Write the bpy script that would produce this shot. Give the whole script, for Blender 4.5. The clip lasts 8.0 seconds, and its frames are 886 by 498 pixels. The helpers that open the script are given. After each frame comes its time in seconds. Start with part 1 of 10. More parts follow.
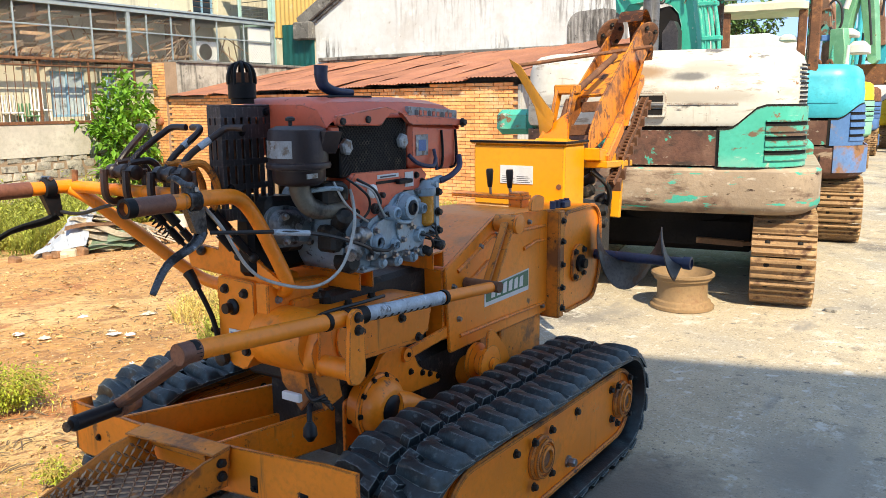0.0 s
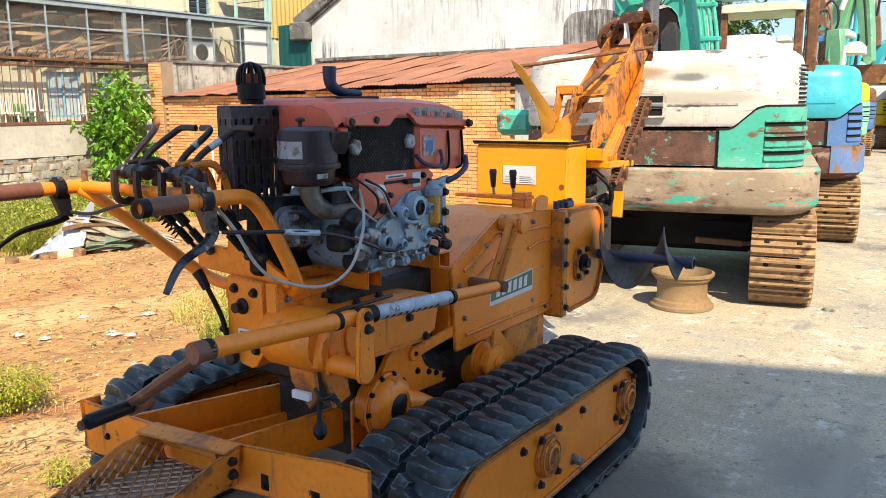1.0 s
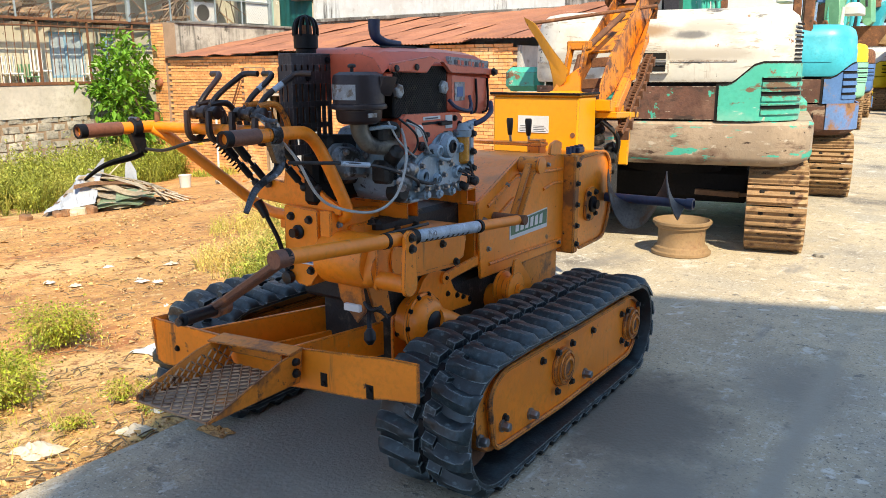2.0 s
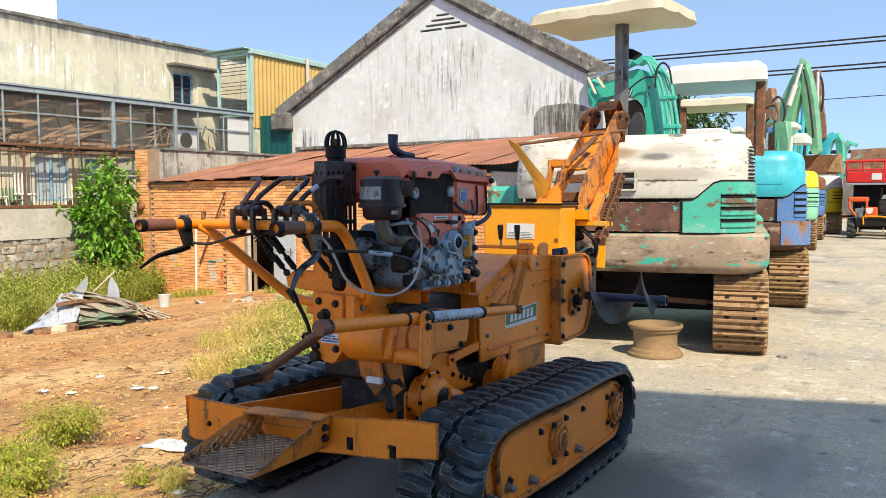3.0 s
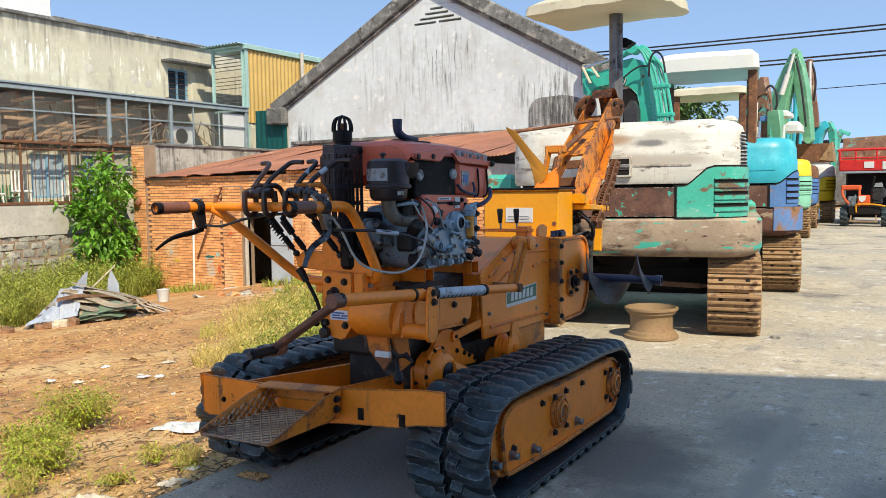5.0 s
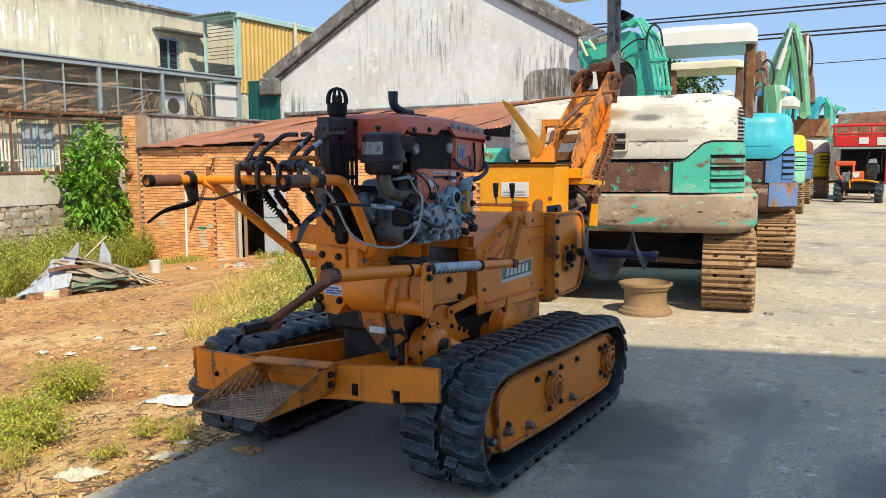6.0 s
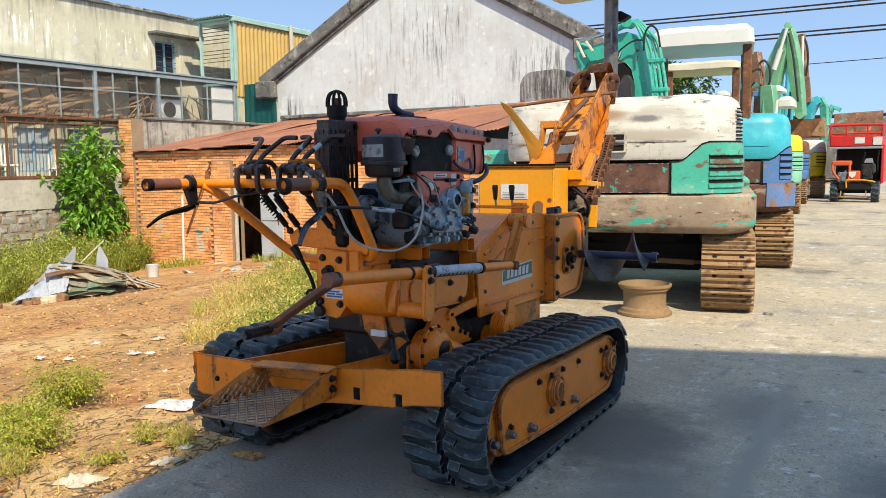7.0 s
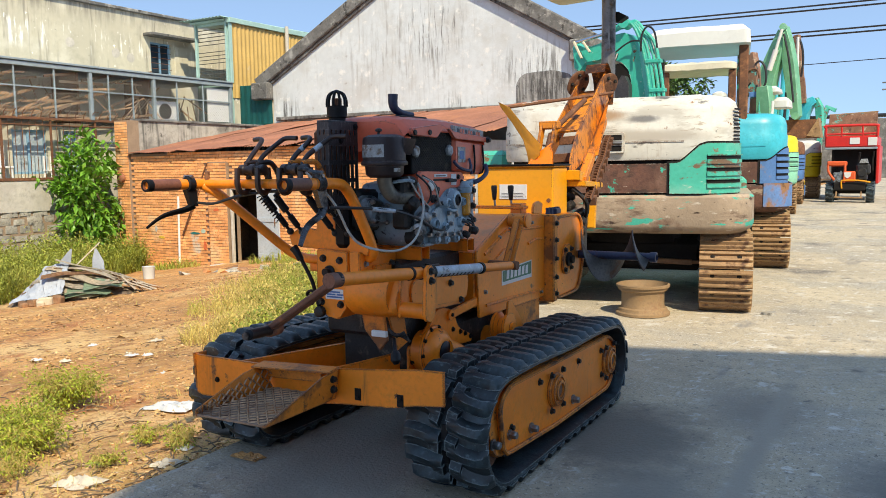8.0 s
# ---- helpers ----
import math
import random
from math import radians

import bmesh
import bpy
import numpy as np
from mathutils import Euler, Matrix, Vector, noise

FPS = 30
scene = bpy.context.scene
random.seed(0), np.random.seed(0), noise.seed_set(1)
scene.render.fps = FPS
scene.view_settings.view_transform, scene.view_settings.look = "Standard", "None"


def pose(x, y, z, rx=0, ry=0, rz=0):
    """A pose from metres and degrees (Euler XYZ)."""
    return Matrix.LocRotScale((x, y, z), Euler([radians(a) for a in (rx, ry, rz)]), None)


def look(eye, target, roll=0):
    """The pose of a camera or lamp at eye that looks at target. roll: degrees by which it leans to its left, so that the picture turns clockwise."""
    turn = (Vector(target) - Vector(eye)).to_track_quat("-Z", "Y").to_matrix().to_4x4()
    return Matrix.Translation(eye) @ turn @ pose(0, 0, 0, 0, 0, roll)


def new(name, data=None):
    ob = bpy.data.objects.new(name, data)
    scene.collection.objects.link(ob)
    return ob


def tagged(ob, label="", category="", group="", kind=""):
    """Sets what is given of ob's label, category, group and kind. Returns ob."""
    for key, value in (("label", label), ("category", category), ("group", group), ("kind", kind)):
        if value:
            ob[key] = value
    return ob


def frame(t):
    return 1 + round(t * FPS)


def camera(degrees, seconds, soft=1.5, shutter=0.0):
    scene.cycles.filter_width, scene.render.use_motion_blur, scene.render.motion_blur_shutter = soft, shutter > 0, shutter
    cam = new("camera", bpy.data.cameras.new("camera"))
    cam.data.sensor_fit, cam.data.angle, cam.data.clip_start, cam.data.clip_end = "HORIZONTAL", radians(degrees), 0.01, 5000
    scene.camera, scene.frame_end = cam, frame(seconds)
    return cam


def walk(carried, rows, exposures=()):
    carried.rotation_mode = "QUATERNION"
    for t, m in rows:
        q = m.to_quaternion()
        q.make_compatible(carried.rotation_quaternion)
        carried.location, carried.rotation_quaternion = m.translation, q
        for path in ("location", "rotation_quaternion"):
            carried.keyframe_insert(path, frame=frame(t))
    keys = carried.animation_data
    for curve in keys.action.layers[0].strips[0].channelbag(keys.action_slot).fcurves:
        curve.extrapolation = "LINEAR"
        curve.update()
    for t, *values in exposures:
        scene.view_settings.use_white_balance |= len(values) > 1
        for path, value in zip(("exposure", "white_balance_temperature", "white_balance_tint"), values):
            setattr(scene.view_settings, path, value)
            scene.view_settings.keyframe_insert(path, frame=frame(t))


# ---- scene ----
cam = camera(58.0, 8.0, soft=0.6)
PATH = [
    (0, (0.144, -0.172, 1.24), (-0.959, 1.458, 0.884), -0.5),
    (0.5, (0.132, -0.178, 1.243), (-0.965, 1.456, 0.889), -0.5),
    (1, (0.126, -0.204, 1.241), (-0.968, 1.432, 0.886), -0.5),
    (1.5, (0.15, -0.339, 1.228), (-0.937, 1.28, 0.783), -0.5),
    (1.7, (0.177, -0.401, 1.221), (-0.905, 1.221, 0.774), -0.4),
    (2.8, (0.294, -0.861, 1.137), (-0.76, 0.818, 0.866), -0.1),
    (3, (0.308, -0.908, 1.129), (-0.733, 0.794, 0.994), -0.2),
    (3.5, (0.304, -0.961, 1.111), (-0.736, 0.743, 0.989), -0.6),
    (4, (0.325, -1.002, 1.08), (-0.713, 0.704, 0.96), -0.6),
    (4.5, (0.324, -1.015, 1.085), (-0.71, 0.693, 0.961), -0.7),
    (5, (0.343, -1.025, 1.083), (-0.688, 0.682, 0.934), -0.8),
    (5.2, (0.331, -1.009, 1.082), (-0.693, 0.696, 0.869), -0.6),
    (6.5, (0.315, -1.002, 1.093), (-0.696, 0.71, 0.877), -0.4),
    (7, (0.302, -1.001, 1.09), (-0.705, 0.713, 0.878), -0.7),
    (7.5, (0.296, -1.008, 1.093), (-0.705, 0.711, 0.88), -0.6),
    (8, (0.286, -1.007, 1.086), (-0.713, 0.714, 0.877), -0.8),
]
walk(cam, [(t, look(eye, target, roll)) for t, eye, target, roll in PATH], exposures=[(0.0, 1.82, 7950, 6), (1.5, 1.83, 8000, 6), (3.0, 1.54, 7600, 6), (3.5, 1.40, 7150, 5), (4.5, 1.36, 7150, 5), (5.2, 1.38, 7400, 5), (6.5, 1.41, 7600, 5), (8.0, 1.42, 7600, 5)])

# ---- sky and sun ----
SUN = Vector((-0.75, 0.62, -1.0)).normalized()      # the way the sunlight travels
world = bpy.data.worlds.new("sky")
scene.world = world
world.use_nodes = True
wn = world.node_tree.nodes
sky = wn.new("ShaderNodeTexSky")
sky.sky_type, sky.sun_disc = "NISHITA", False
sky.sun_elevation = math.asin(-SUN.z)
sky.sun_rotation = math.atan2(-SUN.x, -SUN.y)
sky.air_density, sky.dust_density, sky.ozone_density = 0.85, 0.05, 0.9
coords, lift = wn.new("ShaderNodeTexCoord"), wn.new("ShaderNodeVectorMath")
lift.inputs[1].default_value = (0, 0, 0.36)       # dry clear air: little white at the horizon
world.node_tree.links.new(coords.outputs["Generated"], lift.inputs[0])
world.node_tree.links.new(lift.outputs[0], sky.inputs["Vector"])
wn["Background"].inputs["Strength"].default_value = 0.15
world.node_tree.links.new(sky.outputs[0], wn["Background"].inputs["Color"])
sun = new("sun", bpy.data.lights.new("sun", "SUN"))
sun.data.energy, sun.data.angle, sun.data.color = 2.2, radians(0.53), (1.0, 0.93, 0.82)
sun.matrix_world = look((0, 0, 30), Vector((0, 0, 30)) + SUN)


# ---- mesh helpers ----
ORIGIN = {}


def thing(name, at, label="", category="", group="", kind=""):
    """An Empty at the base of a thing, to which its parts are parented."""
    ob = new(name)
    ob.empty_display_size = 0.1
    ob.location = at
    ORIGIN[ob] = Vector(at)
    return tagged(ob, label, category, group, kind)


def finish(bm, mat, smooth=35):
    bmesh.ops.recalc_face_normals(bm, faces=bm.faces)
    me = bpy.data.meshes.new("mesh")
    bm.to_mesh(me)
    bm.free()
    me.materials.append(mat)
    if smooth:
        me.shade_smooth()
        me.set_sharp_from_angle(angle=radians(smooth))
    return me


def part(name, bm, mat, parent, label="", smooth=35):
    """Link a bmesh, given in world metres, as one mesh under a thing or a part."""
    o = ORIGIN[parent]
    bm.transform(Matrix.Translation(-o))
    ob = new(name, finish(bm, mat, smooth))
    ob.parent = parent
    ORIGIN[ob] = o
    return tagged(ob, label)


def solo(name, bm, mat, at, label="", category="", group="", kind="", smooth=35):
    """A thing of one mesh, given in world metres, with its origin at its base."""
    bm.transform(Matrix.Translation(-Vector(at)))
    ob = new(name, finish(bm, mat, smooth))
    ob.location = at
    ORIGIN[ob] = Vector(at)
    return tagged(ob, label, category, group, kind)


def piece(name, me, parent, m, label=""):
    """A piece on shared mesh data, placed by the world matrix m under a thing or part."""
    ob = new(name, me)
    ob.parent = parent
    ob.matrix_basis = Matrix.Translation(-ORIGIN[parent]) @ m
    return tagged(ob, label)


def B():
    return bmesh.new()


def hull(bm, pts):
    vs = [bm.verts.new(p) for p in pts]
    r = bmesh.ops.convex_hull(bm, input=vs)
    bmesh.ops.delete(bm, geom=[v for v in r["geom_interior"] if isinstance(v, bmesh.types.BMVert)], context="VERTS")
    return bm


def box(bm, lo, hi, b=0.004, m=None):
    """A box between two corners with chamfered edges."""
    lo, hi = Vector(lo), Vector(hi)
    c, h = (lo + hi) / 2, (hi - lo) / 2
    b = min(b, *(abs(x) * 0.45 for x in h))
    pts = []
    for sx in (-1, 1):
        for sy in (-1, 1):
            for sz in (-1, 1):
                k = Vector((sx * h.x, sy * h.y, sz * h.z))
                for i in range(3):
                    q = k.copy()
                    for j in range(3):
                        if j != i:
                            q[j] -= b * (1 if q[j] > 0 else -1)
                    pts.append(c + q if m is None else m @ (c + q))
    return hull(bm, pts)


def beam(bm, a, b, w, h, bev=0.003, up=(0, 0, 1)):
    """A bar of w x h from a to b."""
    a, b = Vector(a), Vector(b)
    d = b - a
    z = d.normalized()
    x = Vector(up).cross(z)
    if x.length < 1e-4:
        x = Vector((1, 0, 0)).cross(z)
    x.normalize()
    y = z.cross(x)
    m = Matrix((x, y, z)).transposed().to_4x4()
    m.translation = a
    return box(bm, (-w / 2, -h / 2, 0), (w / 2, h / 2, d.length), bev, m)


def ring(bm, c, x, y, r, n):
    return [bm.verts.new(c + x * (r * math.cos(2 * math.pi * i / n)) + y * (r * math.sin(2 * math.pi * i / n))) for i in range(n)]


def bridge(bm, a, b):
    n = len(a)
    for i in range(n):
        bm.faces.new((a[i], a[(i + 1) % n], b[(i + 1) % n], b[i]))


def rod(bm, a, b, r, r2=None, n=16):
    return lathe(bm, a, Vector(b) - Vector(a), [(r, 0), (r if r2 is None else r2, (Vector(b) - Vector(a)).length)], n)


def lathe(bm, at, axis, prof, n=24, caps=True):
    """Turn a profile of (radius, height) about an axis from at."""
    at, z = Vector(at), Vector(axis).normalized()
    x = z.orthogonal().normalized()
    y = z.cross(x)
    rows = [ring(bm, at + z * h, x, y, max(r, 1e-4), n) for r, h in prof]
    for p, q in zip(rows, rows[1:]):
        bridge(bm, p, q)
    if caps:
        bm.faces.new(rows[0])
        bm.faces.new(rows[-1])
    return bm


def curve(pts, n=6):
    """A smooth line through the points."""
    pts = [Vector(p) for p in pts]
    out = []
    for i in range(len(pts) - 1):
        p0, p1, p2, p3 = pts[max(i - 1, 0)], pts[i], pts[i + 1], pts[min(i + 2, len(pts) - 1)]
        for k in range(n):
            t = k / n
            out.append(0.5 * (2 * p1 + (p2 - p0) * t + (2 * p0 - 5 * p1 + 4 * p2 - p3) * t * t + (3 * p1 - p0 - 3 * p2 + p3) * t ** 3))
    return out + [pts[-1]]


def tube(bm, pts, r, n=12, r2=None, flat=1.0):
    """Sweep a round (or flattened) section along points."""
    pts = [Vector(p) for p in pts]
    t0 = (pts[1] - pts[0]).normalized()
    x = t0.orthogonal().normalized()
    rows = []
    for i, p in enumerate(pts):
        t = (pts[min(i + 1, len(pts) - 1)] - pts[max(i - 1, 0)]).normalized()
        x = (x - t * x.dot(t)).normalized()
        y = t.cross(x)
        k = i / (len(pts) - 1)
        rr = r if r2 is None else r + (r2 - r) * k
        rows.append([bm.verts.new(p + x * (rr * math.cos(2 * math.pi * j / n)) + y * (rr * flat * math.sin(2 * math.pi * j / n))) for j in range(n)])
    for p, q in zip(rows, rows[1:]):
        bridge(bm, p, q)
    bm.faces.new(rows[0])
    bm.faces.new(rows[-1])
    return bm


def slab(bm, outline, lift, bev=0.0):
    """Extrude a flat outline of world points along lift."""
    lift = Vector(lift)
    a = [bm.verts.new(p) for p in outline]
    b = [bm.verts.new(Vector(p) + lift) for p in outline]
    bridge(bm, a, b)
    f, g = bm.faces.new(a), bm.faces.new(b)
    if bev:
        es = list(set(f.edges) | set(g.edges))
        bmesh.ops.bevel(bm, geom=es, offset=bev, segments=1, affect="EDGES")
    return bm


def yz(x, pts):
    return [(x, y, z) for y, z in pts]


def xz(y, pts):
    return [(x, y, z) for x, z in pts]


def rounded(pts, r, n=3):
    """A 2D outline with its corners cut round."""
    out = []
    for i, p in enumerate(pts):
        p, a, b = Vector(p), Vector(pts[i - 1]), Vector(pts[(i + 1) % len(pts)])
        u, v = (a - p), (b - p)
        k = min(r, u.length * 0.45, v.length * 0.45)
        s, e = p + u.normalized() * k, p + v.normalized() * k
        for j in range(n + 1):
            t = j / n
            q = s * (1 - t) ** 2 + p * 2 * t * (1 - t) + e * t * t
            out.append((q.x, q.y))
    return out


def plan_round(cx, cy, hx, hy, r, n=5):
    return rounded([(cx - hx, cy - hy), (cx + hx, cy - hy), (cx + hx, cy + hy), (cx - hx, cy + hy)], r, n)


def loft(bm, rows):
    """rows of (outline2d, z)."""
    rr = [[bm.verts.new((x, y, z)) for x, y in o] for o, z in rows]
    for a, b in zip(rr, rr[1:]):
        bridge(bm, a, b)
    bm.faces.new(rr[0])
    bm.faces.new(rr[-1])
    return bm


def bolt_mesh(mat, r=0.011, h=0.008):
    bm = B()
    lathe(bm, (0, 0, 0), (0, 0, 1), [(r * 1.35, 0), (r * 1.35, h * 0.25)], 12)
    lathe(bm, (0, 0, h * 0.25), (0, 0, 1), [(r, 0), (r, h * 0.8), (r * 0.8, h)], 6)
    return finish(bm, mat)


def facing(at, axis):
    m = Vector(axis).to_track_quat("Z", "Y").to_matrix().to_4x4()
    m.translation = at
    return m


# ---- materials ----
def surf(name, base, rough=0.6, metal=0.0, tone=0.15, tscale=3.0, spots=(), bump=0.15, bscale=90.0, streak=None, rand=0.0, spec=0.5, island=0.0, trans=0.0, smear=(), edge=None, blots=(), runs=()):
    """A worn surface: tone in two sizes, spots of other colours (colour, scale, from, to), vertical streaks, fine relief."""
    m = bpy.data.materials.new(name)
    m.use_nodes = True
    nt = m.node_tree
    N, L = nt.nodes, nt.links
    bsdf = N["Principled BSDF"]
    tc = N.new("ShaderNodeTexCoord")

    def noise_tex(scale, detail=6.0, vec=None, rough_=0.6):
        n = N.new("ShaderNodeTexNoise")
        n.inputs["Scale"].default_value, n.inputs["Detail"].default_value, n.inputs["Roughness"].default_value = scale, detail, rough_
        L.new(vec or tc.outputs["Object"], n.inputs["Vector"])
        return n.outputs["Fac"]

    def ramp(value, lo, hi):
        r = N.new("ShaderNodeMapRange")
        r.interpolation_type = "SMOOTHSTEP"
        r.inputs["From Min"].default_value, r.inputs["From Max"].default_value = lo, hi
        L.new(value, r.inputs["Value"])
        return r.outputs["Result"]

    def mix(fac, a, b):
        x = N.new("ShaderNodeMix")
        x.data_type = "RGBA"
        L.new(fac, x.inputs["Factor"])
        for s, v in ((x.inputs["A"], a), (x.inputs["B"], b)):
            if isinstance(v, tuple):
                s.default_value = (*v, 1)
            else:
                L.new(v, s)
        return x.outputs["Result"]

    shade = lambda k: tuple(min(1, c * k) for c in base)
    col = mix(ramp(noise_tex(tscale), 0.3, 0.7), shade(1 - tone), shade(1 + tone))
    col = mix(ramp(noise_tex(tscale * 11, 4), 0.42, 0.75), col, shade(1 - tone * 1.2))
    if rand or island:
        if rand:
            o = N.new("ShaderNodeObjectInfo").outputs["Random"]
        else:
            o = N.new("ShaderNodeNewGeometry").outputs["Random Per Island"]
        hsv = N.new("ShaderNodeHueSaturation")
        mr = N.new("ShaderNodeMapRange")
        k = rand or island
        mr.inputs["To Min"].default_value, mr.inputs["To Max"].default_value = 1 - k, 1 + k
        L.new(o, mr.inputs["Value"])
        L.new(mr.outputs["Result"], hsv.inputs["Value"])
        L.new(col, hsv.inputs["Color"])
        col = hsv.outputs["Color"]
    rg = None
    for sp in spots:
        c, s, lo, hi = sp[:4]
        f = ramp(noise_tex(s, 9, rough_=0.65), lo, hi)
        col = mix(f, col, c)
        if len(sp) > 4:
            rg = (f, sp[4])
    if streak:
        c, sx, lo, hi = streak
        mp = N.new("ShaderNodeMapping")
        mp.inputs["Scale"].default_value = (sx, sx, sx * 0.07)
        L.new(tc.outputs["Object"], mp.inputs["Vector"])
        big = noise_tex(sx * 0.13, 3)
        mul = N.new("ShaderNodeMath")
        mul.operation = "MULTIPLY"
        L.new(ramp(noise_tex(1.0, 8, mp.outputs["Vector"]), lo, hi), mul.inputs[0])
        L.new(ramp(big, 0.4, 0.62), mul.inputs[1])
        col = mix(mul.outputs[0], col, c)
    for c, stretch, lo, hi in smear:
        mp = N.new("ShaderNodeMapping")
        mp.inputs["Scale"].default_value = stretch
        L.new(tc.outputs["Object"], mp.inputs["Vector"])
        col = mix(ramp(noise_tex(1.0, 9, mp.outputs["Vector"], 0.65), lo, hi), col, c)
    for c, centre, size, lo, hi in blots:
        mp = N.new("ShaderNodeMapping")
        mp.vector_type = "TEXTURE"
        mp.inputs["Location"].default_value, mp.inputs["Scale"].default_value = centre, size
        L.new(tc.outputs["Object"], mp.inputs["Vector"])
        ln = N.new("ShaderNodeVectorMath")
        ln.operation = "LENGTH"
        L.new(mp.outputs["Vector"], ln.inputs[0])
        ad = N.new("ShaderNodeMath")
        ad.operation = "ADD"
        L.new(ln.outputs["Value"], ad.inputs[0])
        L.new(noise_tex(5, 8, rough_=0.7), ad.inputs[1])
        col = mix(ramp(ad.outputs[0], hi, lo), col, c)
    for c, sx, lo, hi, centre, size in runs:
        mp, zone = N.new("ShaderNodeMapping"), N.new("ShaderNodeMapping")
        mp.inputs["Scale"].default_value = (sx, sx, sx * 0.1)
        zone.vector_type = "TEXTURE"
        zone.inputs["Location"].default_value, zone.inputs["Scale"].default_value = centre, size
        L.new(tc.outputs["Object"], mp.inputs["Vector"])
        L.new(tc.outputs["Object"], zone.inputs["Vector"])
        ln, mul = N.new("ShaderNodeVectorMath"), N.new("ShaderNodeMath")
        ln.operation, mul.operation = "LENGTH", "MULTIPLY"
        L.new(zone.outputs["Vector"], ln.inputs[0])
        L.new(ramp(noise_tex(1.0, 9, mp.outputs["Vector"], 0.7), lo, hi), mul.inputs[0])
        L.new(ramp(ln.outputs["Value"], 1.0, 0.25), mul.inputs[1])
        col = mix(mul.outputs[0], col, c)
    if edge:
        c, radius, amount = edge
        bv = N.new("ShaderNodeBevel")
        bv.samples = 4
        bv.inputs["Radius"].default_value = radius
        geo = N.new("ShaderNodeNewGeometry")
        dot = N.new("ShaderNodeVectorMath")
        dot.operation = "DOT_PRODUCT"
        L.new(bv.outputs["Normal"], dot.inputs[0])
        L.new(geo.outputs["Normal"], dot.inputs[1])
        worn = N.new("ShaderNodeMath")
        worn.operation = "MULTIPLY"
        L.new(ramp(dot.outputs["Value"], 0.992, 0.90), worn.inputs[0])
        L.new(ramp(noise_tex(38, 6), 0.62 - 0.3 * amount, 0.70 - 0.2 * amount), worn.inputs[1])
        col = mix(worn.outputs[0], col, c)
    L.new(col, bsdf.inputs["Base Color"])
    rn = N.new("ShaderNodeMapRange")
    rn.inputs["To Min"].default_value, rn.inputs["To Max"].default_value = max(0.03, rough - 0.12), min(1, rough + 0.15)
    L.new(noise_tex(tscale * 4, 5), rn.inputs["Value"])
    rout = rn.outputs["Result"]
    if rg:
        mm = N.new("ShaderNodeMix")
        L.new(rg[0], mm.inputs["Factor"])
        L.new(rout, mm.inputs["A"])
        mm.inputs["B"].default_value = rg[1]
        rout = mm.outputs["Result"]
    L.new(rout, bsdf.inputs["Roughness"])
    bsdf.inputs["Metallic"].default_value = metal
    bsdf.inputs["Specular IOR Level"].default_value = spec
    if bump:
        bp = N.new("ShaderNodeBump")
        bp.inputs["Strength"].default_value, bp.inputs["Distance"].default_value = bump, 0.6 / bscale
        L.new(noise_tex(bscale, 6), bp.inputs["Height"])
        L.new(bp.outputs["Normal"], bsdf.inputs["Normal"])
    if trans:
        tr = N.new("ShaderNodeBsdfTranslucent")
        L.new(col, tr.inputs["Color"])
        ms = N.new("ShaderNodeMixShader")
        ms.inputs[0].default_value = trans
        L.new(bsdf.outputs[0], ms.inputs[1])
        L.new(tr.outputs[0], ms.inputs[2])
        L.new(ms.outputs[0], N["Material Output"].inputs["Surface"])
    return m


RUST = (0.11, 0.042, 0.018)
GRIME = (0.035, 0.026, 0.02)
ORANGE = surf("orange_paint", (0.88, 0.232, 0.013), 0.38, tone=0.10, tscale=5, spots=[((0.50, 0.17, 0.03), 4, 0.56, 0.76), (RUST, 9, 0.65, 0.70, 0.85), (GRIME, 26, 0.665, 0.72, 0.9), ((0.62, 0.30, 0.10), 60, 0.62, 0.72)], streak=((0.22, 0.08, 0.02), 26, 0.58, 0.74), bump=0.08, edge=((0.085, 0.035, 0.018), 0.006, 0.75))
ORANGE_RUSTY = surf("orange_paint_rusty", (0.72, 0.22, 0.02), 0.55, tone=0.14, tscale=6, spots=[((0.24, 0.085, 0.025), 7, 0.49, 0.63, 0.8), (RUST, 16, 0.58, 0.67, 0.9), (GRIME, 40, 0.63, 0.70, 0.9)], bump=0.2, edge=((0.07, 0.03, 0.018), 0.008, 0.95))
SCRAPED = surf("scraped_orange_paint", (0.88, 0.232, 0.013), 0.42, tone=0.12, tscale=5, spots=[((0.48, 0.15, 0.022), 5, 0.58, 0.72), (RUST, 7, 0.64, 0.68, 0.85), ((0.05, 0.028, 0.02), 12, 0.655, 0.69, 0.9)], streak=((0.16, 0.06, 0.022), 22, 0.57, 0.70), bump=0.12, edge=((0.07, 0.03, 0.018), 0.010, 1.0))
YELLOW = surf("yellow_paint", (0.72, 0.30, 0.010), 0.4, tone=0.06, tscale=4, spots=[((0.5, 0.25, 0.03), 5, 0.62, 0.8), (RUST, 20, 0.70, 0.75, 0.9)], bump=0.04, edge=((0.13, 0.05, 0.02), 0.006, 0.6))
RUSTY = surf("rusted_steel", (0.15, 0.062, 0.03), 0.82, tone=0.3, tscale=9, spots=[((0.28, 0.12, 0.05), 14, 0.5, 0.7), (GRIME, 18, 0.58, 0.72)], bump=0.4, bscale=140)
BROWNBAR = surf("brown_oxidised_paint", (0.17, 0.062, 0.035), 0.5, tone=0.25, tscale=12, spots=[((0.30, 0.10, 0.035), 14, 0.56, 0.68), ((0.05, 0.03, 0.025), 24, 0.60, 0.70)], bump=0.2, edge=((0.06, 0.03, 0.02), 0.006, 0.6))
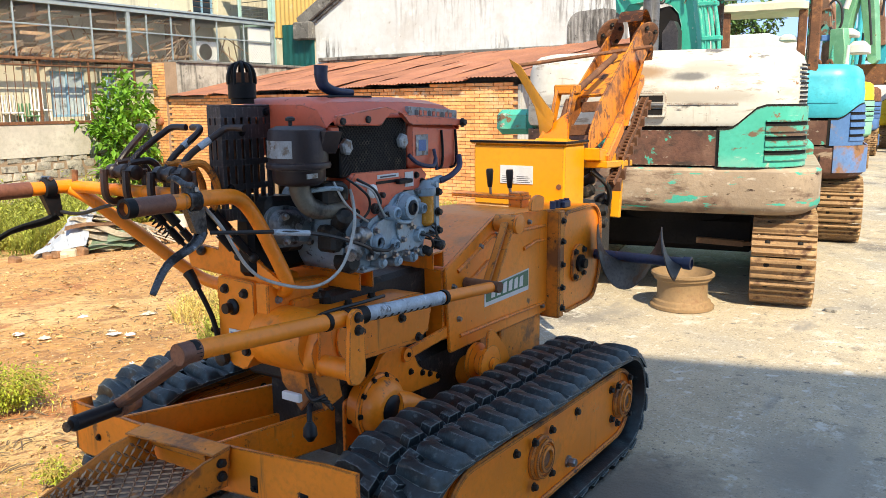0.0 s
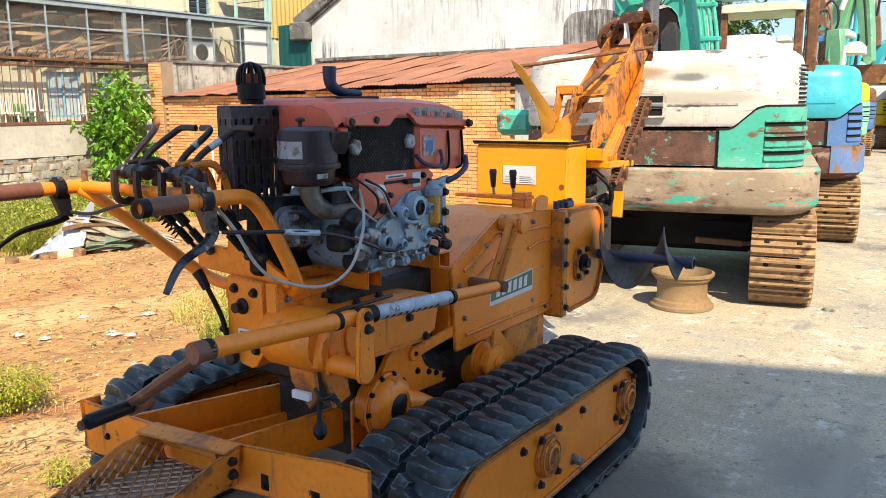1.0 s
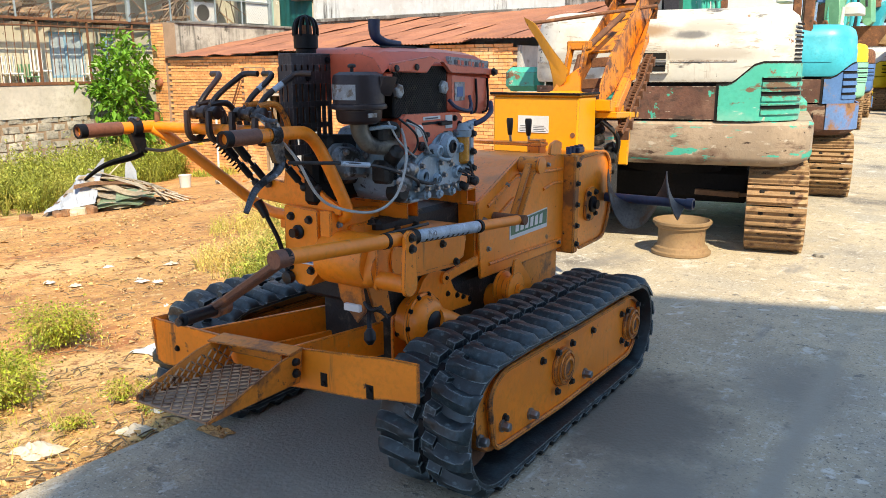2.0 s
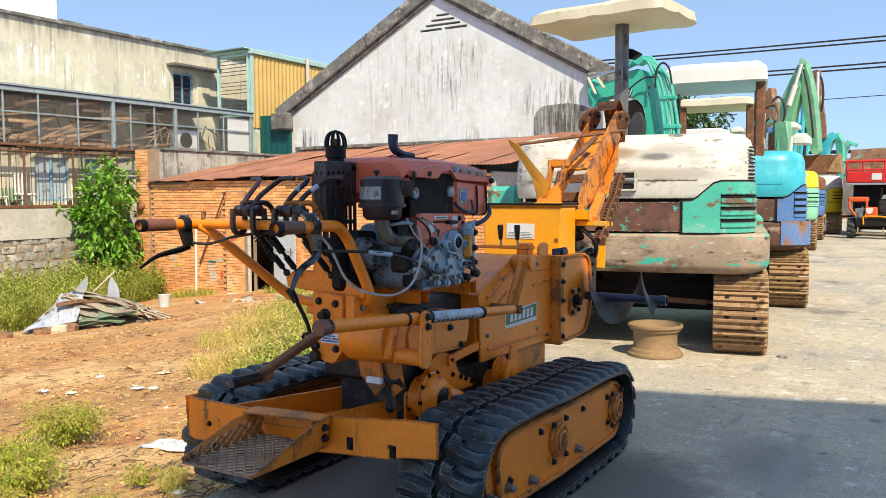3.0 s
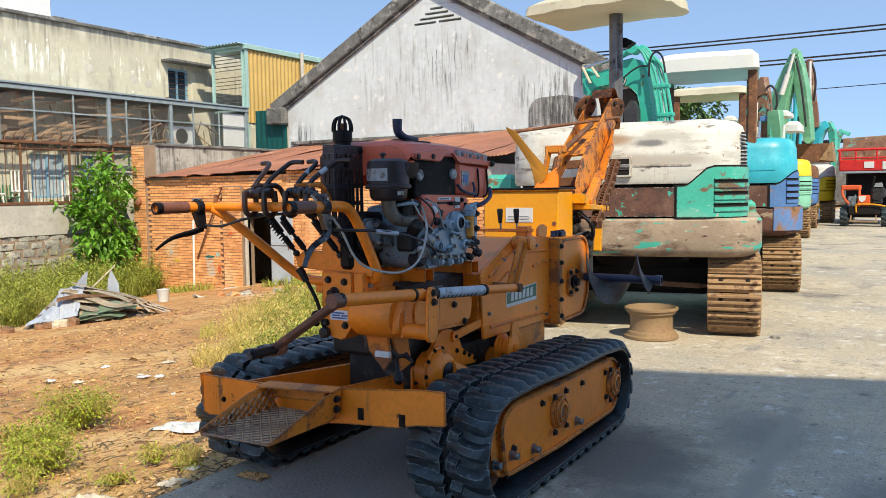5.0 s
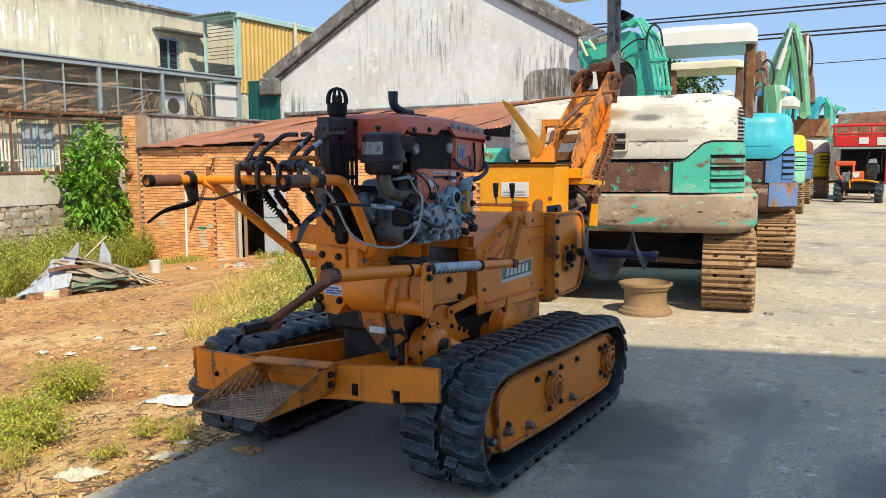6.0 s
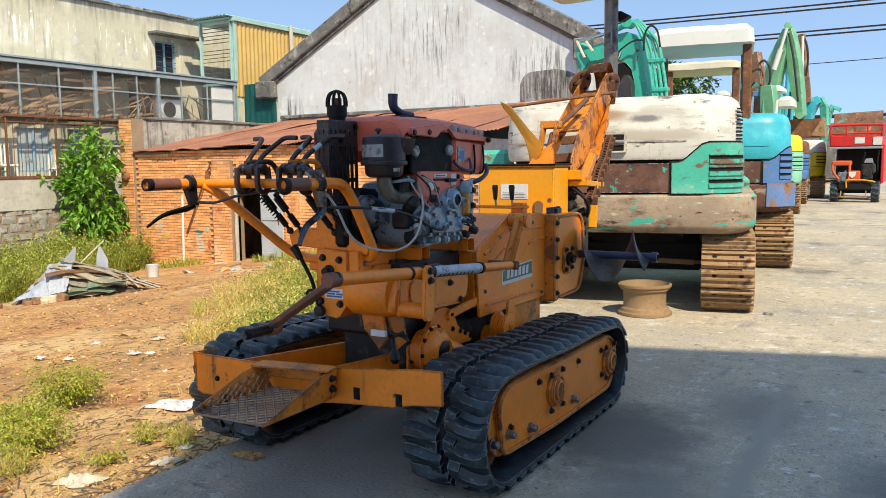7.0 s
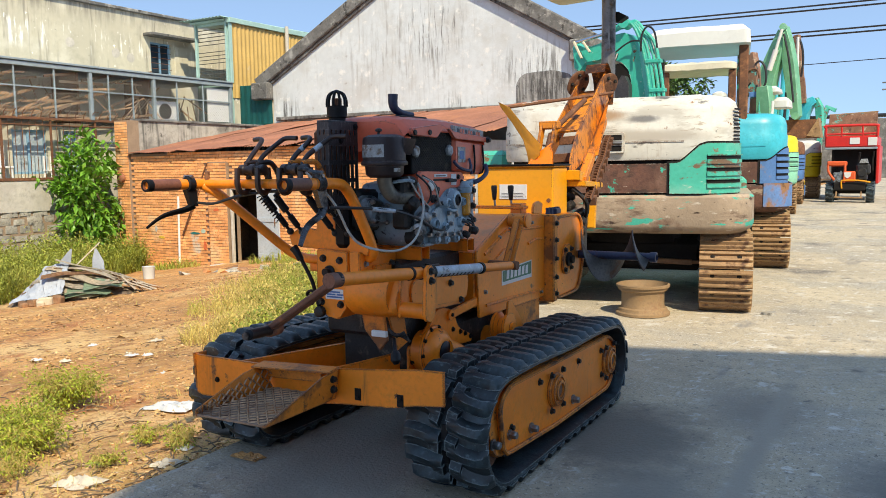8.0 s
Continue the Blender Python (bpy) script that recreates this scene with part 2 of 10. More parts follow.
RED = surf("faded_red_paint", (0.70, 0.125, 0.06), 0.36, tone=0.08, tscale=5, spots=[((0.66, 0.20, 0.12), 5, 0.52, 0.78), ((0.16, 0.05, 0.035), 22, 0.66, 0.73, 0.8), ((0.30, 0.07, 0.045), 70, 0.62, 0.70)], bump=0.05, edge=((0.10, 0.035, 0.025), 0.006, 0.7))
BLACK = surf("black_metal", (0.006, 0.006, 0.007), 0.48, tone=0.3, tscale=8, spots=[((0.04, 0.033, 0.03), 12, 0.58, 0.78), ((0.06, 0.03, 0.018), 30, 0.68, 0.76, 0.9)], bump=0.15, spec=0.2)
GUARDPAINT = surf("sooty_grey_black_paint", (0.030, 0.026, 0.028), 0.45, tone=0.3, tscale=8, spots=[((0.075, 0.06, 0.055), 10, 0.55, 0.72), ((0.10, 0.045, 0.025), 26, 0.66, 0.74, 0.9)], bump=0.15, edge=((0.12, 0.11, 0.11), 0.004, 0.6))
PLASTIC = surf("black_plastic", (0.009, 0.009, 0.011), 0.38, tone=0.2, tscale=10, spots=[((0.05, 0.043, 0.04), 9, 0.58, 0.8)], bump=0.08, spec=0.25)
CLEANER = surf("dusty_maroon_plastic", (0.028, 0.017, 0.018), 0.42, tone=0.25, tscale=10, spots=[((0.075, 0.055, 0.05), 9, 0.54, 0.74)], bump=0.1, spec=0.35, edge=((0.10, 0.075, 0.065), 0.006, 0.6))
# dusty rubber; the blue in its spots also paints in sky sheen
RUBBER = surf("dusty_rubber_sky_sheen", (0.009, 0.016, 0.020), 0.42, tone=0.3, tscale=7, spots=[((0.028, 0.054, 0.066), 9, 0.46, 0.66), ((0.075, 0.11, 0.118), 22, 0.60, 0.72), ((0.006, 0.007, 0.008), 5, 0.58, 0.70)], bump=0.3, bscale=110, edge=((0.19, 0.235, 0.245), 0.006, 0.9), spec=0.55)
CAST = surf("grey_blue_cast_metal", (0.27, 0.37, 0.44), 0.40, metal=0.1, edge=((0.035, 0.032, 0.03), 0.006, 0.55), tone=0.12, tscale=9, spots=[((0.20, 0.25, 0.29), 6, 0.50, 0.68), ((0.035, 0.03, 0.026), 26, 0.60, 0.69, 0.8), ((0.48, 0.54, 0.58), 34, 0.62, 0.72)], bump=0.2, bscale=130)
CASTOLD = surf("oil_stained_silver_casting", (0.155, 0.19, 0.215), 0.42, metal=0.15, tone=0.2, tscale=8, spots=[((0.30, 0.35, 0.38), 7, 0.54, 0.68), ((0.03, 0.026, 0.022), 12, 0.52, 0.64, 0.8), ((0.10, 0.085, 0.06), 5, 0.56, 0.70)], bump=0.2, bscale=120, edge=((0.36, 0.40, 0.42), 0.005, 0.5))
# oily metal; on the trencher's inner housings it also stands for deep shade
CASTDARK = surf("dark_oily_metal_and_shade", (0.032, 0.031, 0.03), 0.5, metal=0.5, tone=0.3, tscale=12, spots=[((0.17, 0.14, 0.11), 15, 0.55, 0.72)], bump=0.25)
STEEL = surf("worn_bright_steel", (0.30, 0.30, 0.305), 0.36, metal=0.9, tone=0.2, tscale=14, spots=[((0.10, 0.085, 0.07), 16, 0.55, 0.7, 0.7)], bump=0.1)
LEVERSTEEL = surf("dark_cast_lever", (0.10, 0.10, 0.105), 0.26, metal=0.85, tone=0.3, tscale=14, spots=[((0.025, 0.022, 0.02), 14, 0.46, 0.62, 0.7), ((0.35, 0.35, 0.36), 30, 0.60, 0.70)], bump=0.1)
LEVERDARK = surf("black_brown_lever_paint", (0.028, 0.016, 0.014), 0.32, tone=0.3, tscale=10, spots=[((0.09, 0.035, 0.02), 14, 0.55, 0.68), ((0.20, 0.17, 0.16), 30, 0.66, 0.72)], bump=0.12)
TAPE = surf("pale_reflective_tape", (0.36, 0.42, 0.48), 0.32, tone=0.2, tscale=14, spots=[((0.10, 0.10, 0.105), 11, 0.52, 0.60), ((0.30, 0.13, 0.04), 18, 0.62, 0.70), ((0.55, 0.60, 0.64), 40, 0.58, 0.68)], bump=0.15)
LABEL = surf("worn_paper_label", (0.62, 0.64, 0.64), 0.5, tone=0.08, tscale=20, spots=[((0.3, 0.27, 0.22), 40, 0.62, 0.75)], bump=0.03)
SILVER = surf("scuffed_silver_label", (0.27, 0.29, 0.30), 0.4, tone=0.2, tscale=30, spots=[((0.12, 0.085, 0.06), 45, 0.50, 0.62), ((0.45, 0.47, 0.48), 20, 0.58, 0.70)], bump=0.05)
GREEN_LABEL = surf("green_label", (0.01, 0.13, 0.075), 0.4, tone=0.1, tscale=20)
INK = surf("dark_ink", (0.05, 0.055, 0.07), 0.5, tone=0.1)
BLUEBAR = surf("blue_label", (0.03, 0.12, 0.32), 0.4, tone=0.15, tscale=20)
CABLE = surf("black_cable", (0.015, 0.015, 0.016), 0.4, tone=0.2)
GREYCABLE = surf("grey_cable", (0.36, 0.37, 0.36), 0.45, tone=0.15, tscale=30)
ELBOW = surf("oily_olive_casting", (0.17, 0.155, 0.125), 0.4, metal=0.3, tone=0.25, tscale=9, spots=[((0.04, 0.035, 0.03), 9, 0.5, 0.66), ((0.32, 0.32, 0.30), 20, 0.6, 0.72)], bump=0.25)
AMBER = surf("amber_filter_bowl", (0.55, 0.22, 0.02), 0.25, tone=0.15, tscale=15)
BLUESTEEL = surf("dark_blue_shaft", (0.02, 0.028, 0.07), 0.45, tone=0.3, tscale=8, spots=[(RUST, 12, 0.6, 0.7, 0.8)], bump=0.15)
BLADE = surf("worn_auger_steel", (0.095, 0.085, 0.08), 0.5, metal=0.5, tone=0.3, tscale=7, spots=[((0.12, 0.06, 0.035), 8, 0.5, 0.65, 0.8), ((0.42, 0.36, 0.26), 5, 0.62, 0.75)], bump=0.2)
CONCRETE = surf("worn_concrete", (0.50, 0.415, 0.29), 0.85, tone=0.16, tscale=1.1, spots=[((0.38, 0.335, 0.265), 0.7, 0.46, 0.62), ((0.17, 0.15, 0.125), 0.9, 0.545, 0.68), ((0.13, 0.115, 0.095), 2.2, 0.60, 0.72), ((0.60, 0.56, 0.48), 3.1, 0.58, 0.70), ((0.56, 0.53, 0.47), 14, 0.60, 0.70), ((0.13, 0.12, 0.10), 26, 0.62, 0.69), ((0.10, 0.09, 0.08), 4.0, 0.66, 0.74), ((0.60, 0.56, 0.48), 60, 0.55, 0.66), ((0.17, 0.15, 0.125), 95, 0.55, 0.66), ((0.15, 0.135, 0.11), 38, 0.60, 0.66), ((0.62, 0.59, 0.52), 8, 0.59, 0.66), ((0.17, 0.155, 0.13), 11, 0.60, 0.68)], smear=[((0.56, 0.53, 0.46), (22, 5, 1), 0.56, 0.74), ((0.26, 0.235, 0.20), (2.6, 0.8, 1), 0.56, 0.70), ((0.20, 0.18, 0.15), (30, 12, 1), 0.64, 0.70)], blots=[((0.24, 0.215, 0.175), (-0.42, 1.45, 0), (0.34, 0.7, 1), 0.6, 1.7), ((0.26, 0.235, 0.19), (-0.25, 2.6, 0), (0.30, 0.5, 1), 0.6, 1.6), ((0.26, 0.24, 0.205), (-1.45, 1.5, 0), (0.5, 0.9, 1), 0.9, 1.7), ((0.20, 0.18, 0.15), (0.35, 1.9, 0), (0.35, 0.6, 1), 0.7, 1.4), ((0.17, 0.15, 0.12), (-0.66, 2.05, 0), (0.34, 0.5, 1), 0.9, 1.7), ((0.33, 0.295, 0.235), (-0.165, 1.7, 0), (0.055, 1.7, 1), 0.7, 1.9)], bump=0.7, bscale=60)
DIRT = surf("dry_red_dirt", (0.57, 0.285, 0.095), 0.95, tone=0.28, tscale=0.8, spots=[((0.66, 0.43, 0.19), 0.45, 0.47, 0.64), ((0.35, 0.12, 0.042), 0.8, 0.53, 0.66), ((0.30, 0.14, 0.055), 2.6, 0.53, 0.66), ((0.30, 0.14, 0.055), 12, 0.535, 0.63), ((0.66, 0.45, 0.22), 7, 0.58, 0.70), ((0.20, 0.10, 0.045), 15, 0.575, 0.68), ((0.80, 0.66, 0.45), 34, 0.62, 0.69), ((0.19, 0.09, 0.04), 55, 0.575, 0.66), ((0.78, 0.60, 0.38), 90, 0.62, 0.70)], bump=1.0, bscale=30)
PLASTER = surf("stained_white_plaster", (0.50, 0.51, 0.49), 0.9, tone=0.10, tscale=0.5, spots=[((0.30, 0.305, 0.295), 0.8, 0.46, 0.66), ((0.43, 0.43, 0.41), 3.0, 0.55, 0.66), ((0.20, 0.19, 0.175), 3.2, 0.61, 0.74), ((0.16, 0.155, 0.145), 14, 0.63, 0.72)], streak=((0.17, 0.165, 0.155), 8.0, 0.50, 0.72), bump=0.15, bscale=25)
GABLE = surf("mould_streaked_white_gable", (0.58, 0.615, 0.62), 0.9, tone=0.08, tscale=0.5, spots=[((0.50, 0.505, 0.485), 0.8, 0.46, 0.66), ((0.70, 0.70, 0.67), 3.0, 0.55, 0.66), ((0.32, 0.305, 0.28), 3.2, 0.63, 0.75), ((0.16, 0.155, 0.145), 14, 0.64, 0.72)], streak=((0.40, 0.395, 0.375), 7.0, 0.54, 0.74), runs=[((0.30, 0.295, 0.28), 6.0, 0.50, 0.68, (-0.2, 0, 6.3), (3.0, 1, 2.2)), ((0.11, 0.108, 0.10), 9.0, 0.50, 0.64, (0.9, 0, 6.9), (1.6, 1, 1.2)), ((0.08, 0.078, 0.073), 5.0, 0.46, 0.62, (-4.9, 0, 4.6), (0.9, 1, 0.9)), ((0.15, 0.148, 0.14), 8.0, 0.48, 0.62, (4.2, 0, 5.6), (1.4, 1, 1.0)), ((0.12, 0.118, 0.11), 6.0, 0.50, 0.62, (1.6, 0, 4.7), (0.6, 1, 0.6))], bump=0.15, bscale=25)
CREAM = surf("stained_cream_plaster", (0.53, 0.49, 0.37), 0.9, tone=0.07, tscale=0.6, spots=[((0.60, 0.565, 0.45), 0.5, 0.50, 0.62), ((0.42, 0.39, 0.30), 0.9, 0.55, 0.70), ((0.84, 0.82, 0.75), 4.5, 0.635, 0.66), ((0.20, 0.185, 0.15), 6, 0.64, 0.71)], streak=((0.26, 0.24, 0.195), 5.0, 0.50, 0.68), runs=[((0.20, 0.185, 0.155), 3.0, 0.40, 0.60, (0, 2, 8.6), (3, 12, 1.1)), ((0.86, 0.84, 0.77), 4.0, 0.55, 0.60, (0, 2, 7.1), (3, 9, 0.6))], bump=0.15, bscale=25)
COPING = surf("mouldy_dark_coping", (0.15, 0.145, 0.135), 0.95, tone=0.3, tscale=1.6, spots=[((0.33, 0.32, 0.29), 2.2, 0.52, 0.66), ((0.05, 0.048, 0.045), 4, 0.54, 0.66), ((0.42, 0.40, 0.36), 9, 0.60, 0.70)], bump=0.4, bscale=20)
MOULD = surf("mould_streaked_cement", (0.36, 0.36, 0.345), 0.95, tone=0.15, tscale=1.2, spots=[((0.24, 0.235, 0.225), 1.4, 0.48, 0.66), ((0.11, 0.108, 0.104), 6, 0.56, 0.68)], streak=((0.10, 0.098, 0.092), 9.0, 0.44, 0.60), runs=[((0.06, 0.058, 0.055), 10.0, 0.40, 0.58, (4.6, 0, 5.1), (1.2, 1, 0.9))], bump=0.3, bscale=20)
GREYWALL = surf("grey_cement_wall", (0.52, 0.48, 0.41), 0.95, tone=0.14, tscale=1.0, spots=[((0.30, 0.27, 0.22), 1.5, 0.52, 0.72), ((0.64, 0.60, 0.52), 3, 0.6, 0.75)], streak=((0.12, 0.115, 0.10), 4.0, 0.55, 0.75), bump=0.3, bscale=20)
PARAPET = surf("mould_stained_parapet", (0.40, 0.375, 0.325), 0.95, tone=0.16, tscale=1.0, spots=[((0.20, 0.185, 0.16), 1.2, 0.48, 0.66), ((0.09, 0.085, 0.075), 2.6, 0.56, 0.68)], streak=((0.08, 0.076, 0.068), 6.0, 0.46, 0.62), bump=0.3, bscale=20)
STONE = surf("old_rubble_stone", (0.46, 0.42, 0.35), 0.95, tone=0.25, tscale=2, spots=[((0.56, 0.51, 0.42), 1.2, 0.5, 0.62), ((0.12, 0.11, 0.095), 2.2, 0.54, 0.64), ((0.09, 0.08, 0.07), 7, 0.58, 0.68)], bump=0.5, bscale=12, rand=0.25)
BRICK = surf("orange_brick", (0.82, 0.37, 0.145), 0.92, tone=0.16, tscale=2.5, spots=[((0.80, 0.52, 0.28), 1.2, 0.5, 0.72), ((0.62, 0.52, 0.40), 0.9, 0.60, 0.68), ((0.30, 0.15, 0.09), 2.6, 0.62, 0.8)], bump=0.25, bscale=60, rand=0.24)
BRICKS = surf("orange_brick_courses", (0.82, 0.37, 0.145), 0.92, tone=0.16, tscale=2.5, spots=[((0.80, 0.52, 0.28), 1.2, 0.5, 0.72), ((0.62, 0.52, 0.40), 0.9, 0.60, 0.68), ((0.30, 0.15, 0.09), 2.6, 0.62, 0.8)], bump=0.25, bscale=60, island=0.24)
MORTAR = surf("sandy_mortar", (0.30, 0.21, 0.14), 0.95, tone=0.15, tscale=3, bump=0.3, bscale=50)
TIN = surf("rusted_corrugated_iron", (0.30, 0.125, 0.075), 0.75, tone=0.2, tscale=1.2, spots=[((0.36, 0.15, 0.075), 1.0, 0.5, 0.7), ((0.52, 0.42, 0.33), 0.7, 0.62, 0.75)], bump=0.15, bscale=60, rand=0.15)
MINTMARK = surf("faded_mint_paint", (0.42, 0.55, 0.45), 0.8, tone=0.2, tscale=6, bump=0.1)
OCHREMARK = surf("ochre_paint_smear", (0.62, 0.40, 0.05), 0.8, tone=0.2, tscale=6, bump=0.1)
REDMARK = surf("red_paint_smear", (0.62, 0.14, 0.05), 0.8, tone=0.2, tscale=6, bump=0.1)
TEALPANEL = surf("teal_painted_sheet", (0.012, 0.155, 0.155), 0.55, tone=0.08, tscale=1.5, bump=0.05)
TEALFRAME = surf("pale_teal_frame", (0.33, 0.50, 0.46), 0.5, tone=0.1, tscale=4)
YELLOWSHEET = surf("yellow_corrugated_sheet", (0.56, 0.37, 0.12), 0.55, tone=0.10, tscale=1.5, spots=[((0.62, 0.55, 0.42), 0.8, 0.6, 0.75)], bump=0.05)
FENCEGREY = surf("grey_blue_steel", (0.30, 0.36, 0.385), 0.5, metal=0.3, tone=0.15, tscale=6)
WIRE = surf("galvanised_wire", (0.33, 0.33, 0.32), 0.5, metal=0.3, tone=0.2)
WINDOWBLUE = surf("blue_window_frame", (0.22, 0.38, 0.50), 0.5, tone=0.1, tscale=6)
DARKROOM = surf("dim_interior_wall", (0.26, 0.21, 0.16), 0.95, tone=0.25, tscale=1.5)
SLAT = surf("dusty_grey_slat", (0.16, 0.155, 0.135), 0.7, tone=0.2, tscale=3, bump=0.1)
WOOD = surf("weathered_brown_wood", (0.25, 0.13, 0.065), 0.8, tone=0.3, tscale=4, spots=[((0.42, 0.27, 0.15), 5, 0.55, 0.7)], bump=0.2, island=0.3)
WHITEPAINT = surf("white_paint", (0.72, 0.72, 0.70), 0.5, tone=0.06, tscale=4, bump=0.05)
GREYDOOR = surf("grey_blue_door_sheet", (0.40, 0.44, 0.47), 0.55, tone=0.12, tscale=2, spots=[(RUST, 5, 0.66, 0.74)], bump=0.05)


def pane_material():
    m = bpy.data.materials.new("window_glass")
    m.use_nodes = True
    b = m.node_tree.nodes["Principled BSDF"]
    b.inputs["Base Color"].default_value = (0.03, 0.045, 0.06, 1)
    b.inputs["Roughness"].default_value = 0.06
    return m


GLASS = pane_material()
FROSTED = surf("pale_frosted_pane", (0.42, 0.49, 0.52), 0.3, tone=0.15, tscale=3, spots=[((0.14, 0.16, 0.17), 1.6, 0.56, 0.66)], bump=0.02)


def ground_z(x, y):
    """The yard falls away from the concrete towards the old buildings."""
    if x > -2.0:
        return -0.06
    k = -2.0 - max(x, -19.0)
    return -0.06 - 0.1 * k - 0.03 * min(1.0, k)


def ground():
    def axis(lo, hi, step):
        a = list(np.arange(lo, hi + 0.01, step))
        pre = [lo - d for d in (3, 8, 20, 50, 120, 300, 900)][::-1]
        return pre + a + [hi + d for d in (3, 8, 20, 50, 120, 300, 900)]
    xs, ys = axis(-24, 0, 0.2), axis(-3, 21, 0.2)
    verts, faces = [], []
    for y in ys:
        for x in xs:
            near = x < -2.2 and -4 < y < 22 and x > -26
            w = min(1.0, max(0.0, (-2.2 - x) / 0.8)) if near else 0.0
            h = noise.fractal(Vector((x * 0.9, y * 0.9, 0)), 1.0, 2.0, 4) * 0.028 + noise.fractal(Vector((x * 4, y * 4, 3)), 1.0, 2.0, 3) * 0.012
            verts.append((x, y, ground_z(x, y) + w * h))
    n = len(xs)
    for j in range(len(ys) - 1):
        for i in range(n - 1):
            faces.append((j * n + i, j * n + i + 1, (j + 1) * n + i + 1, (j + 1) * n + i))
    me = bpy.data.meshes.new("ground")
    me.from_pydata(verts, [], faces)
    me.materials.append(DIRT)
    me.shade_smooth()
    tagged(new("ground", me), "dry red-brown dirt yard sloping down to the buildings", "ground", kind="structure")


ground()


def road():
    edge = []
    y = -60.0
    while y < 90:
        x = -1.98 if y < 1.3 else -1.98 - 0.25 * min(3.7, y - 1.3)
        step = 0.12 if -2 < y < 8 else 2.0
        edge.append((x + 0.025 * noise.noise(Vector((y * 2.3, 0, 0))) + 0.012 * noise.noise(Vector((y * 9, 1, 0))), y))
        y += step
    outline = [(x, yy, 0.0) for x, yy in edge] + [(18, 90, 0), (18, -60, 0)]
    bm = slab(B(), outline, (0, 0, -0.12))
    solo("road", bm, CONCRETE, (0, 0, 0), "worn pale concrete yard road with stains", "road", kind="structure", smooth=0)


road()


def cells(bm, put, u0, u1, z0, z1, openings=()):
    """A wall with rectangular openings, of butted blocks; put(u, d, z) places a point at depth d (0 or 1)."""
    made = []
    us = sorted({u0, u1, *(max(u0, min(u1, v)) for o in openings for v in o[:2])})
    zs = sorted({z0, z1, *(max(z0, min(z1, v)) for o in openings for v in o[2:])})
    for a, b in zip(us, us[1:]):
        for c, d in zip(zs, zs[1:]):
            if any(o[0] <= a and b <= o[1] and o[2] <= c and d <= o[3] for o in openings):
                continue
            v = [bm.verts.new(put(u, k, z)) for k in (0, 1) for u, z in ((a, c), (b, c), (b, d), (a, d))]
            for f in ((0, 1, 2, 3), (4, 5, 6, 7), (0, 1, 5, 4), (1, 2, 6, 5), (2, 3, 7, 6), (3, 0, 4, 7)):
                bm.faces.new([v[i] for i in f])
            made += v
    bmesh.ops.remove_doubles(bm, verts=made, dist=1e-5)
    return bm


def corrugated(bm, p, u, v, width, length, pitch=0.09, amp=0.012, rows=8, sag=0.0, seed=0):
    """A corrugated sheet from corner p, waves along u, ribs along v."""
    p, u, v = Vector(p), Vector(u).normalized(), Vector(v).normalized()
    nrm = u.cross(v).normalized()
    nu = int(width / pitch * 6)
    grid = []
    for j in range(rows + 1):
        row = []
        for i in range(nu + 1):
            a, b = width * i / nu, length * j / rows
            w = amp * math.sin(2 * math.pi * a / pitch) + sag * noise.noise(Vector((a * 1.3 + seed, b * 0.7, seed)))
            row.append(bm.verts.new(p + u * a + v * b + nrm * w))
        grid.append(row)
    for r, s in zip(grid, grid[1:]):
        for i in range(nu):
            bm.faces.new((r[i], r[i + 1], s[i + 1], s[i]))
    return bm


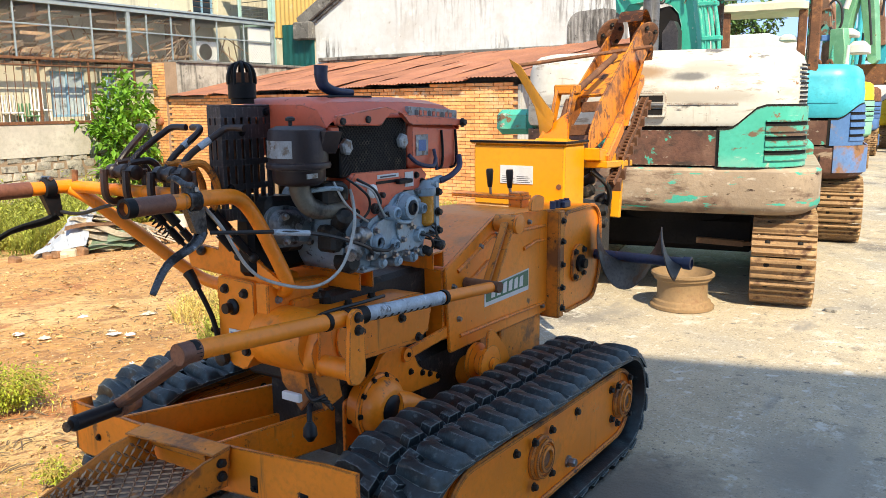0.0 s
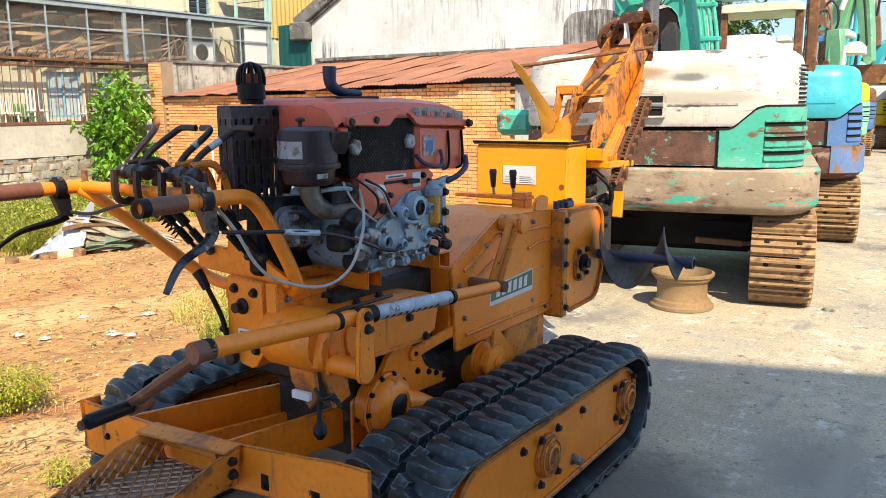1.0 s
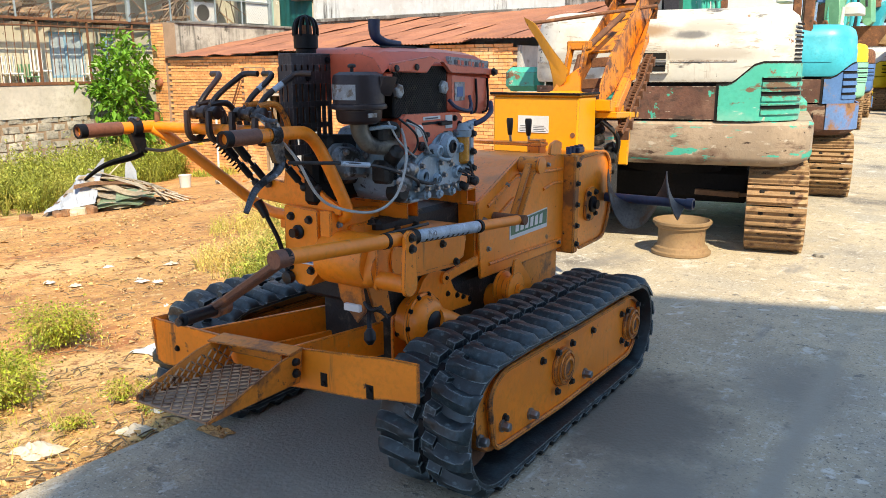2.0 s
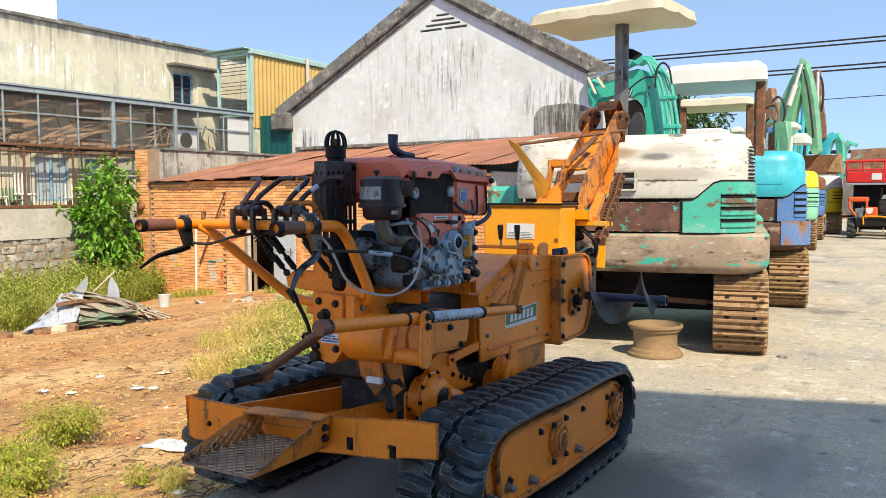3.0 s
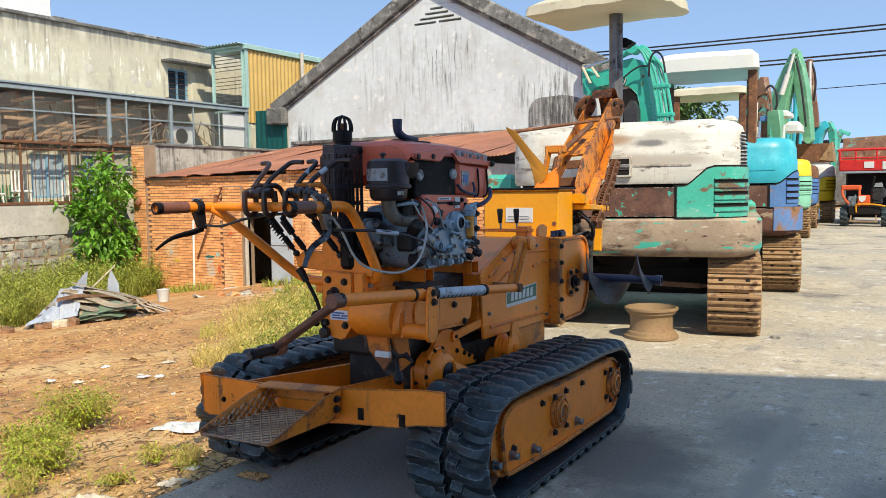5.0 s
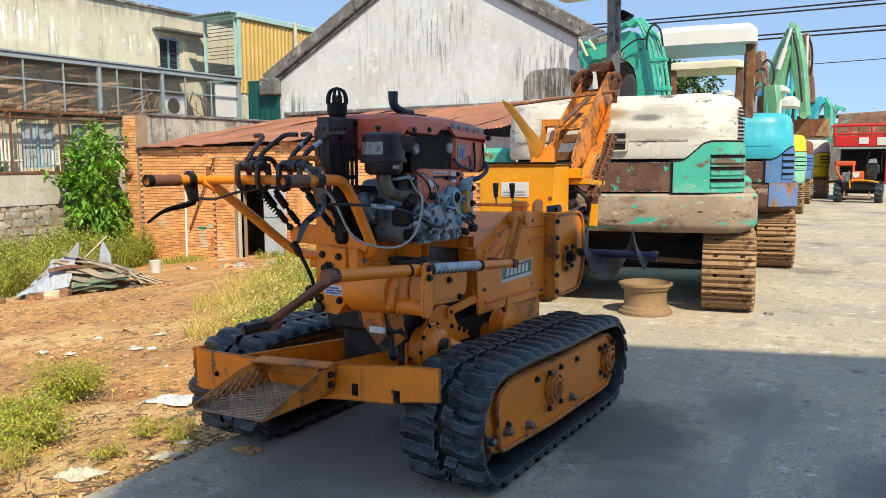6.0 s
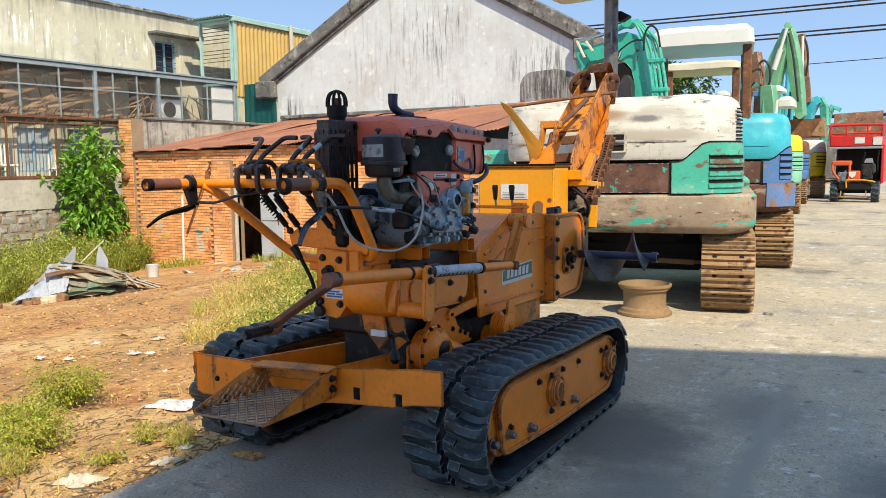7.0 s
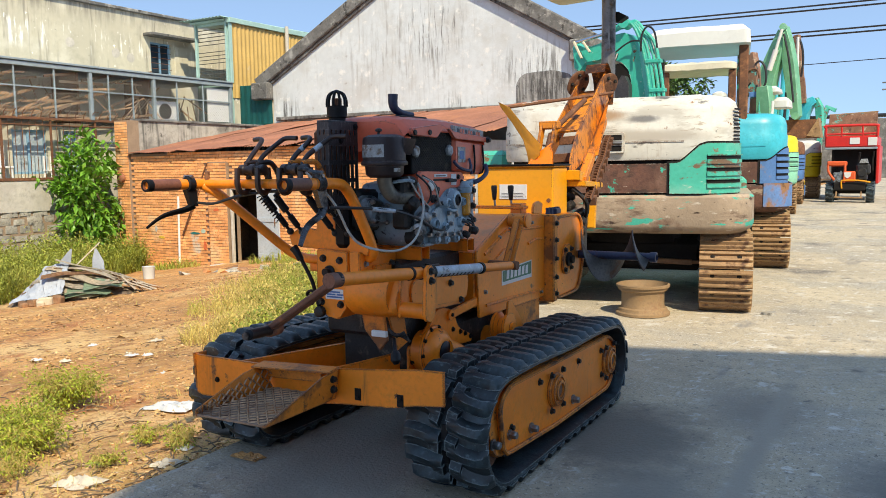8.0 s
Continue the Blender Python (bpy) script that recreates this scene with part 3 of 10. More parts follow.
# ---- gabled house ----
def gabled_house():
    yw = 20.0
    house = thing("house", (-13.1, yw, -1.8), "old gabled house with streaked white plaster gable and mouldy coping", "house")
    L, R, pk, zl, zr, zp = -18.5, -7.75, -12.65, 4.0, 4.45, 7.2
    put = lambda u, k, z: (u, yw + 0.25 * k, z)
    bm = B()
    lz = lambda x: zl + (zp - zl) * (x - L) / (pk - L)
    rz = lambda x: zr + (zp - zr) * (R - x) / (R - pk)
    slab(bm, xz(yw, [(L, -2), (-13.4, -2), (-13.4, lz(-13.4)), (L, zl)]), (0, 0.25, 0))
    slab(bm, xz(yw, [(-11.55, -2), (R, -2), (R, zr), (-11.55, rz(-11.55))]), (0, 0.25, 0))
    slots = [(-13.28, -12.5, 6.10, 6.17), (-12.4, -11.62, 6.10, 6.17), (-13.08, -11.86, 6.23, 6.30), (-12.88, -12.06, 6.37, 6.44), (-12.7, -12.24, 6.51, 6.58)]
    cells(bm, put, -13.4, -11.55, -2, 6.6, slots)
    slab(bm, xz(yw, [(-13.4, 6.6), (-11.55, 6.6), (-11.55, rz(-11.55)), (pk, zp), (-13.4, lz(-13.4))]), (0, 0.25, 0))
    part("gable_wall", bm, GABLE, house, smooth=0)
    # moulded coping along both slopes, with a kick at the eaves
    for a, b, end in (((L, zl), (pk, zp), -1), ((R, zr), (pk, zp), 1)):
        d = Vector((b[0] - a[0], b[1] - a[1])).normalized()
        nrm = Vector((-d.y, d.x)) if d.x > 0 else Vector((d.y, -d.x))
        bm = B()
        q = lambda t, s: (a[0] + d.x * t + nrm.x * s, a[1] + d.y * t + nrm.y * s)
        ln = (Vector(b) - Vector(a)).length
        slab(bm, xz(yw - 0.20, [q(-0.55, 0.0), q(ln + 0.1, 0.0), q(ln + 0.1, 0.40), q(-0.55, 0.40)]), (0, 0.5, 0), 0.03)
        slab(bm, xz(yw - 0.10, [q(-0.3, -0.09), q(ln, -0.09), q(ln, 0.0), q(-0.3, 0.0)]), (0, 0.10, 0), 0.015)
        part("coping", bm, COPING, house, "dark mouldy concrete roof edge")
        bm = B()
        box(bm, (min(a[0], a[0] + end * 0.75), yw - 0.3, a[1] - 0.62), (max(a[0], a[0] + end * 0.75), yw + 0.4, a[1] - 0.05), 0.04)
        part("eave_block", bm, COPING, house)
        bm = slab(B(), xz(yw + 0.3, [q(-0.2, -0.2), q(ln, -0.2), q(ln, -0.05), q(-0.2, -0.05)]), (0, 8.0, 0))
        part("roof", bm, COPING, house)
    bm = B()
    cells(bm, lambda u, k, z: (R - 0.25 * k, u, z), yw + 0.25, yw + 8, -2, zr)
    cells(bm, lambda u, k, z: (L + 0.25 * k, u, z), yw + 0.25, yw + 8, -2, zl)
    cells(bm, lambda u, k, z: (u, yw + 8 - 0.25 * k, z), L + 0.25, R - 0.25, -2, zl)
    part("side_wall", bm, PLASTER, house, smooth=0)
    bm = B()
    slab(bm, xz(yw - 0.018, rounded([(-9.45, 1.0), (-7.72, 1.0), (-7.74, 3.50), (-8.3, 3.66), (-9.2, 3.62), (-9.42, 3.4)], 0.18, 4)), (0, 0.014, 0), 0.004)
    part("patch", bm, MOULD, house, "grey mould-streaked cement patch")


gabled_house()


# ---- brick shed ----
def shed():
    y0 = 14.0
    X0, X1 = -18.4, -7.55
    top = lambda x: 1.38 + 0.02 * (x - X0)
    sh = thing("brick_shed", (-13, y0, -1.6), "low orange brick shed with rusted roof and open doorway", "shed")
    put = lambda u, k, z: (u, y0 + 0.012 + 0.2 * k, z)
    door = (-14.6, -13.72, -1.9, 0.54)
    bm = B()
    slab(bm, xz(y0 + 0.012, [(X0, -2.1), (door[0], -2.1), (door[0], door[3]), (door[1], door[3]), (door[1], -2.1), (X1, -2.1), (X1, 1.5), (X0, 1.5)]), (0, 0.2, 0))
    wall = part("wall", bm, MORTAR, sh, smooth=0)
    bm = cells(B(), lambda u, k, z: (X1 - 0.2 + 0.2 * k, u, z), y0 + 0.213, 20, -2.1, 1.6)
    part("end_wall", bm, MORTAR, sh, smooth=0)
    bm = B()
    cells(bm, lambda u, k, z: (X1 + 0.002 + 0.02 * k, u, z), y0 - 0.0, 19.98, -2.0, 1.62)
    cells(bm, lambda u, k, z: (u, y0 - 0.03 + 0.03 * k, z), X1 - 0.06, X1, -2.0, 1.62)
    part("plaster_side", bm, PLASTER, sh, "white plastered end wall", smooth=0)
    # parapet of grey cement down the left side, brick pier at its end
    bm = B()
    cells(bm, lambda u, k, z: (-18.7 + 0.3 * k, u, z), y0 + 0.3, 20.0, -2.1, 2.42)
    part("parapet", bm, PARAPET, sh, "grey cement parapet wall stained with mould", smooth=0)
    bm = B()
    box(bm, (-18.75, y0 + 0.3, 2.42), (-18.35, 20.0, 2.5), 0.02)
    part("parapet_cap", bm, COPING, sh)
    bm = B()
    cells(bm, lambda u, k, z: (u, y0 - 0.08 + 0.38 * k, z), -18.93, -18.4, -2.1, 2.44)
    part("pier", bm, MORTAR, sh, smooth=0)
    bm = B()
    cells(bm, lambda u, k, z: (u, y0 - 0.1 + 0.11 * k, z), -15.38, -14.72, -2.1, 1.25)
    part("pilaster", bm, MORTAR, sh, smooth=0)
    # dark room behind the doorway
    bm = B()
    cells(bm, lambda u, k, z: (u, 16.5 + 0.1 * k, z), -16.5, -12.5, -2, 1.5)
    cells(bm, lambda u, k, z: (-16.5 - 0.1 * k, u, z), y0 + 0.22, 16.5, -2, 1.5)
    cells(bm, lambda u, k, z: (-12.5 + 0.1 * k, u, z), y0 + 0.22, 16.5, -2, 1.5)
    part("inner_wall", bm, DARKROOM, sh, smooth=0)
    bm = B()
    box(bm, (-14.66, y0 - 0.06, 0.54), (-13.66, y0 + 0.1, 0.6), 0.01)
    box(bm, (-14.67, y0 - 0.06, -1.35), (-14.6, y0 + 0.1, 0.54), 0.01)
    part("door_frame", bm, GREYWALL, sh)
    bm = B()
    box(bm, (-15.0, y0 - 0.55, -1.7), (-13.3, y0 - 0.1, -1.36), 0.03)
    part("doorstep", bm, GREYWALL, sh)
    d = B()
    box(d, (-13.7, y0 - 0.13, -1.27), (-12.98, y0 - 0.09, 0.80), 0.008)
    leaf = part("door", d, GREYDOOR, sh, "open grey-blue sheet metal door")
    for z in (-1.15, -0.25, 0.55):
        d = B()
        box(d, (-13.66, y0 - 0.15, z), (-13.02, y0 - 0.13, z + 0.1), 0.006)
        part("rail", d, GREYDOOR, leaf)
    d = B()
    rod(d, (-13.1, y0 - 0.15, -0.35), (-13.1, y0 - 0.15, -0.15), 0.012)
    part("handle", d, RUSTY, leaf)
    d = B()
    rod(d, (-16.6, y0 - 0.06, -1.5), (-16.54, y0 - 0.06, 0.35), 0.03, n=10)
    part("drain_pipe", d, WHITEPAINT, sh, "thin white plastic pipe")
    d = B()
    lathe(d, (-18.66, y0 - 0.10, 0.86), (0, -1, 0), [(0.11, 0), (0.125, 0.02), (0.125, 0.10), (0.08, 0.13)], 18)
    part("bell_box", d, TIN, sh, "round red-brown bell box")
    # dark rod laid along the slanting cast shadow on the bricks
    d = B()
    rod(d, (-15.32, y0 - 0.16, 1.22), (-16.42, y0 - 0.07, -0.68), 0.022, n=8)
    part("leaning_rod", d, RUSTY, sh, "thin dark rod standing in for a slanting shadow line on the wall")
    for u, z, w, hh, mt in ((-16.0, -0.62, 0.5, 0.08, TEALPANEL), (-15.7, -0.56, 0.22, 0.16, MINTMARK), (-17.3, -0.77, 0.34, 0.10, OCHREMARK), (-17.5, -0.55, 0.12, 0.22, GREYWALL), (-15.1, 0.02, 0.26, 0.10, REDMARK), (-15.65, -0.95, 0.16, 0.3, REDMARK)):
        o = [(u + w * 0.5 * math.cos(a) * (0.75 + 0.3 * noise.noise(Vector((a * 2, u * 3, 0)))), z + hh * 0.5 * math.sin(a) * (0.75 + 0.3 * noise.noise(Vector((a * 2, u * 3, 5))))) for a in np.linspace(0, 2 * math.pi, 15)[:-1]]
        d = slab(B(), xz(y0 - (0.126 if -15.38 < u < -14.72 else 0.027), o), (0, 0.004, 0))
        part("paint_mark", d, mt, sh)
    # roof of overlapping sheets
    n = 13
    w = (-7.05 + 18.35) / n
    v = Vector((0, 6.5, 1.14))
    for i in range(n):
        bm = B()
        x = -18.38 + i * w
        corrugated(bm, (x, 13.78 + 0.06 * random.random(), top(x) + 0.12 + 0.025 * random.random() + (0.05 if i > 10 else 0)), (1, 0, 0.012), v, w + 0.06, 6.5, sag=0.05, seed=i * 3.1)
        part("roof_sheet", bm, TIN, sh, "rusted corrugated iron sheet" if i < 12 else "buckled pale rusted iron sheet")
    bm = B()
    box(bm, (-18.3, 19.85, 2.66), (-7.3, 20.0, 2.78), 0.02)
    part("ridge_mortar", bm, COPING, sh)
    return sh, wall, door


_, SHED_WALL, _ = shed()


# ---- boundary wall with fence, and the long house behind it ----
def boundary():
    xw = -20.0
    put = lambda u, k, z: (xw - 0.22 * k, u, z)
    w = thing("wall_west", (xw, 12, -1.9), "grey cement boundary wall on a rubble stone base", "wall", kind="structure")
    bm = B()
    cells(bm, put, -6, 19.8, 0.0, 0.82)
    part("cement_wall", bm, GREYWALL, w, smooth=0)
    bm = B()
    cells(bm, lambda u, k, z: (xw - 0.05 - 0.3 * k, u, z), -6, 19.8, -2.0, 0.0)
    base = part("stone_base", bm, MORTAR, w, smooth=0)
    rng = random.Random(5)
    bm = B()
    z = -1.9
    while z < -0.1:
        y = 6.0 + rng.random() * 0.2
        while y < 14.4:
            a, h = rng.uniform(0.25, 0.5), rng.uniform(0.17, 0.26)
            c = Vector((xw - 0.03, y + a / 2, z + h / 2))
            hull(bm, [c + Vector((rng.uniform(-0.03, 0.02), sy * a * rng.uniform(0.36, 0.48), sz * h * rng.uniform(0.36, 0.48))) for sy in (-1, 1) for sz in (-1, 1)] + [c + Vector((-0.1, sy * a * 0.5, sz * h * 0.5)) for sy in (-1, 1) for sz in (-1, 1)] + [c + Vector((0.02, 0, 0))])
            y += a + 0.02
        z += 0.22
    part("rubble", bm, STONE, w)
    # sill coping and rusty window grille between the wall and the fence
    g = thing("iron_grille", (xw, 12, 0.82), "rusty iron bar grille above the boundary wall", "grille")
    bm = B()
    box(bm, (xw - 0.05, 6, 0.82), (xw + 0.02, 14.2, 0.90), 0.006)
    box(bm, (xw - 0.05, 6, 2.45), (xw + 0.02, 16.2, 2.52), 0.006)
    box(bm, (xw - 0.05, 6, 2.30), (xw + 0.0, 16.2, 2.33), 0.004)
    part("rail", bm, RUSTY, g)
    y = 6.1
    while y < 14.2:
        bm = B()
        thick = 0.05 if int(y * 10) % 14 < 2 else 0.016
        box(bm, (xw - 0.03 - thick / 2, y, 0.9), (xw - 0.03 + thick / 2, y + thick, 2.45), 0.003)
        part("bar", bm, RUSTY, g)
        y += 0.20
    y = 6.2
    while y < 16.0:
        bm = B()
        tube(bm, curve([(xw - 0.01, y, 2.5), (xw + 0.03, y, 2.62), (xw + 0.12, y + 0.02, 2.72)], 3), 0.012, 6)
        part("spike", bm, RUSTY, g)
        y += 0.26
    # chain-link fence
    f = thing("chain_link_fence", (xw, 15, 2.5), "tall grey steel fence panels with galvanised chain-link mesh", "fence")
    bm = B()
    box(bm, (xw - 0.06, 4, 3.84), (xw + 0.06, 19.6, 3.96), 0.01)
    part("top_rail", bm, FENCEGREY, f)
    bm = B()
    box(bm, (xw - 0.02, 4, 3.3), (xw + 0.02, 19.5, 3.34), 0.005)
    part("middle_rail", bm, FENCEGREY, f)
    for i, y in enumerate((5.2, 6.4, 7.6, 8.8, 9.9, 10.8, 11.75, 12.9, 14.02, 14.62, 15.46, 16.25, 17.16, 18.25, 19.5)):
        r = 0.05 if i in (3, 8, 11, 14) else 0.022
        bm = B()
        box(bm, (xw - r, y - r, 2.5 if y < 16 else 2.6), (xw + r, y + r, 3.84), 0.006)
        part("post", bm, FENCEGREY, f)
    verts, faces = [], []

    def strand(a, b):
        k = len(verts)
        for p in (a, b):
            for s in ((0, 0.003), (0.003, -0.002), (-0.003, -0.002)):
                verts.append((p[0] + s[0], p[1], p[2] + s[1]))
        for i in range(3):
            j = (i + 1) % 3
            faces.append((k + i, k + j, k + 3 + j, k + 3 + i))
    y = 4.0
    while y < 20.8:
        for s in (1, -1):
            z0, z1 = 2.52, 3.84
            ya, yb = (y - 1.32, y) if s > 0 else (y, y - 1.32)
            za, zb = z0, z1
            lo, hi = 4.0, 19.5
            if max(ya, yb) > lo and min(ya, yb) < hi:
                pa, pb = [ya, za], [yb, zb]
                for p, q in ((pa, pb), (pb, pa)):
                    for lim, side in ((lo, -1), (hi, 1)):
                        if (p[0] - lim) * side > 0:
                            t = (lim - p[0]) / (q[0] - p[0])
                            p[0], p[1] = lim, p[1] + t * (q[1] - p[1])
                strand((xw - 0.03, *pa), (xw - 0.03, *pb))
        y += 0.1
    me = bpy.data.meshes.new("mesh")
    me.from_pydata([Vector(v) - ORIGIN[f] for v in verts], [], faces)
    me.materials.append(WIRE)
    ob = new("chain_link", me)
    ob.parent = f
    tagged(ob, kind="stuff")
    bm = B()
    box(bm, (xw - 0.09, 18.5, 2.65), (xw - 0.05, 19.45, 3.76), 0.004)
    part("white_sheet", bm, WHITEPAINT, f, "white board tied behind the mesh")
    # teal sheet closing the gap to the house
    bm = B()
    corrugated(bm, (-20.5, 19.98, 2.5), (1, 0, 0), (0, 0, 1), 1.95, 1.42, 0.25, 0.012, 2)
    r = bmesh.ops.solidify(bm, geom=bm.faces[:], thickness=0.01)
    solo("sheet_fence", bm, TEALPANEL, (-19.5, 19.98, 2.5), "teal painted sheet metal panel beside the gabled house", "fence")
    bm = B()
    box(bm, (-20.4, 20.02, -1.9), (-18.4, 20.2, 2.52), 0.01)
    solo("wall_gap", bm, GREYWALL, (-19.5, 20.02, -1.9), "grey cement wall under the teal panel", "wall", kind="structure")


boundary()


def long_house():
    xw = -23.0
    h = thing("house", (xw, 12, -1.8), "long two-storey house with peeling cream plaster", "house")
    put = lambda u, k, z: (xw - 0.25 * k, u, z)
    win = (18.75, 19.65, 4.3, 5.55)
    low = []
    front = [(8.6, 9.6, 1.0, 2.2), (11.9, 12.9, 1.0, 2.2), (13.4, 13.9, 0.9, 2.2)]
    bm = B()
    cells(bm, put, -8, 24.0, -1.9, 6.45, [win] + low)
    part("wall", bm, CREAM, h, smooth=0)
    bm = cells(B(), lambda u, k, z: (u, 23.75 + 0.25 * k, z), -30, xw - 0.26, -1.9, 6.45)
    part("end_wall", bm, CREAM, h, smooth=0)
    bm = B()
    cells(bm, lambda u, k, z: (-20.5 - 0.15 * k, u, z), -8, 19.55, -1.9, 2.30, front)
    part("porch_wall", bm, CREAM, h, smooth=0)
    bm = B()
    box(bm, (xw - 7, -8, 6.45), (xw + 0.12, 24.05, 6.56), 0.02)
    part("roof", bm, COPING, h)
    bm = B()
    box(bm, (xw, 18.45, 5.72), (xw + 0.5, 20.6, 5.82), 0.02)
    part("window_hood", bm, COPING, h)
    for k, (a, b, c, d) in enumerate([win] + front):
        xw = -23.0 if k == 0 else -20.5
        w = B()
        t = 0.06
        box(w, (xw - 0.15, a, c), (xw - 0.05, b, c + t), 0.005)
        box(w, (xw - 0.15, a, d - t), (xw - 0.05, b, d), 0.005)
        for y in (a, (a + b) / 2 - t / 2, b - t):
            box(w, (xw - 0.15, y, c + t), (xw - 0.05, y + t, d - t), 0.005)
        wf = part("window", w, WINDOWBLUE, h, "blue wooden window frame")
        for s in (0, 1):
            p = B()
            y0 = a + t if s == 0 else (a + b) / 2 + t / 2
            box(p, (xw - 0.11, y0, c + t), (xw - 0.10, y0 + (b - a) / 2 - 1.5 * t, d - t), 0.001)
            part("pane", p, GLASS if k == 0 else FROSTED, wf)
        if k == 0:
            for j in range(6):
                p = B()
                rod(p, (xw + 0.0, a, c + 0.15 + j * 0.19), (xw + 0.0, b, c + 0.15 + j * 0.19), 0.01, n=6)
                part("security_bar", p, RUSTY, wf)
    xw = -23.0
    bm = B()
    box(bm, (xw + 0.0, 19.8, 4.3), (xw + 0.05, 20.4, 5.5), 0.006)
    part("shutter", bm, CREAM, h, "cream painted closed shutter")
    for y, z in ((15.6, 5.15), (17.3, 5.0), (17.9, 4.9), (12.6, 5.5)):
        bm = B()
        lathe(bm, (xw - 0.01, y, z), (1, 0, 0), [(0.16, 0), (0.16, 0.012), (0.05, 0.02)], 14)
        part("patch", bm, GREYWALL, h)
    # porch behind the fence: thin roof, floor, end wall
    bm = B()
    box(bm, (-23.0, -8, 3.97), (-19.9, 19.55, 4.03), 0.01)
    part("porch_roof", bm, FENCEGREY, h)
    bm = B()
    box(bm, (-23.0, -8, 2.30), (-20.5, 19.55, 2.42), 0.01)
    part("porch_loft", bm, DARKROOM, h)
    # white block on the roof with a dark eave
    bm = B()
    box(bm, (-31, 4, 6.56), (-25.5, 16.0, 8.4), 0.02)
    part("roof_block", bm, WHITEPAINT, h)
    bm = B()
    box(bm, (-29.5, 16.0, 7.1), (-25.4, 16.9, 7.2), 0.02)
    part("roof_block_cap", bm, COPING, h)


long_house()


DARK_INSIDE = surf("unlit_store_wall", (0.05, 0.045, 0.04), 0.95, tone=0.3, tscale=1.5)


def louvre_house():
    h = thing("house", (-21, 19.6, -1.8), "yellow corrugated upper storey with a louvred end", "house")
    bm = B()
    cells(bm, lambda u, k, z: (u, 19.62 + 0.06 * k, z), -21.68, -20.0, -1.9, 6.1, [(-21.6, -20.18, 4.05, 6.0)])
    part("end_wall", bm, TEALFRAME, h, smooth=0)
    for x in (-21.65, -20.2, -20.02):
        bm = B()
        box(bm, (x, 19.55, 4.0), (x + 0.07, 19.66, 6.12), 0.005)
        part("frame_post", bm, TEALFRAME, h)
    for i in range(15):
        z = 4.1 + i * 0.128
        if i in (4, 9):
            continue
        bm = B()
        beam(bm, (-21.6, 19.68, z), (-20.16, 19.68, z), 0.045, 0.010, 0.002, up=(0, 0.25, 1))
        part("slat", bm, SLAT, h)
    bm = B()
    cells(bm, lambda u, k, z: (u, 21.0 + 0.1 * k, z), -21.6, -20.2, 3.5, 6.1)
    part("inner_wall", bm, DARK_INSIDE, h, smooth=0)
    bm = B()
    corrugated(bm, (-19.98, 19.62, 3.5), (0, 1, 0), (0, 0, 1), 9.0, 2.55, 0.2, 0.02, 2)
    part("side_sheet", bm, YELLOWSHEET, h, "yellow corrugated cladding")
    bm = B()
    cells(bm, lambda u, k, z: (-20.02 - 0.1 * k, u, z), 19.7, 28.6, -1.9, 6.05)
    part("side_wall", bm, CREAM, h, smooth=0)
    bm = B()
    box(bm, (-20.1, 19.5, 6.03), (-19.88, 28.7, 6.2), 0.01)
    box(bm, (-21.75, 19.45, 6.1), (-20.1, 28.7, 6.17), 0.01)
    part("roof_edge", bm, TEALFRAME, h)
    bm = B()
    corrugated(bm, (-22.0, 19.2, 6.20), (1, 0, 0), (0, 1, 0.01), 2.05, 9.3, 0.16, 0.022, 2)
    part("roof_sheet", bm, TEALFRAME, h)
    bm = B()
    rod(bm, (-19.8, 22.3, 2.6), (-19.8, 22.3, 6.25), 0.07)
    part("pipe", bm, GREYWALL, h)


louvre_house()


# ---- plain tall building behind the camera, whose shadow falls over the yard ----
def shade_building():
    h = 9.0
    p = Vector((-3.15 - h * SUN.x / -SUN.z, 2.98 - h * SUN.y / -SUN.z, -0.1))
    bm = B()
    slab(bm, [p, p + Vector((21, 6.3, 0)), p + Vector((26, -10, 0)), p + Vector((10, -20, 0))], (0, 0, h + 0.1), 0.03)
    solo("wall_behind", bm, PLASTER, p, "plain rendered building standing behind the camera", "building", kind="structure")


shade_building()

# ---- walk-behind crawler trencher ----
T = thing("crawler_trencher", (-1.45, 1.8, 0), "orange walk-behind crawler trencher with red diesel engine, worn and dusty", "trencher")
BOLT = bolt_mesh(BLACK, 0.0078, 0.007)
BOLT_S = bolt_mesh(STEEL, 0.0078, 0.010)
BOLT_NUT = bolt_mesh(STEEL, 0.0145, 0.024)
BOLT_BIG = bolt_mesh(CASTDARK, 0.0102, 0.011)


def bolts(parent, axis, pts, me=None):
    for p in pts:
        piece("bolt", me or BOLT, parent, facing(p, axis))


# tracks: front and rear wheel centres (y, z, radius) of the belt's outer face
WHEELS = ((1.322, 0.211, 0.187), (2.40, 0.196, 0.174))


def loop_points(n_arc=22, n_run=20):
    (ya, za, ra), (yb, zb, rb) = WHEELS
    pts = []
    for i in range(n_arc + 1):
        a = math.pi * (-0.5 - i / n_arc)
        pts.append((ya + ra * math.cos(a), za + ra * math.sin(a)))
    for i in range(1, n_run):
        t = i / n_run
        pts.append((ya + (yb - ya) * t, za + ra + (zb + rb - za - ra) * t + 0.006 * math.sin(math.pi * t) + 0.004 * math.sin(3 * math.pi * t)))
    for i in range(n_arc + 1):
        a = math.pi * (0.5 - i / n_arc)
        pts.append((yb + rb * math.cos(a), zb + rb * math.sin(a)))
    for i in range(1, n_run):
        t = i / n_run
        pts.append((yb + (ya - yb) * t, zb - rb + (za - ra - zb + rb) * t))
    return pts


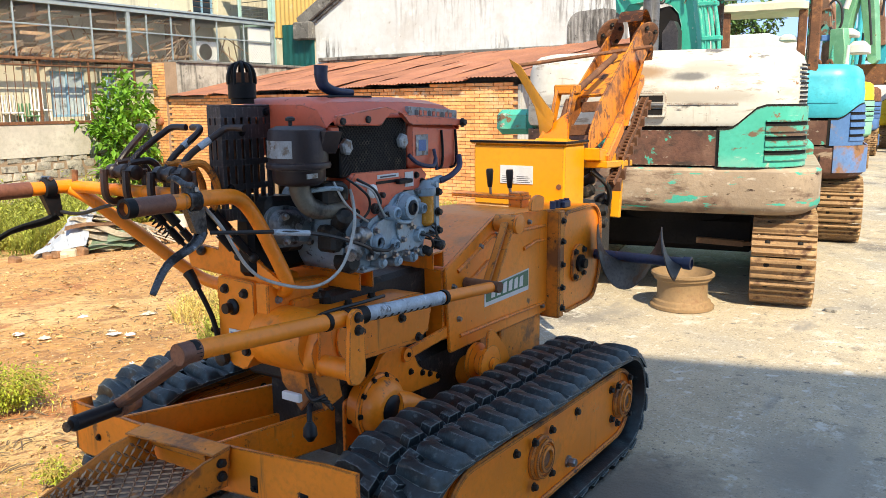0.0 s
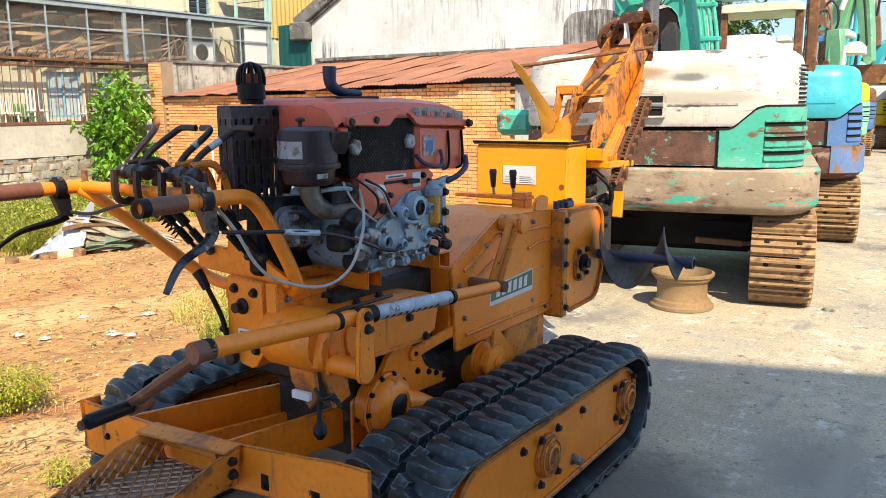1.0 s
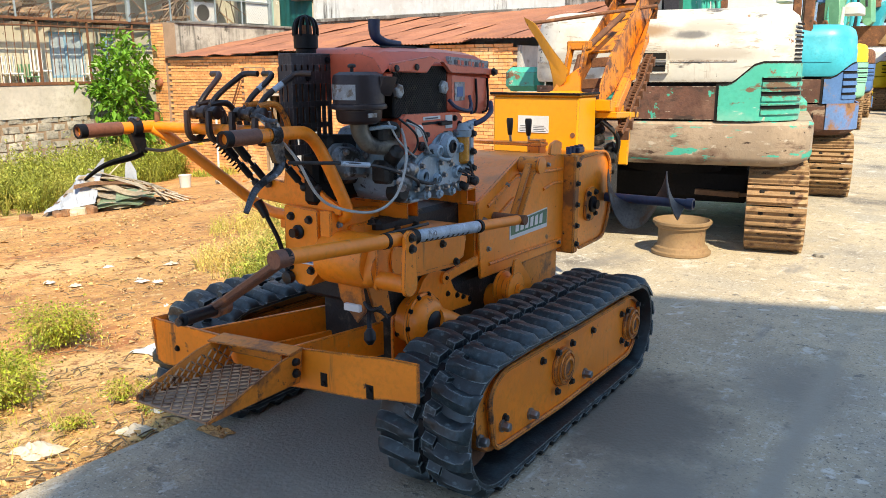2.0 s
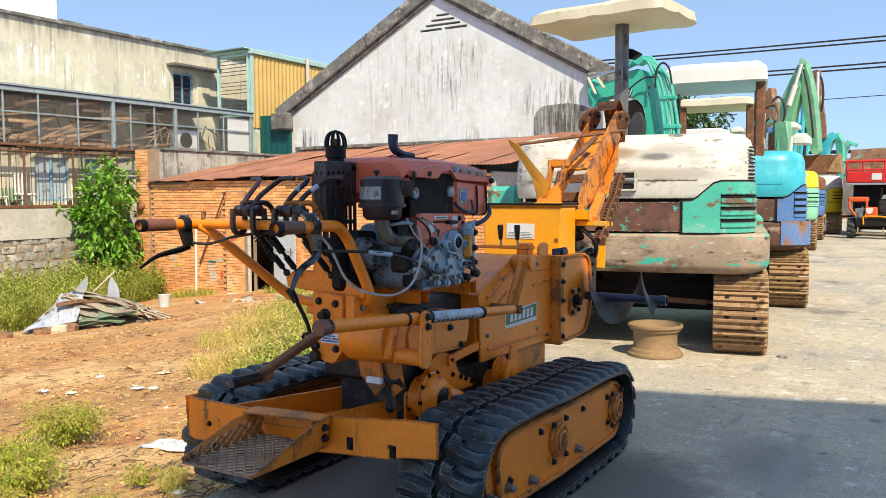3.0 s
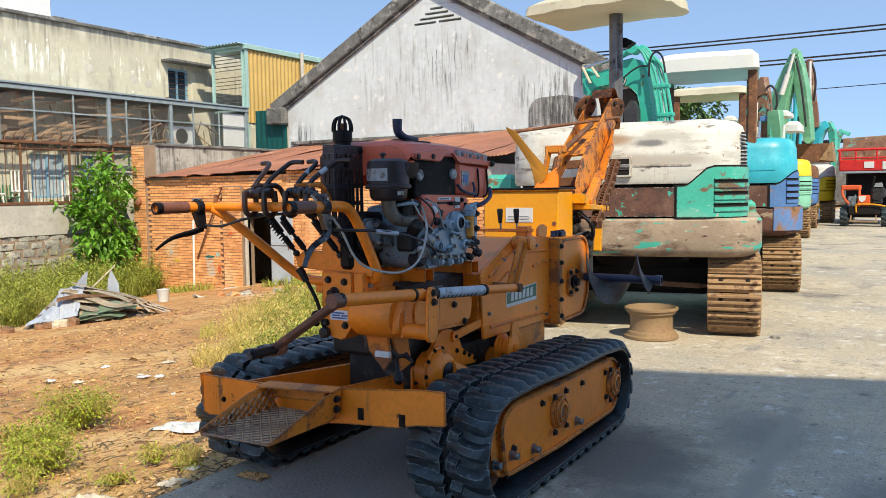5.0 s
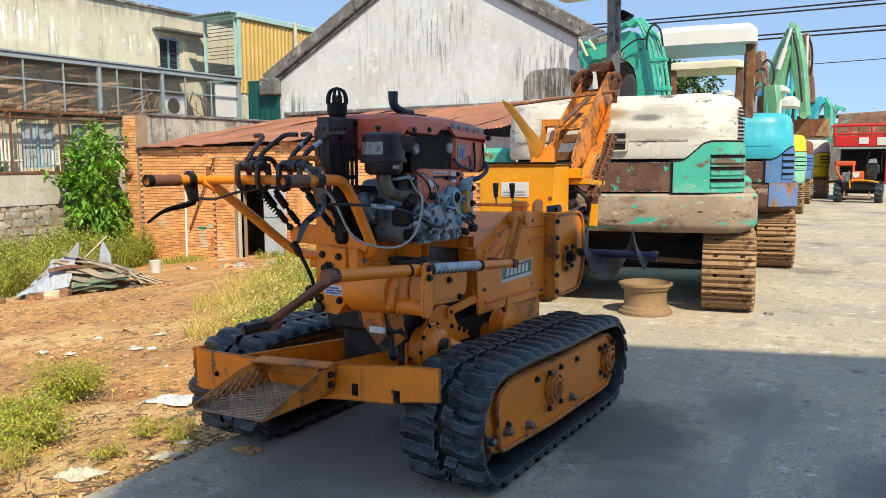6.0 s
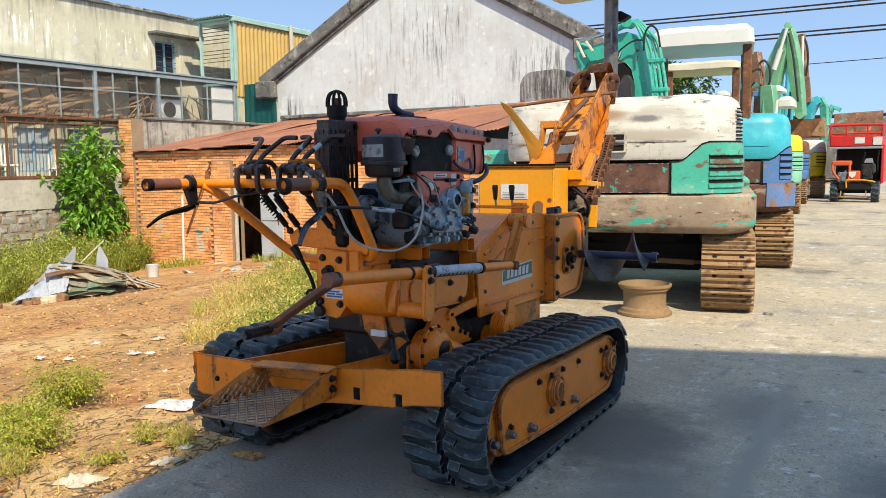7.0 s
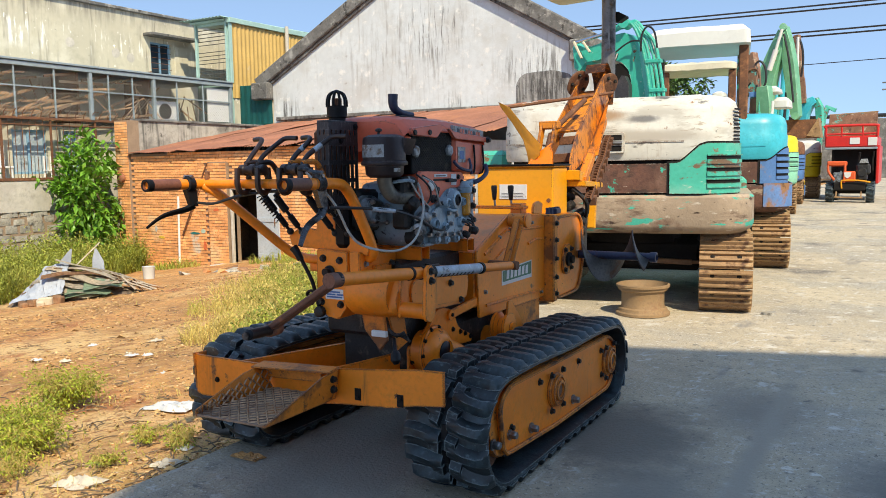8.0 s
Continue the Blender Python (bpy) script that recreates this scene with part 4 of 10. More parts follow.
def lug_mesh():
    """One half-width tread lug: an arched bar with sloped flanks, a foot beside the groove and a sloped outer end."""
    bm = B()
    w = 0.142
    row = []
    for k, (x, off, half, top) in enumerate(((0.0, 0.010, 0.027, 0.020), (0.022, 0.006, 0.024, 0.027), (0.06, -0.004, 0.021, 0.029), (0.105, -0.006, 0.022, 0.028), (0.130, 0.0, 0.025, 0.023), (w, 0.004, 0.023, 0.006))):
        row.append([bm.verts.new((x, off + y, z)) for y, z in ((-half - 0.008, -0.004), (-half, top * 0.55), (-half * 0.62, top), (half * 0.55, top), (half * 0.9, top * 0.6), (half + 0.010, -0.004))])
    for a, b in zip(row, row[1:]):
        bridge(bm, a, b)
    bm.faces.new(row[0])
    bm.faces.new(row[-1])
    hull(bm, [(x, y, z) for x, y0, y1 in ((-0.004, 0.010, 0.058), (0.034, 0.012, 0.050)) for y, z in ((y0, -0.004), (y1, -0.004), (y0, 0.023), (y1 - 0.012, 0.021))])
    return finish(bm, RUBBER, 50)


LUG = lug_mesh()
# thin black pad that paints the dark of a drive hole
bm = B()
box(bm, (-0.011, -0.024, -0.002), (0.011, 0.024, 0.0035), 0.002)
HOLE_SHADE_PAD = finish(bm, BLACK)


def track(x_out, x_in):
    side = 1 if x_out > x_in else -1
    tr = B()
    pts = loop_points()
    n = len(pts)
    lo, hi = min(x_out, x_in), max(x_out, x_in)
    nrm = []
    for i in range(n):
        d = Vector((pts[(i + 1) % n][0] - pts[i - 1][0], pts[(i + 1) % n][1] - pts[i - 1][1])).normalized()
        nrm.append(Vector((-d.y, d.x)))
    rows = []
    for i, (y, z) in enumerate(pts):
        k = nrm[i]
        rows.append([tr.verts.new((x, y + k.x * o, z + k.y * o)) for x, o in ((lo, -0.004), (lo + 0.012, 0.0), (hi - 0.012, 0.0), (hi, -0.004), (hi, -0.016), (hi - 0.05, -0.022), (lo + 0.05, -0.022), (lo, -0.016))])
    for i in range(n):
        bridge(tr, rows[i], rows[(i + 1) % n])
    belt = part("track_belt", tr, RUBBER, T, "black rubber crawler belt, dusty")
    # lugs, and black pads for the drive holes, at even steps round the belt
    lens = [0]
    for i in range(n):
        lens.append(lens[-1] + (Vector(pts[(i + 1) % n]) - Vector(pts[i])).length)
    total, count = lens[-1], 38
    mid = (lo + hi) / 2
    for half in (0, 1, 2):
        for c in range(count):
            s = (c + (0.0, 0.45, 0.7)[half]) * total / count % total
            i = max(j for j in range(n) if lens[j] <= s)
            t = (s - lens[i]) / (lens[i + 1] - lens[i])
            a, b = Vector(pts[i]), Vector(pts[(i + 1) % n])
            p, k = a.lerp(b, t), nrm[i].lerp(nrm[(i + 1) % n], t).normalized()
            sx = -1 if half == 1 else 1
            z = Vector((0, k.x, k.y))
            x = Vector((sx, 0, 0))
            y = z.cross(x)
            m = Matrix((x, y, z)).transposed().to_4x4()
            if half == 2:
                m.translation = (mid, p.x, p.y)
                piece("drive_hole", HOLE_SHADE_PAD, belt, m)
                continue
            m = m @ Matrix.Rotation(radians(-6 + 3 * math.sin(c * 2.3 + half)), 4, "Z") @ Matrix.Scale(0.92 + 0.14 * (0.5 + 0.5 * math.sin(c * 1.7 + half)), 4, (0, 0, 1))
            m.translation = (mid + sx * 0.014, p.x, p.y)
            piece("lug", LUG, belt, m)
    # wheels
    for (y, z, r) in WHEELS:
        bm = B()
        lathe(bm, (lo + 0.09, y, z), (1, 0, 0), [(0.05, 0), (r - 0.03, 0.005), (r - 0.03, 0.035), (r - 0.06, 0.05), (r - 0.06, 0.07), (r - 0.03, 0.085), (r - 0.03, 0.115), (0.05, 0.12)], 28)
        part("track_wheel", bm, RUSTY, T)
    for y in (1.52, 1.66, 1.80, 1.94, 2.08, 2.22):
        bm = B()
        lathe(bm, (lo + 0.10, y, 0.095), (1, 0, 0), [(0.03, 0), (0.062, 0.004), (0.062, 0.03), (0.035, 0.04), (0.035, 0.06), (0.062, 0.07), (0.062, 0.096), (0.03, 0.1)], 18)
        part("roller", bm, CASTDARK, T)
    # side plates: a pan with a turned-out rim and a rounded nose
    for k, x in enumerate((x_out - side * 0.035, x_in + side * 0.04)):
        th = side * 0.012 * (1 if k == 0 else -1)
        outline = rounded([(1.345, 0.108), (1.315, 0.29), (1.385, 0.338), (2.43, 0.312), (2.515, 0.255), (2.515, 0.15), (2.43, 0.075), (1.80, 0.082)], 0.045, 4)
        bm = slab(B(), yz(x - th, outline), (-th * 0.8, 0, 0), 0.002)
        pl = part("side_plate", bm, ORANGE, T)
        body = rounded([(1.31, 0.10), (1.262, 0.20), (1.285, 0.315), (1.375, 0.344), (2.44, 0.318), (2.525, 0.26), (2.525, 0.145), (2.435, 0.069), (1.80, 0.076)], 0.05, 4)
        bm = slab(B(), yz(x - th * 1.9, body), (-th * 5, 0, 0), 0.004)
        part("pan_wall", bm, ORANGE_RUSTY, pl)
        rim = [(x - th * 0.55, y, z) for y, z in outline]
        bm = B()
        tube(bm, rim + [rim[0]], 0.0085, 6)
        part("plate_rim", bm, ORANGE_RUSTY, pl)
        x = x - th
        for s in (side if k == 0 else -side,):
            ax = (s, 0, 0)
            for y, z, r in ((1.80, 0.222, 0.062), (2.425, 0.20, 0.062)):
                bm = B()
                lathe(bm, (x, y, z), ax, [(r * 1.08, 0), (r * 1.08, 0.010), (r * 1.0, 0.014)], 28)
                part("hub_mount", bm, ORANGE_RUSTY, pl)
                bm = B()
                lathe(bm, (x + s * 0.014, y, z), ax, [(r * 0.95, 0), (r * 0.95, 0.012), (r * 0.82, 0.014), (r * 0.80, 0.008), (r * 0.66, 0.008), (r * 0.64, 0.018), (r * 0.45, 0.02), (r * 0.43, 0.006), (0.003, 0.006)], 26)
                part("hub", bm, ORANGE_RUSTY, pl)
                bm = B()
                lathe(bm, (x + s * 0.018, y, z), ax, [(r * 0.36, 0), (r * 0.36, 0.008), (r * 0.2, 0.012)], 16)
                part("hub_cap", bm, RUSTY, pl)
                bolts(pl, ax, [(x + s * 0.013, y + a * 0.055, z + b * 0.068) for a in (-1, 1) for b in (-1, 1)], BOLT_BIG)
            bolts(pl, ax, [(x, 1.415, 0.185), (x, 1.66, 0.285), (x, 2.06, 0.275), (x, 2.34, 0.26), (x, 2.35, 0.15)], BOLT_BIG)
            bolts(pl, ax, [(x, 1.58, 0.135), (x, 2.0, 0.13), (x, 1.40, 0.165), (x, 1.27, 0.17)], BOLT_NUT)
    bm = B()
    box(bm, (lo + 0.08, 1.45, 0.14), (hi - 0.08, 2.3, 0.27), 0.01)
    part("track_frame", bm, RUSTY, T)


track(-0.812, -1.112)
track(-2.10, -1.80)

# cross plate in front of the tracks, with its upturned end
bm = B()
pts = [(-1.985, 0.255, 0.402), (-1.955, 0.245, 0.398), (-1.64, 0.262, 0.398), (-1.33, 0.300, 0.420), (-1.10, 0.318, 0.442), (-1.02, 0.335, 0.452), (-0.915, 0.346, 0.456)]
outline = [(x, 1.055, b) for x, b, t in pts] + [(x, 1.055, t) for x, b, t in reversed(pts)]
slab(bm, outline, (0, 0.010, 0), 0.002)
cross = part("cross_plate", bm, SCRAPED, T, "orange steel bumper plate with scraped edges")
bm = B()
slab(bm, [(-1.99, 1.055, 0.27), (-1.99, 1.12, 0.27), (-1.99, 1.11, 0.40), (-1.99, 1.045, 0.405)], (0.008, 0, 0), 0.002)
part("end_flange", bm, ORANGE_RUSTY, cross)
bolts(cross, (0, -1, 0), [(-1.875, 1.055, 0.315), (-1.24, 1.055, 0.335), (-1.075, 1.055, 0.352)], BOLT)
for x in (-1.24, -1.075):
    # black box on the uncut plate paints a shaded slot
    bm = B()
    box(bm, (x - 0.012, 1.052, 0.325), (x + 0.012, 1.056, 0.365), 0.001)
    part("slot", bm, BLACK, cross)

# chequer-plate footboard tray
TREADSTEEL = surf("bare_tread_steel", (0.27, 0.18, 0.125), 0.5, metal=0.15, tone=0.25, tscale=6, spots=[((0.55, 0.19, 0.03), 5, 0.53, 0.63), ((0.11, 0.05, 0.028), 11, 0.56, 0.68, 0.85)], bump=0.2)
CHEQUER = surf("worn_chequer_ribs", (0.46, 0.28, 0.16), 0.5, metal=0.15, tone=0.3, tscale=9, spots=[((0.13, 0.06, 0.03), 8, 0.5, 0.66)], bump=0.2)
tray = B()
FL, FR, BR_, BL_ = Vector((-1.615, 0.715, 0.312)), Vector((-1.335, 0.712, 0.318)), Vector((-1.33, 1.045, 0.322)), Vector((-1.60, 1.045, 0.318))
slab(tray, [FL, FR, BR_, BL_], (0, 0, 0.007), 0.001)
tray_o = part("footboard", tray, TREADSTEEL, T, "chequer-plate footboard tray, paint worn to bare steel")
bm = slab(B(), [FL, BL_, (-1.625, 1.045, 0.408), (-1.628, 0.94, 0.395), (-1.625, 0.72, 0.328)], (-0.007, 0, 0), 0.001)
part("side_wall", bm, ORANGE_RUSTY, tray_o)
bm = slab(B(), [FR, BR_, (-1.315, 1.045, 0.424), (-1.322, 0.97, 0.412), (-1.332, 0.715, 0.326)], (0.007, 0, 0), 0.001)
part("side_wall", bm, ORANGE_RUSTY, tray_o)
bm = B()
slab(bm, [(-1.63, 1.04, 0.36), (-1.315, 1.04, 0.372), (-1.315, 1.04, 0.424), (-1.63, 1.04, 0.408)], (0, 0.008, 0), 0.001)
slab(bm, [(-1.64, 0.985, 0.402), (-1.31, 0.995, 0.418), (-1.31, 1.05, 0.424), (-1.64, 1.05, 0.408)], (0, 0, 0.006), 0.001)
part("top_lip", bm, ORANGE_RUSTY, tray_o)
bm = slab(B(), [(-1.352, 1.0, 0.325), (-1.352, 1.045, 0.325), (-1.352, 1.045, 0.41), (-1.352, 1.0, 0.41)], (0.006, 0, 0))
part("gusset", bm, ORANGE_RUSTY, tray_o)
bolts(tray_o, (1, 0, 0), [(-1.315, 1.02, 0.36), (-1.315, 1.02, 0.395)], BOLT_BIG)
tread = B()
for side_k in (0, 1):
    nu, nv = (17, 14) if side_k == 0 else (17, 4)
    for i in range(nu):
        for j in range(nv):
            u, v = (i + 0.5) / nu, (j + 0.5) / nv
            if side_k == 0:
                c = FL.lerp(BL_, u).lerp(FR.lerp(BR_, u), v) + Vector((0, 0, 0.008))
                ex, ey, ez = Vector((1, 0, 0)), Vector((0, 1, 0)), Vector((0, 0, 1))
            else:
                h = 0.012 + 0.075 * u
                c = FL.lerp(BL_, u) + Vector((0.002, 0, 0.008 + h * v))
                ex, ey, ez = Vector((0, 1, 0)), Vector((0, 0, 1)), Vector((1, 0, 0))
            a = radians(45 if (i + j) % 2 else -45)
            d, e = ex * math.cos(a) + ey * math.sin(a), -ex * math.sin(a) + ey * math.cos(a)
            hull(tread, [c + d * s * 0.0135 for s in (-1, 1)] + [c + e * s * 0.0042 for s in (-1, 1)] + [c + ez * 0.0038 + d * s * 0.008 for s in (-1, 1)])
ob = part("chequer_pattern", tread, CHEQUER, tray_o)
tagged(ob, kind="stuff")

# chassis beams from the cross plate to the gearcase
for a, b in (((-1.44, 1.065, 0.33), (-1.335, 1.52, 0.33)), ((-1.80, 1.065, 0.33), (-1.62, 1.52, 0.33)), ((-1.73, 1.10, 0.25), (-1.55, 1.52, 0.26))):
    bm = B()
    beam(bm, a, b, 0.014, 0.115, 0.003)
    part("chassis_beam", bm, ORANGE, T)
# dark colour puts the shade under the engine into the case
bm = B()
slab(bm, yz(-1.30, [(1.46, 0.24), (1.78, 0.24), (1.78, 0.42), (1.60, 0.47), (1.46, 0.47)]), (-0.30, 0, 0), 0.006)
case = part("gearcase", bm, CASTDARK, T)
bm = slab(B(), yz(-1.298, rounded([(1.44, 0.25), (1.62, 0.25), (1.62, 0.40), (1.55, 0.42), (1.44, 0.42)], 0.02)), (0.012, 0, 0), 0.002)
part("case_plate", bm, ORANGE, case)
bolts(case, (1, 0, 0), [(-1.286, 1.46, 0.27), (-1.286, 1.52, 0.31), (-1.286, 1.46, 0.36), (-1.286, 1.55, 0.38), (-1.286, 1.58, 0.29)], BOLT_BIG)
# lower skid and back housing
# darkened to read as the shadowed gap between the tracks
bm = B()
box(bm, (-1.62, 1.78, 0.16), (-1.28, 2.5, 0.46), 0.02)
part("lower_housing", bm, CASTDARK, T)
bm = B()
rod(bm, (-1.28, 2.05, 0.34), (-1.16, 2.05, 0.34), 0.05)
part("axle_tube", bm, ORANGE, T)

# final drive with flange
hy, hz = 1.52, 0.392
bm = B()
lathe(bm, (-1.285, hy, hz), (1, 0, 0), [(0.075, 0), (0.075, 0.05), (0.098, 0.052), (0.098, 0.064), (0.088, 0.066), (0.084, 0.085), (0.064, 0.105), (0.05, 0.108)], 30)
drive = part("final_drive", bm, ORANGE, T, "orange cast final drive housing")
bm = B()
tube(bm, curve([(-1.20, hy + 0.02, hz), (-1.19, hy + 0.10, hz - 0.03), (-1.18, hy + 0.2, hz - 0.09)], 4), 0.05, 14, 0.04)
part("drive_arm", bm, ORANGE, drive)
bm = B()
lathe(bm, (-1.18, hy, hz), (1, 0, 0), [(0.043, 0), (0.043, 0.006), (0.03, 0.012), (0.004, 0.013)], 20)
part("plug", bm, PLASTIC, drive, "black plastic plug")
bolts(drive, (1, 0, 0), [(-1.222, hy + 0.09 * math.cos(a), hz + 0.09 * math.sin(a)) for a in np.linspace(0, 2 * math.pi, 11)[:-1]])
bm = slab(B(), yz(-1.262, rounded([(1.46, 0.46), (1.52, 0.475), (1.57, 0.54), (1.66, 0.535), (1.72, 0.50), (1.74, 0.44), (1.86, 0.39), (1.86, 0.36), (1.60, 0.38)], 0.03)), (0.016, 0, 0), 0.003)
part("wavy_bracket", bm, ORANGE, drive)
bolts(drive, (1, 0, 0), [(-1.246, 1.69, 0.505), (-1.246, 1.70, 0.44), (-1.246, 1.76, 0.42), (-1.246, 1.80, 0.405), (-1.246, 1.845, 0.385)])
bm = B()
beam(bm, (-1.245, 1.665, 0.50), (-1.225, 1.93, 0.535), 0.012, 0.036, 0.004)
rod(bm, (-1.255, 1.675, 0.502), (-1.235, 1.675, 0.502), 0.022)
part("link_bar", bm, ORANGE, T)
bolts(T, (1, 0, 0), [(-1.238, 1.678, 0.502)])

# yellow guide wheel behind the panel foot
bm = B()
lathe(bm, (-1.20, 1.985, 0.405), (1, 0, 0), [(0.055, 0), (0.062, 0.006), (0.062, 0.02), (0.04, 0.028), (0.04, 0.05), (0.062, 0.058), (0.062, 0.07), (0.022, 0.075), (0.022, 0.09)], 24)
part("guide_wheel", bm, ORANGE, T)
bm = slab(B(), yz(-1.13, rounded([(1.95, 0.38), (2.12, 0.37), (2.10, 0.42), (2.0, 0.52), (1.97, 0.52)], 0.02)), (-0.01, 0, 0), 0.002)
part("wheel_bracket", bm, ORANGE, T)
for y in (2.10, 2.18):
    bm = B()
    beam(bm, (-1.24, y, 0.30), (-1.24, y, 0.46), 0.04, 0.02, 0.003)
    part("strut", bm, ORANGE_RUSTY, T)
bm = B()
slab(bm, yz(-1.23, [(2.22, 0.28), (2.53, 0.28), (2.53, 0.45), (2.22, 0.45)]), (-0.35, 0, 0), 0.006)
part("skirt", bm, ORANGE_RUSTY, T)

# rounded gear cover under the deck and its tank
bm = slab(B(), yz(-1.40, rounded([(1.20, 0.575), (1.70, 0.55), (1.745, 0.60), (1.73, 0.685), (1.66, 0.70), (1.25, 0.71)], 0.06, 4)), (0.205, 0, 0), 0.012)
cover = part("belt_cover", bm, ORANGE, T)
bm = slab(B(), yz(-1.195, rounded([(1.31, 0.585), (1.69, 0.563), (1.725, 0.60), (1.715, 0.672), (1.66, 0.685), (1.31, 0.69)], 0.05, 4)), (0.008, 0, 0), 0.003)
part("cover_plate", bm, ORANGE, cover)
bolts(cover, (1, 0, 0), [(-1.187, 1.40, 0.65), (-1.187, 1.58, 0.645), (-1.187, 1.66, 0.57)], BOLT_BIG)
bm = B()
lathe(bm, (-1.40, 1.27, 0.645), (1, 0, 0), [(0.07, 0), (0.082, 0.02), (0.082, 0.16), (0.07, 0.18)], 26)
part("tank", bm, ORANGE, cover)
# dark colour stands in for deep shadow behind the belt cover
bm = B()
box(bm, (-1.64, 1.40, 0.45), (-1.30, 2.0, 0.74), 0.015)
part("main_housing", bm, CASTDARK, T)

# control column, its front plate and lever
bm = B()
slab(bm, xz(1.225, rounded([(-1.535, 0.60), (-1.50, 0.555), (-1.44, 0.545), (-1.40, 0.60), (-1.395, 0.79), (-1.535, 0.795)], 0.012)), (0, 0.17, 0), 0.004)
col = part("control_column", bm, ORANGE, T)
bolts(col, (0, -1, 0), [(-1.503, 1.225, 0.762), (-1.43, 1.225, 0.757), (-1.43, 1.225, 0.60), (-1.515, 1.225, 0.605)], BOLT_BIG)
bm = B()
lathe(bm, (-1.475, 1.225, 0.716), (0, -1, 0), [(0.022, 0), (0.022, 0.006), (0.014, 0.012), (0.014, 0.03)], 16)
part("knob", bm, PLASTIC, col)
bm = B()
box(bm, (-1.495, 1.221, 0.618), (-1.405, 1.2245, 0.654), 0.0005)
lab = part("plate_label", bm, LABEL, col, "scuffed maker's plate")
for a, b, z in ((-1.488, -1.43, 0.641), (-1.488, -1.45, 0.632), (-1.445, -1.412, 0.632), (-1.488, -1.42, 0.623)):
    bm = B()
    box(bm, (a, 1.2205, z), (b, 1.2212, z + 0.006), 0.0002)
    part("print_bar", bm, BLUEBAR, lab)
bm = slab(B(), yz(-1.39, [(1.225, 0.60), (1.40, 0.57), (1.46, 0.62), (1.46, 0.77), (1.225, 0.79)]), (0.045, 0, 0), 0.004)
part("column_side", bm, ORANGE, col)
bolts(col, (1, 0, 0), [(-1.345, 1.26, 0.745), (-1.345, 1.42, 0.735), (-1.345, 1.42, 0.65)], BOLT_S)
bm = B()
slab(bm, xz(1.30, [(-1.40, 0.57), (-1.30, 0.57), (-1.285, 0.47), (-1.32, 0.43), (-1.385, 0.50)]), (0, 0.012, 0), 0.003)
slab(bm, yz(-1.292, [(1.30, 0.58), (1.40, 0.58), (1.43, 0.44), (1.36, 0.42)]), (0.010, 0, 0), 0.002)
part("lower_bracket", bm, ORANGE_RUSTY, col)
bm = B()
tube(bm, curve([(-1.585, 1.20, 0.76), (-1.545, 1.21, 0.68), (-1.525, 1.215, 0.60), (-1.51, 1.22, 0.565)], 5), 0.007, 8)
part("shift_rod", bm, BLACK, col)
bm = B()
tube(bm, [(-1.612, 1.193, 0.80), (-1.60, 1.195, 0.785), (-1.585, 1.20, 0.755)], 0.016, 12, 0.012)
part("shift_grip", bm, PLASTIC, col)
bm = B()
lathe(bm, (-1.515, 1.222, 0.57), (0, -1, 0), [(0.02, 0), (0.02, 0.02), (0.012, 0.024)], 10)
part("pivot_nut", bm, CASTDARK, col)
bm = B()
tube(bm, curve([(-1.63, 1.30, 0.60), (-1.62, 1.27, 0.62), (-1.58, 1.25, 0.635), (-1.545, 1.24, 0.60)], 5), 0.006, 8)
part("side_lever", bm, BLACK, col)
bm = B()
tube(bm, [(-1.645, 1.32, 0.575), (-1.63, 1.30, 0.605)], 0.013, 10)
part("side_grip", bm, PLASTIC, col)
# valve lever and loose clutter under the support tube
bm = B()
tube(bm, curve([(-1.205, 1.22, 0.50), (-1.19, 1.20, 0.485), (-1.18, 1.19, 0.465)], 3), 0.007, 8)
lathe(bm, (-1.18, 1.19, 0.47), (0.1, -0.1, -1), [(0.008, 0), (0.017, 0.014), (0.018, 0.034), (0.008, 0.048)], 14)
part("valve_knob", bm, PLASTIC, T)
bm = B()
box(bm, (-1.285, 1.20, 0.505), (-1.225, 1.215, 0.526), 0.002)
part("warning_tag", bm, LABEL, T, "small white tag")
bm = B()
for k in range(5):
    tube(bm, curve([(-1.235 + 0.008 * k, 1.235, 0.528 - 0.006 * k), (-1.205, 1.23 + 0.006 * k, 0.508), (-1.18 + 0.006 * k, 1.25, 0.52 - 0.008 * k)], 4), 0.005, 6)
part("linkage", bm, CASTDARK, T)

# yoke plate and handlebars
bm = slab(B(), xz(1.245, [(-1.665, 0.80), (-1.325, 0.776), (-1.315, 0.80), (-1.39, 0.835), (-1.455, 0.90), (-1.515, 0.935), (-1.535, 0.93), (-1.545, 0.86), (-1.625, 0.868), (-1.675, 0.835)]), (0, 0.012, 0), 0.002)
part("yoke_plate", bm, ORANGE, T)
bm = B()
tube(bm, curve([(-1.318, 0.825, 1.033), (-1.326, 0.95, 1.032), (-1.336, 1.08, 1.031), (-1.345, 1.145, 1.020), (-1.343, 1.19, 0.975), (-1.33, 1.23, 0.89), (-1.318, 1.262, 0.81), (-1.325, 1.275, 0.772), (-1.375, 1.28, 0.752)], 6), 0.0185, 18)
bar_r = part("handlebar", bm, ORANGE, T, "orange tube handlebar with worn brown grip end")
bm = B()
tube(bm, curve([(-1.913, 0.82, 1.031), (-1.912, 0.95, 1.031), (-1.905, 1.06, 1.031)], 6), 0.0185, 18)
bar_l = part("handlebar", bm, ORANGE, T, "orange tube handlebar with worn brown grip end")
bm = B()
tube(bm, [(-1.93, 1.06, 1.03), (-1.34, 1.075, 1.03)], 0.0165, 16)
part("cross_bar", bm, ORANGE, T)
bm = B()
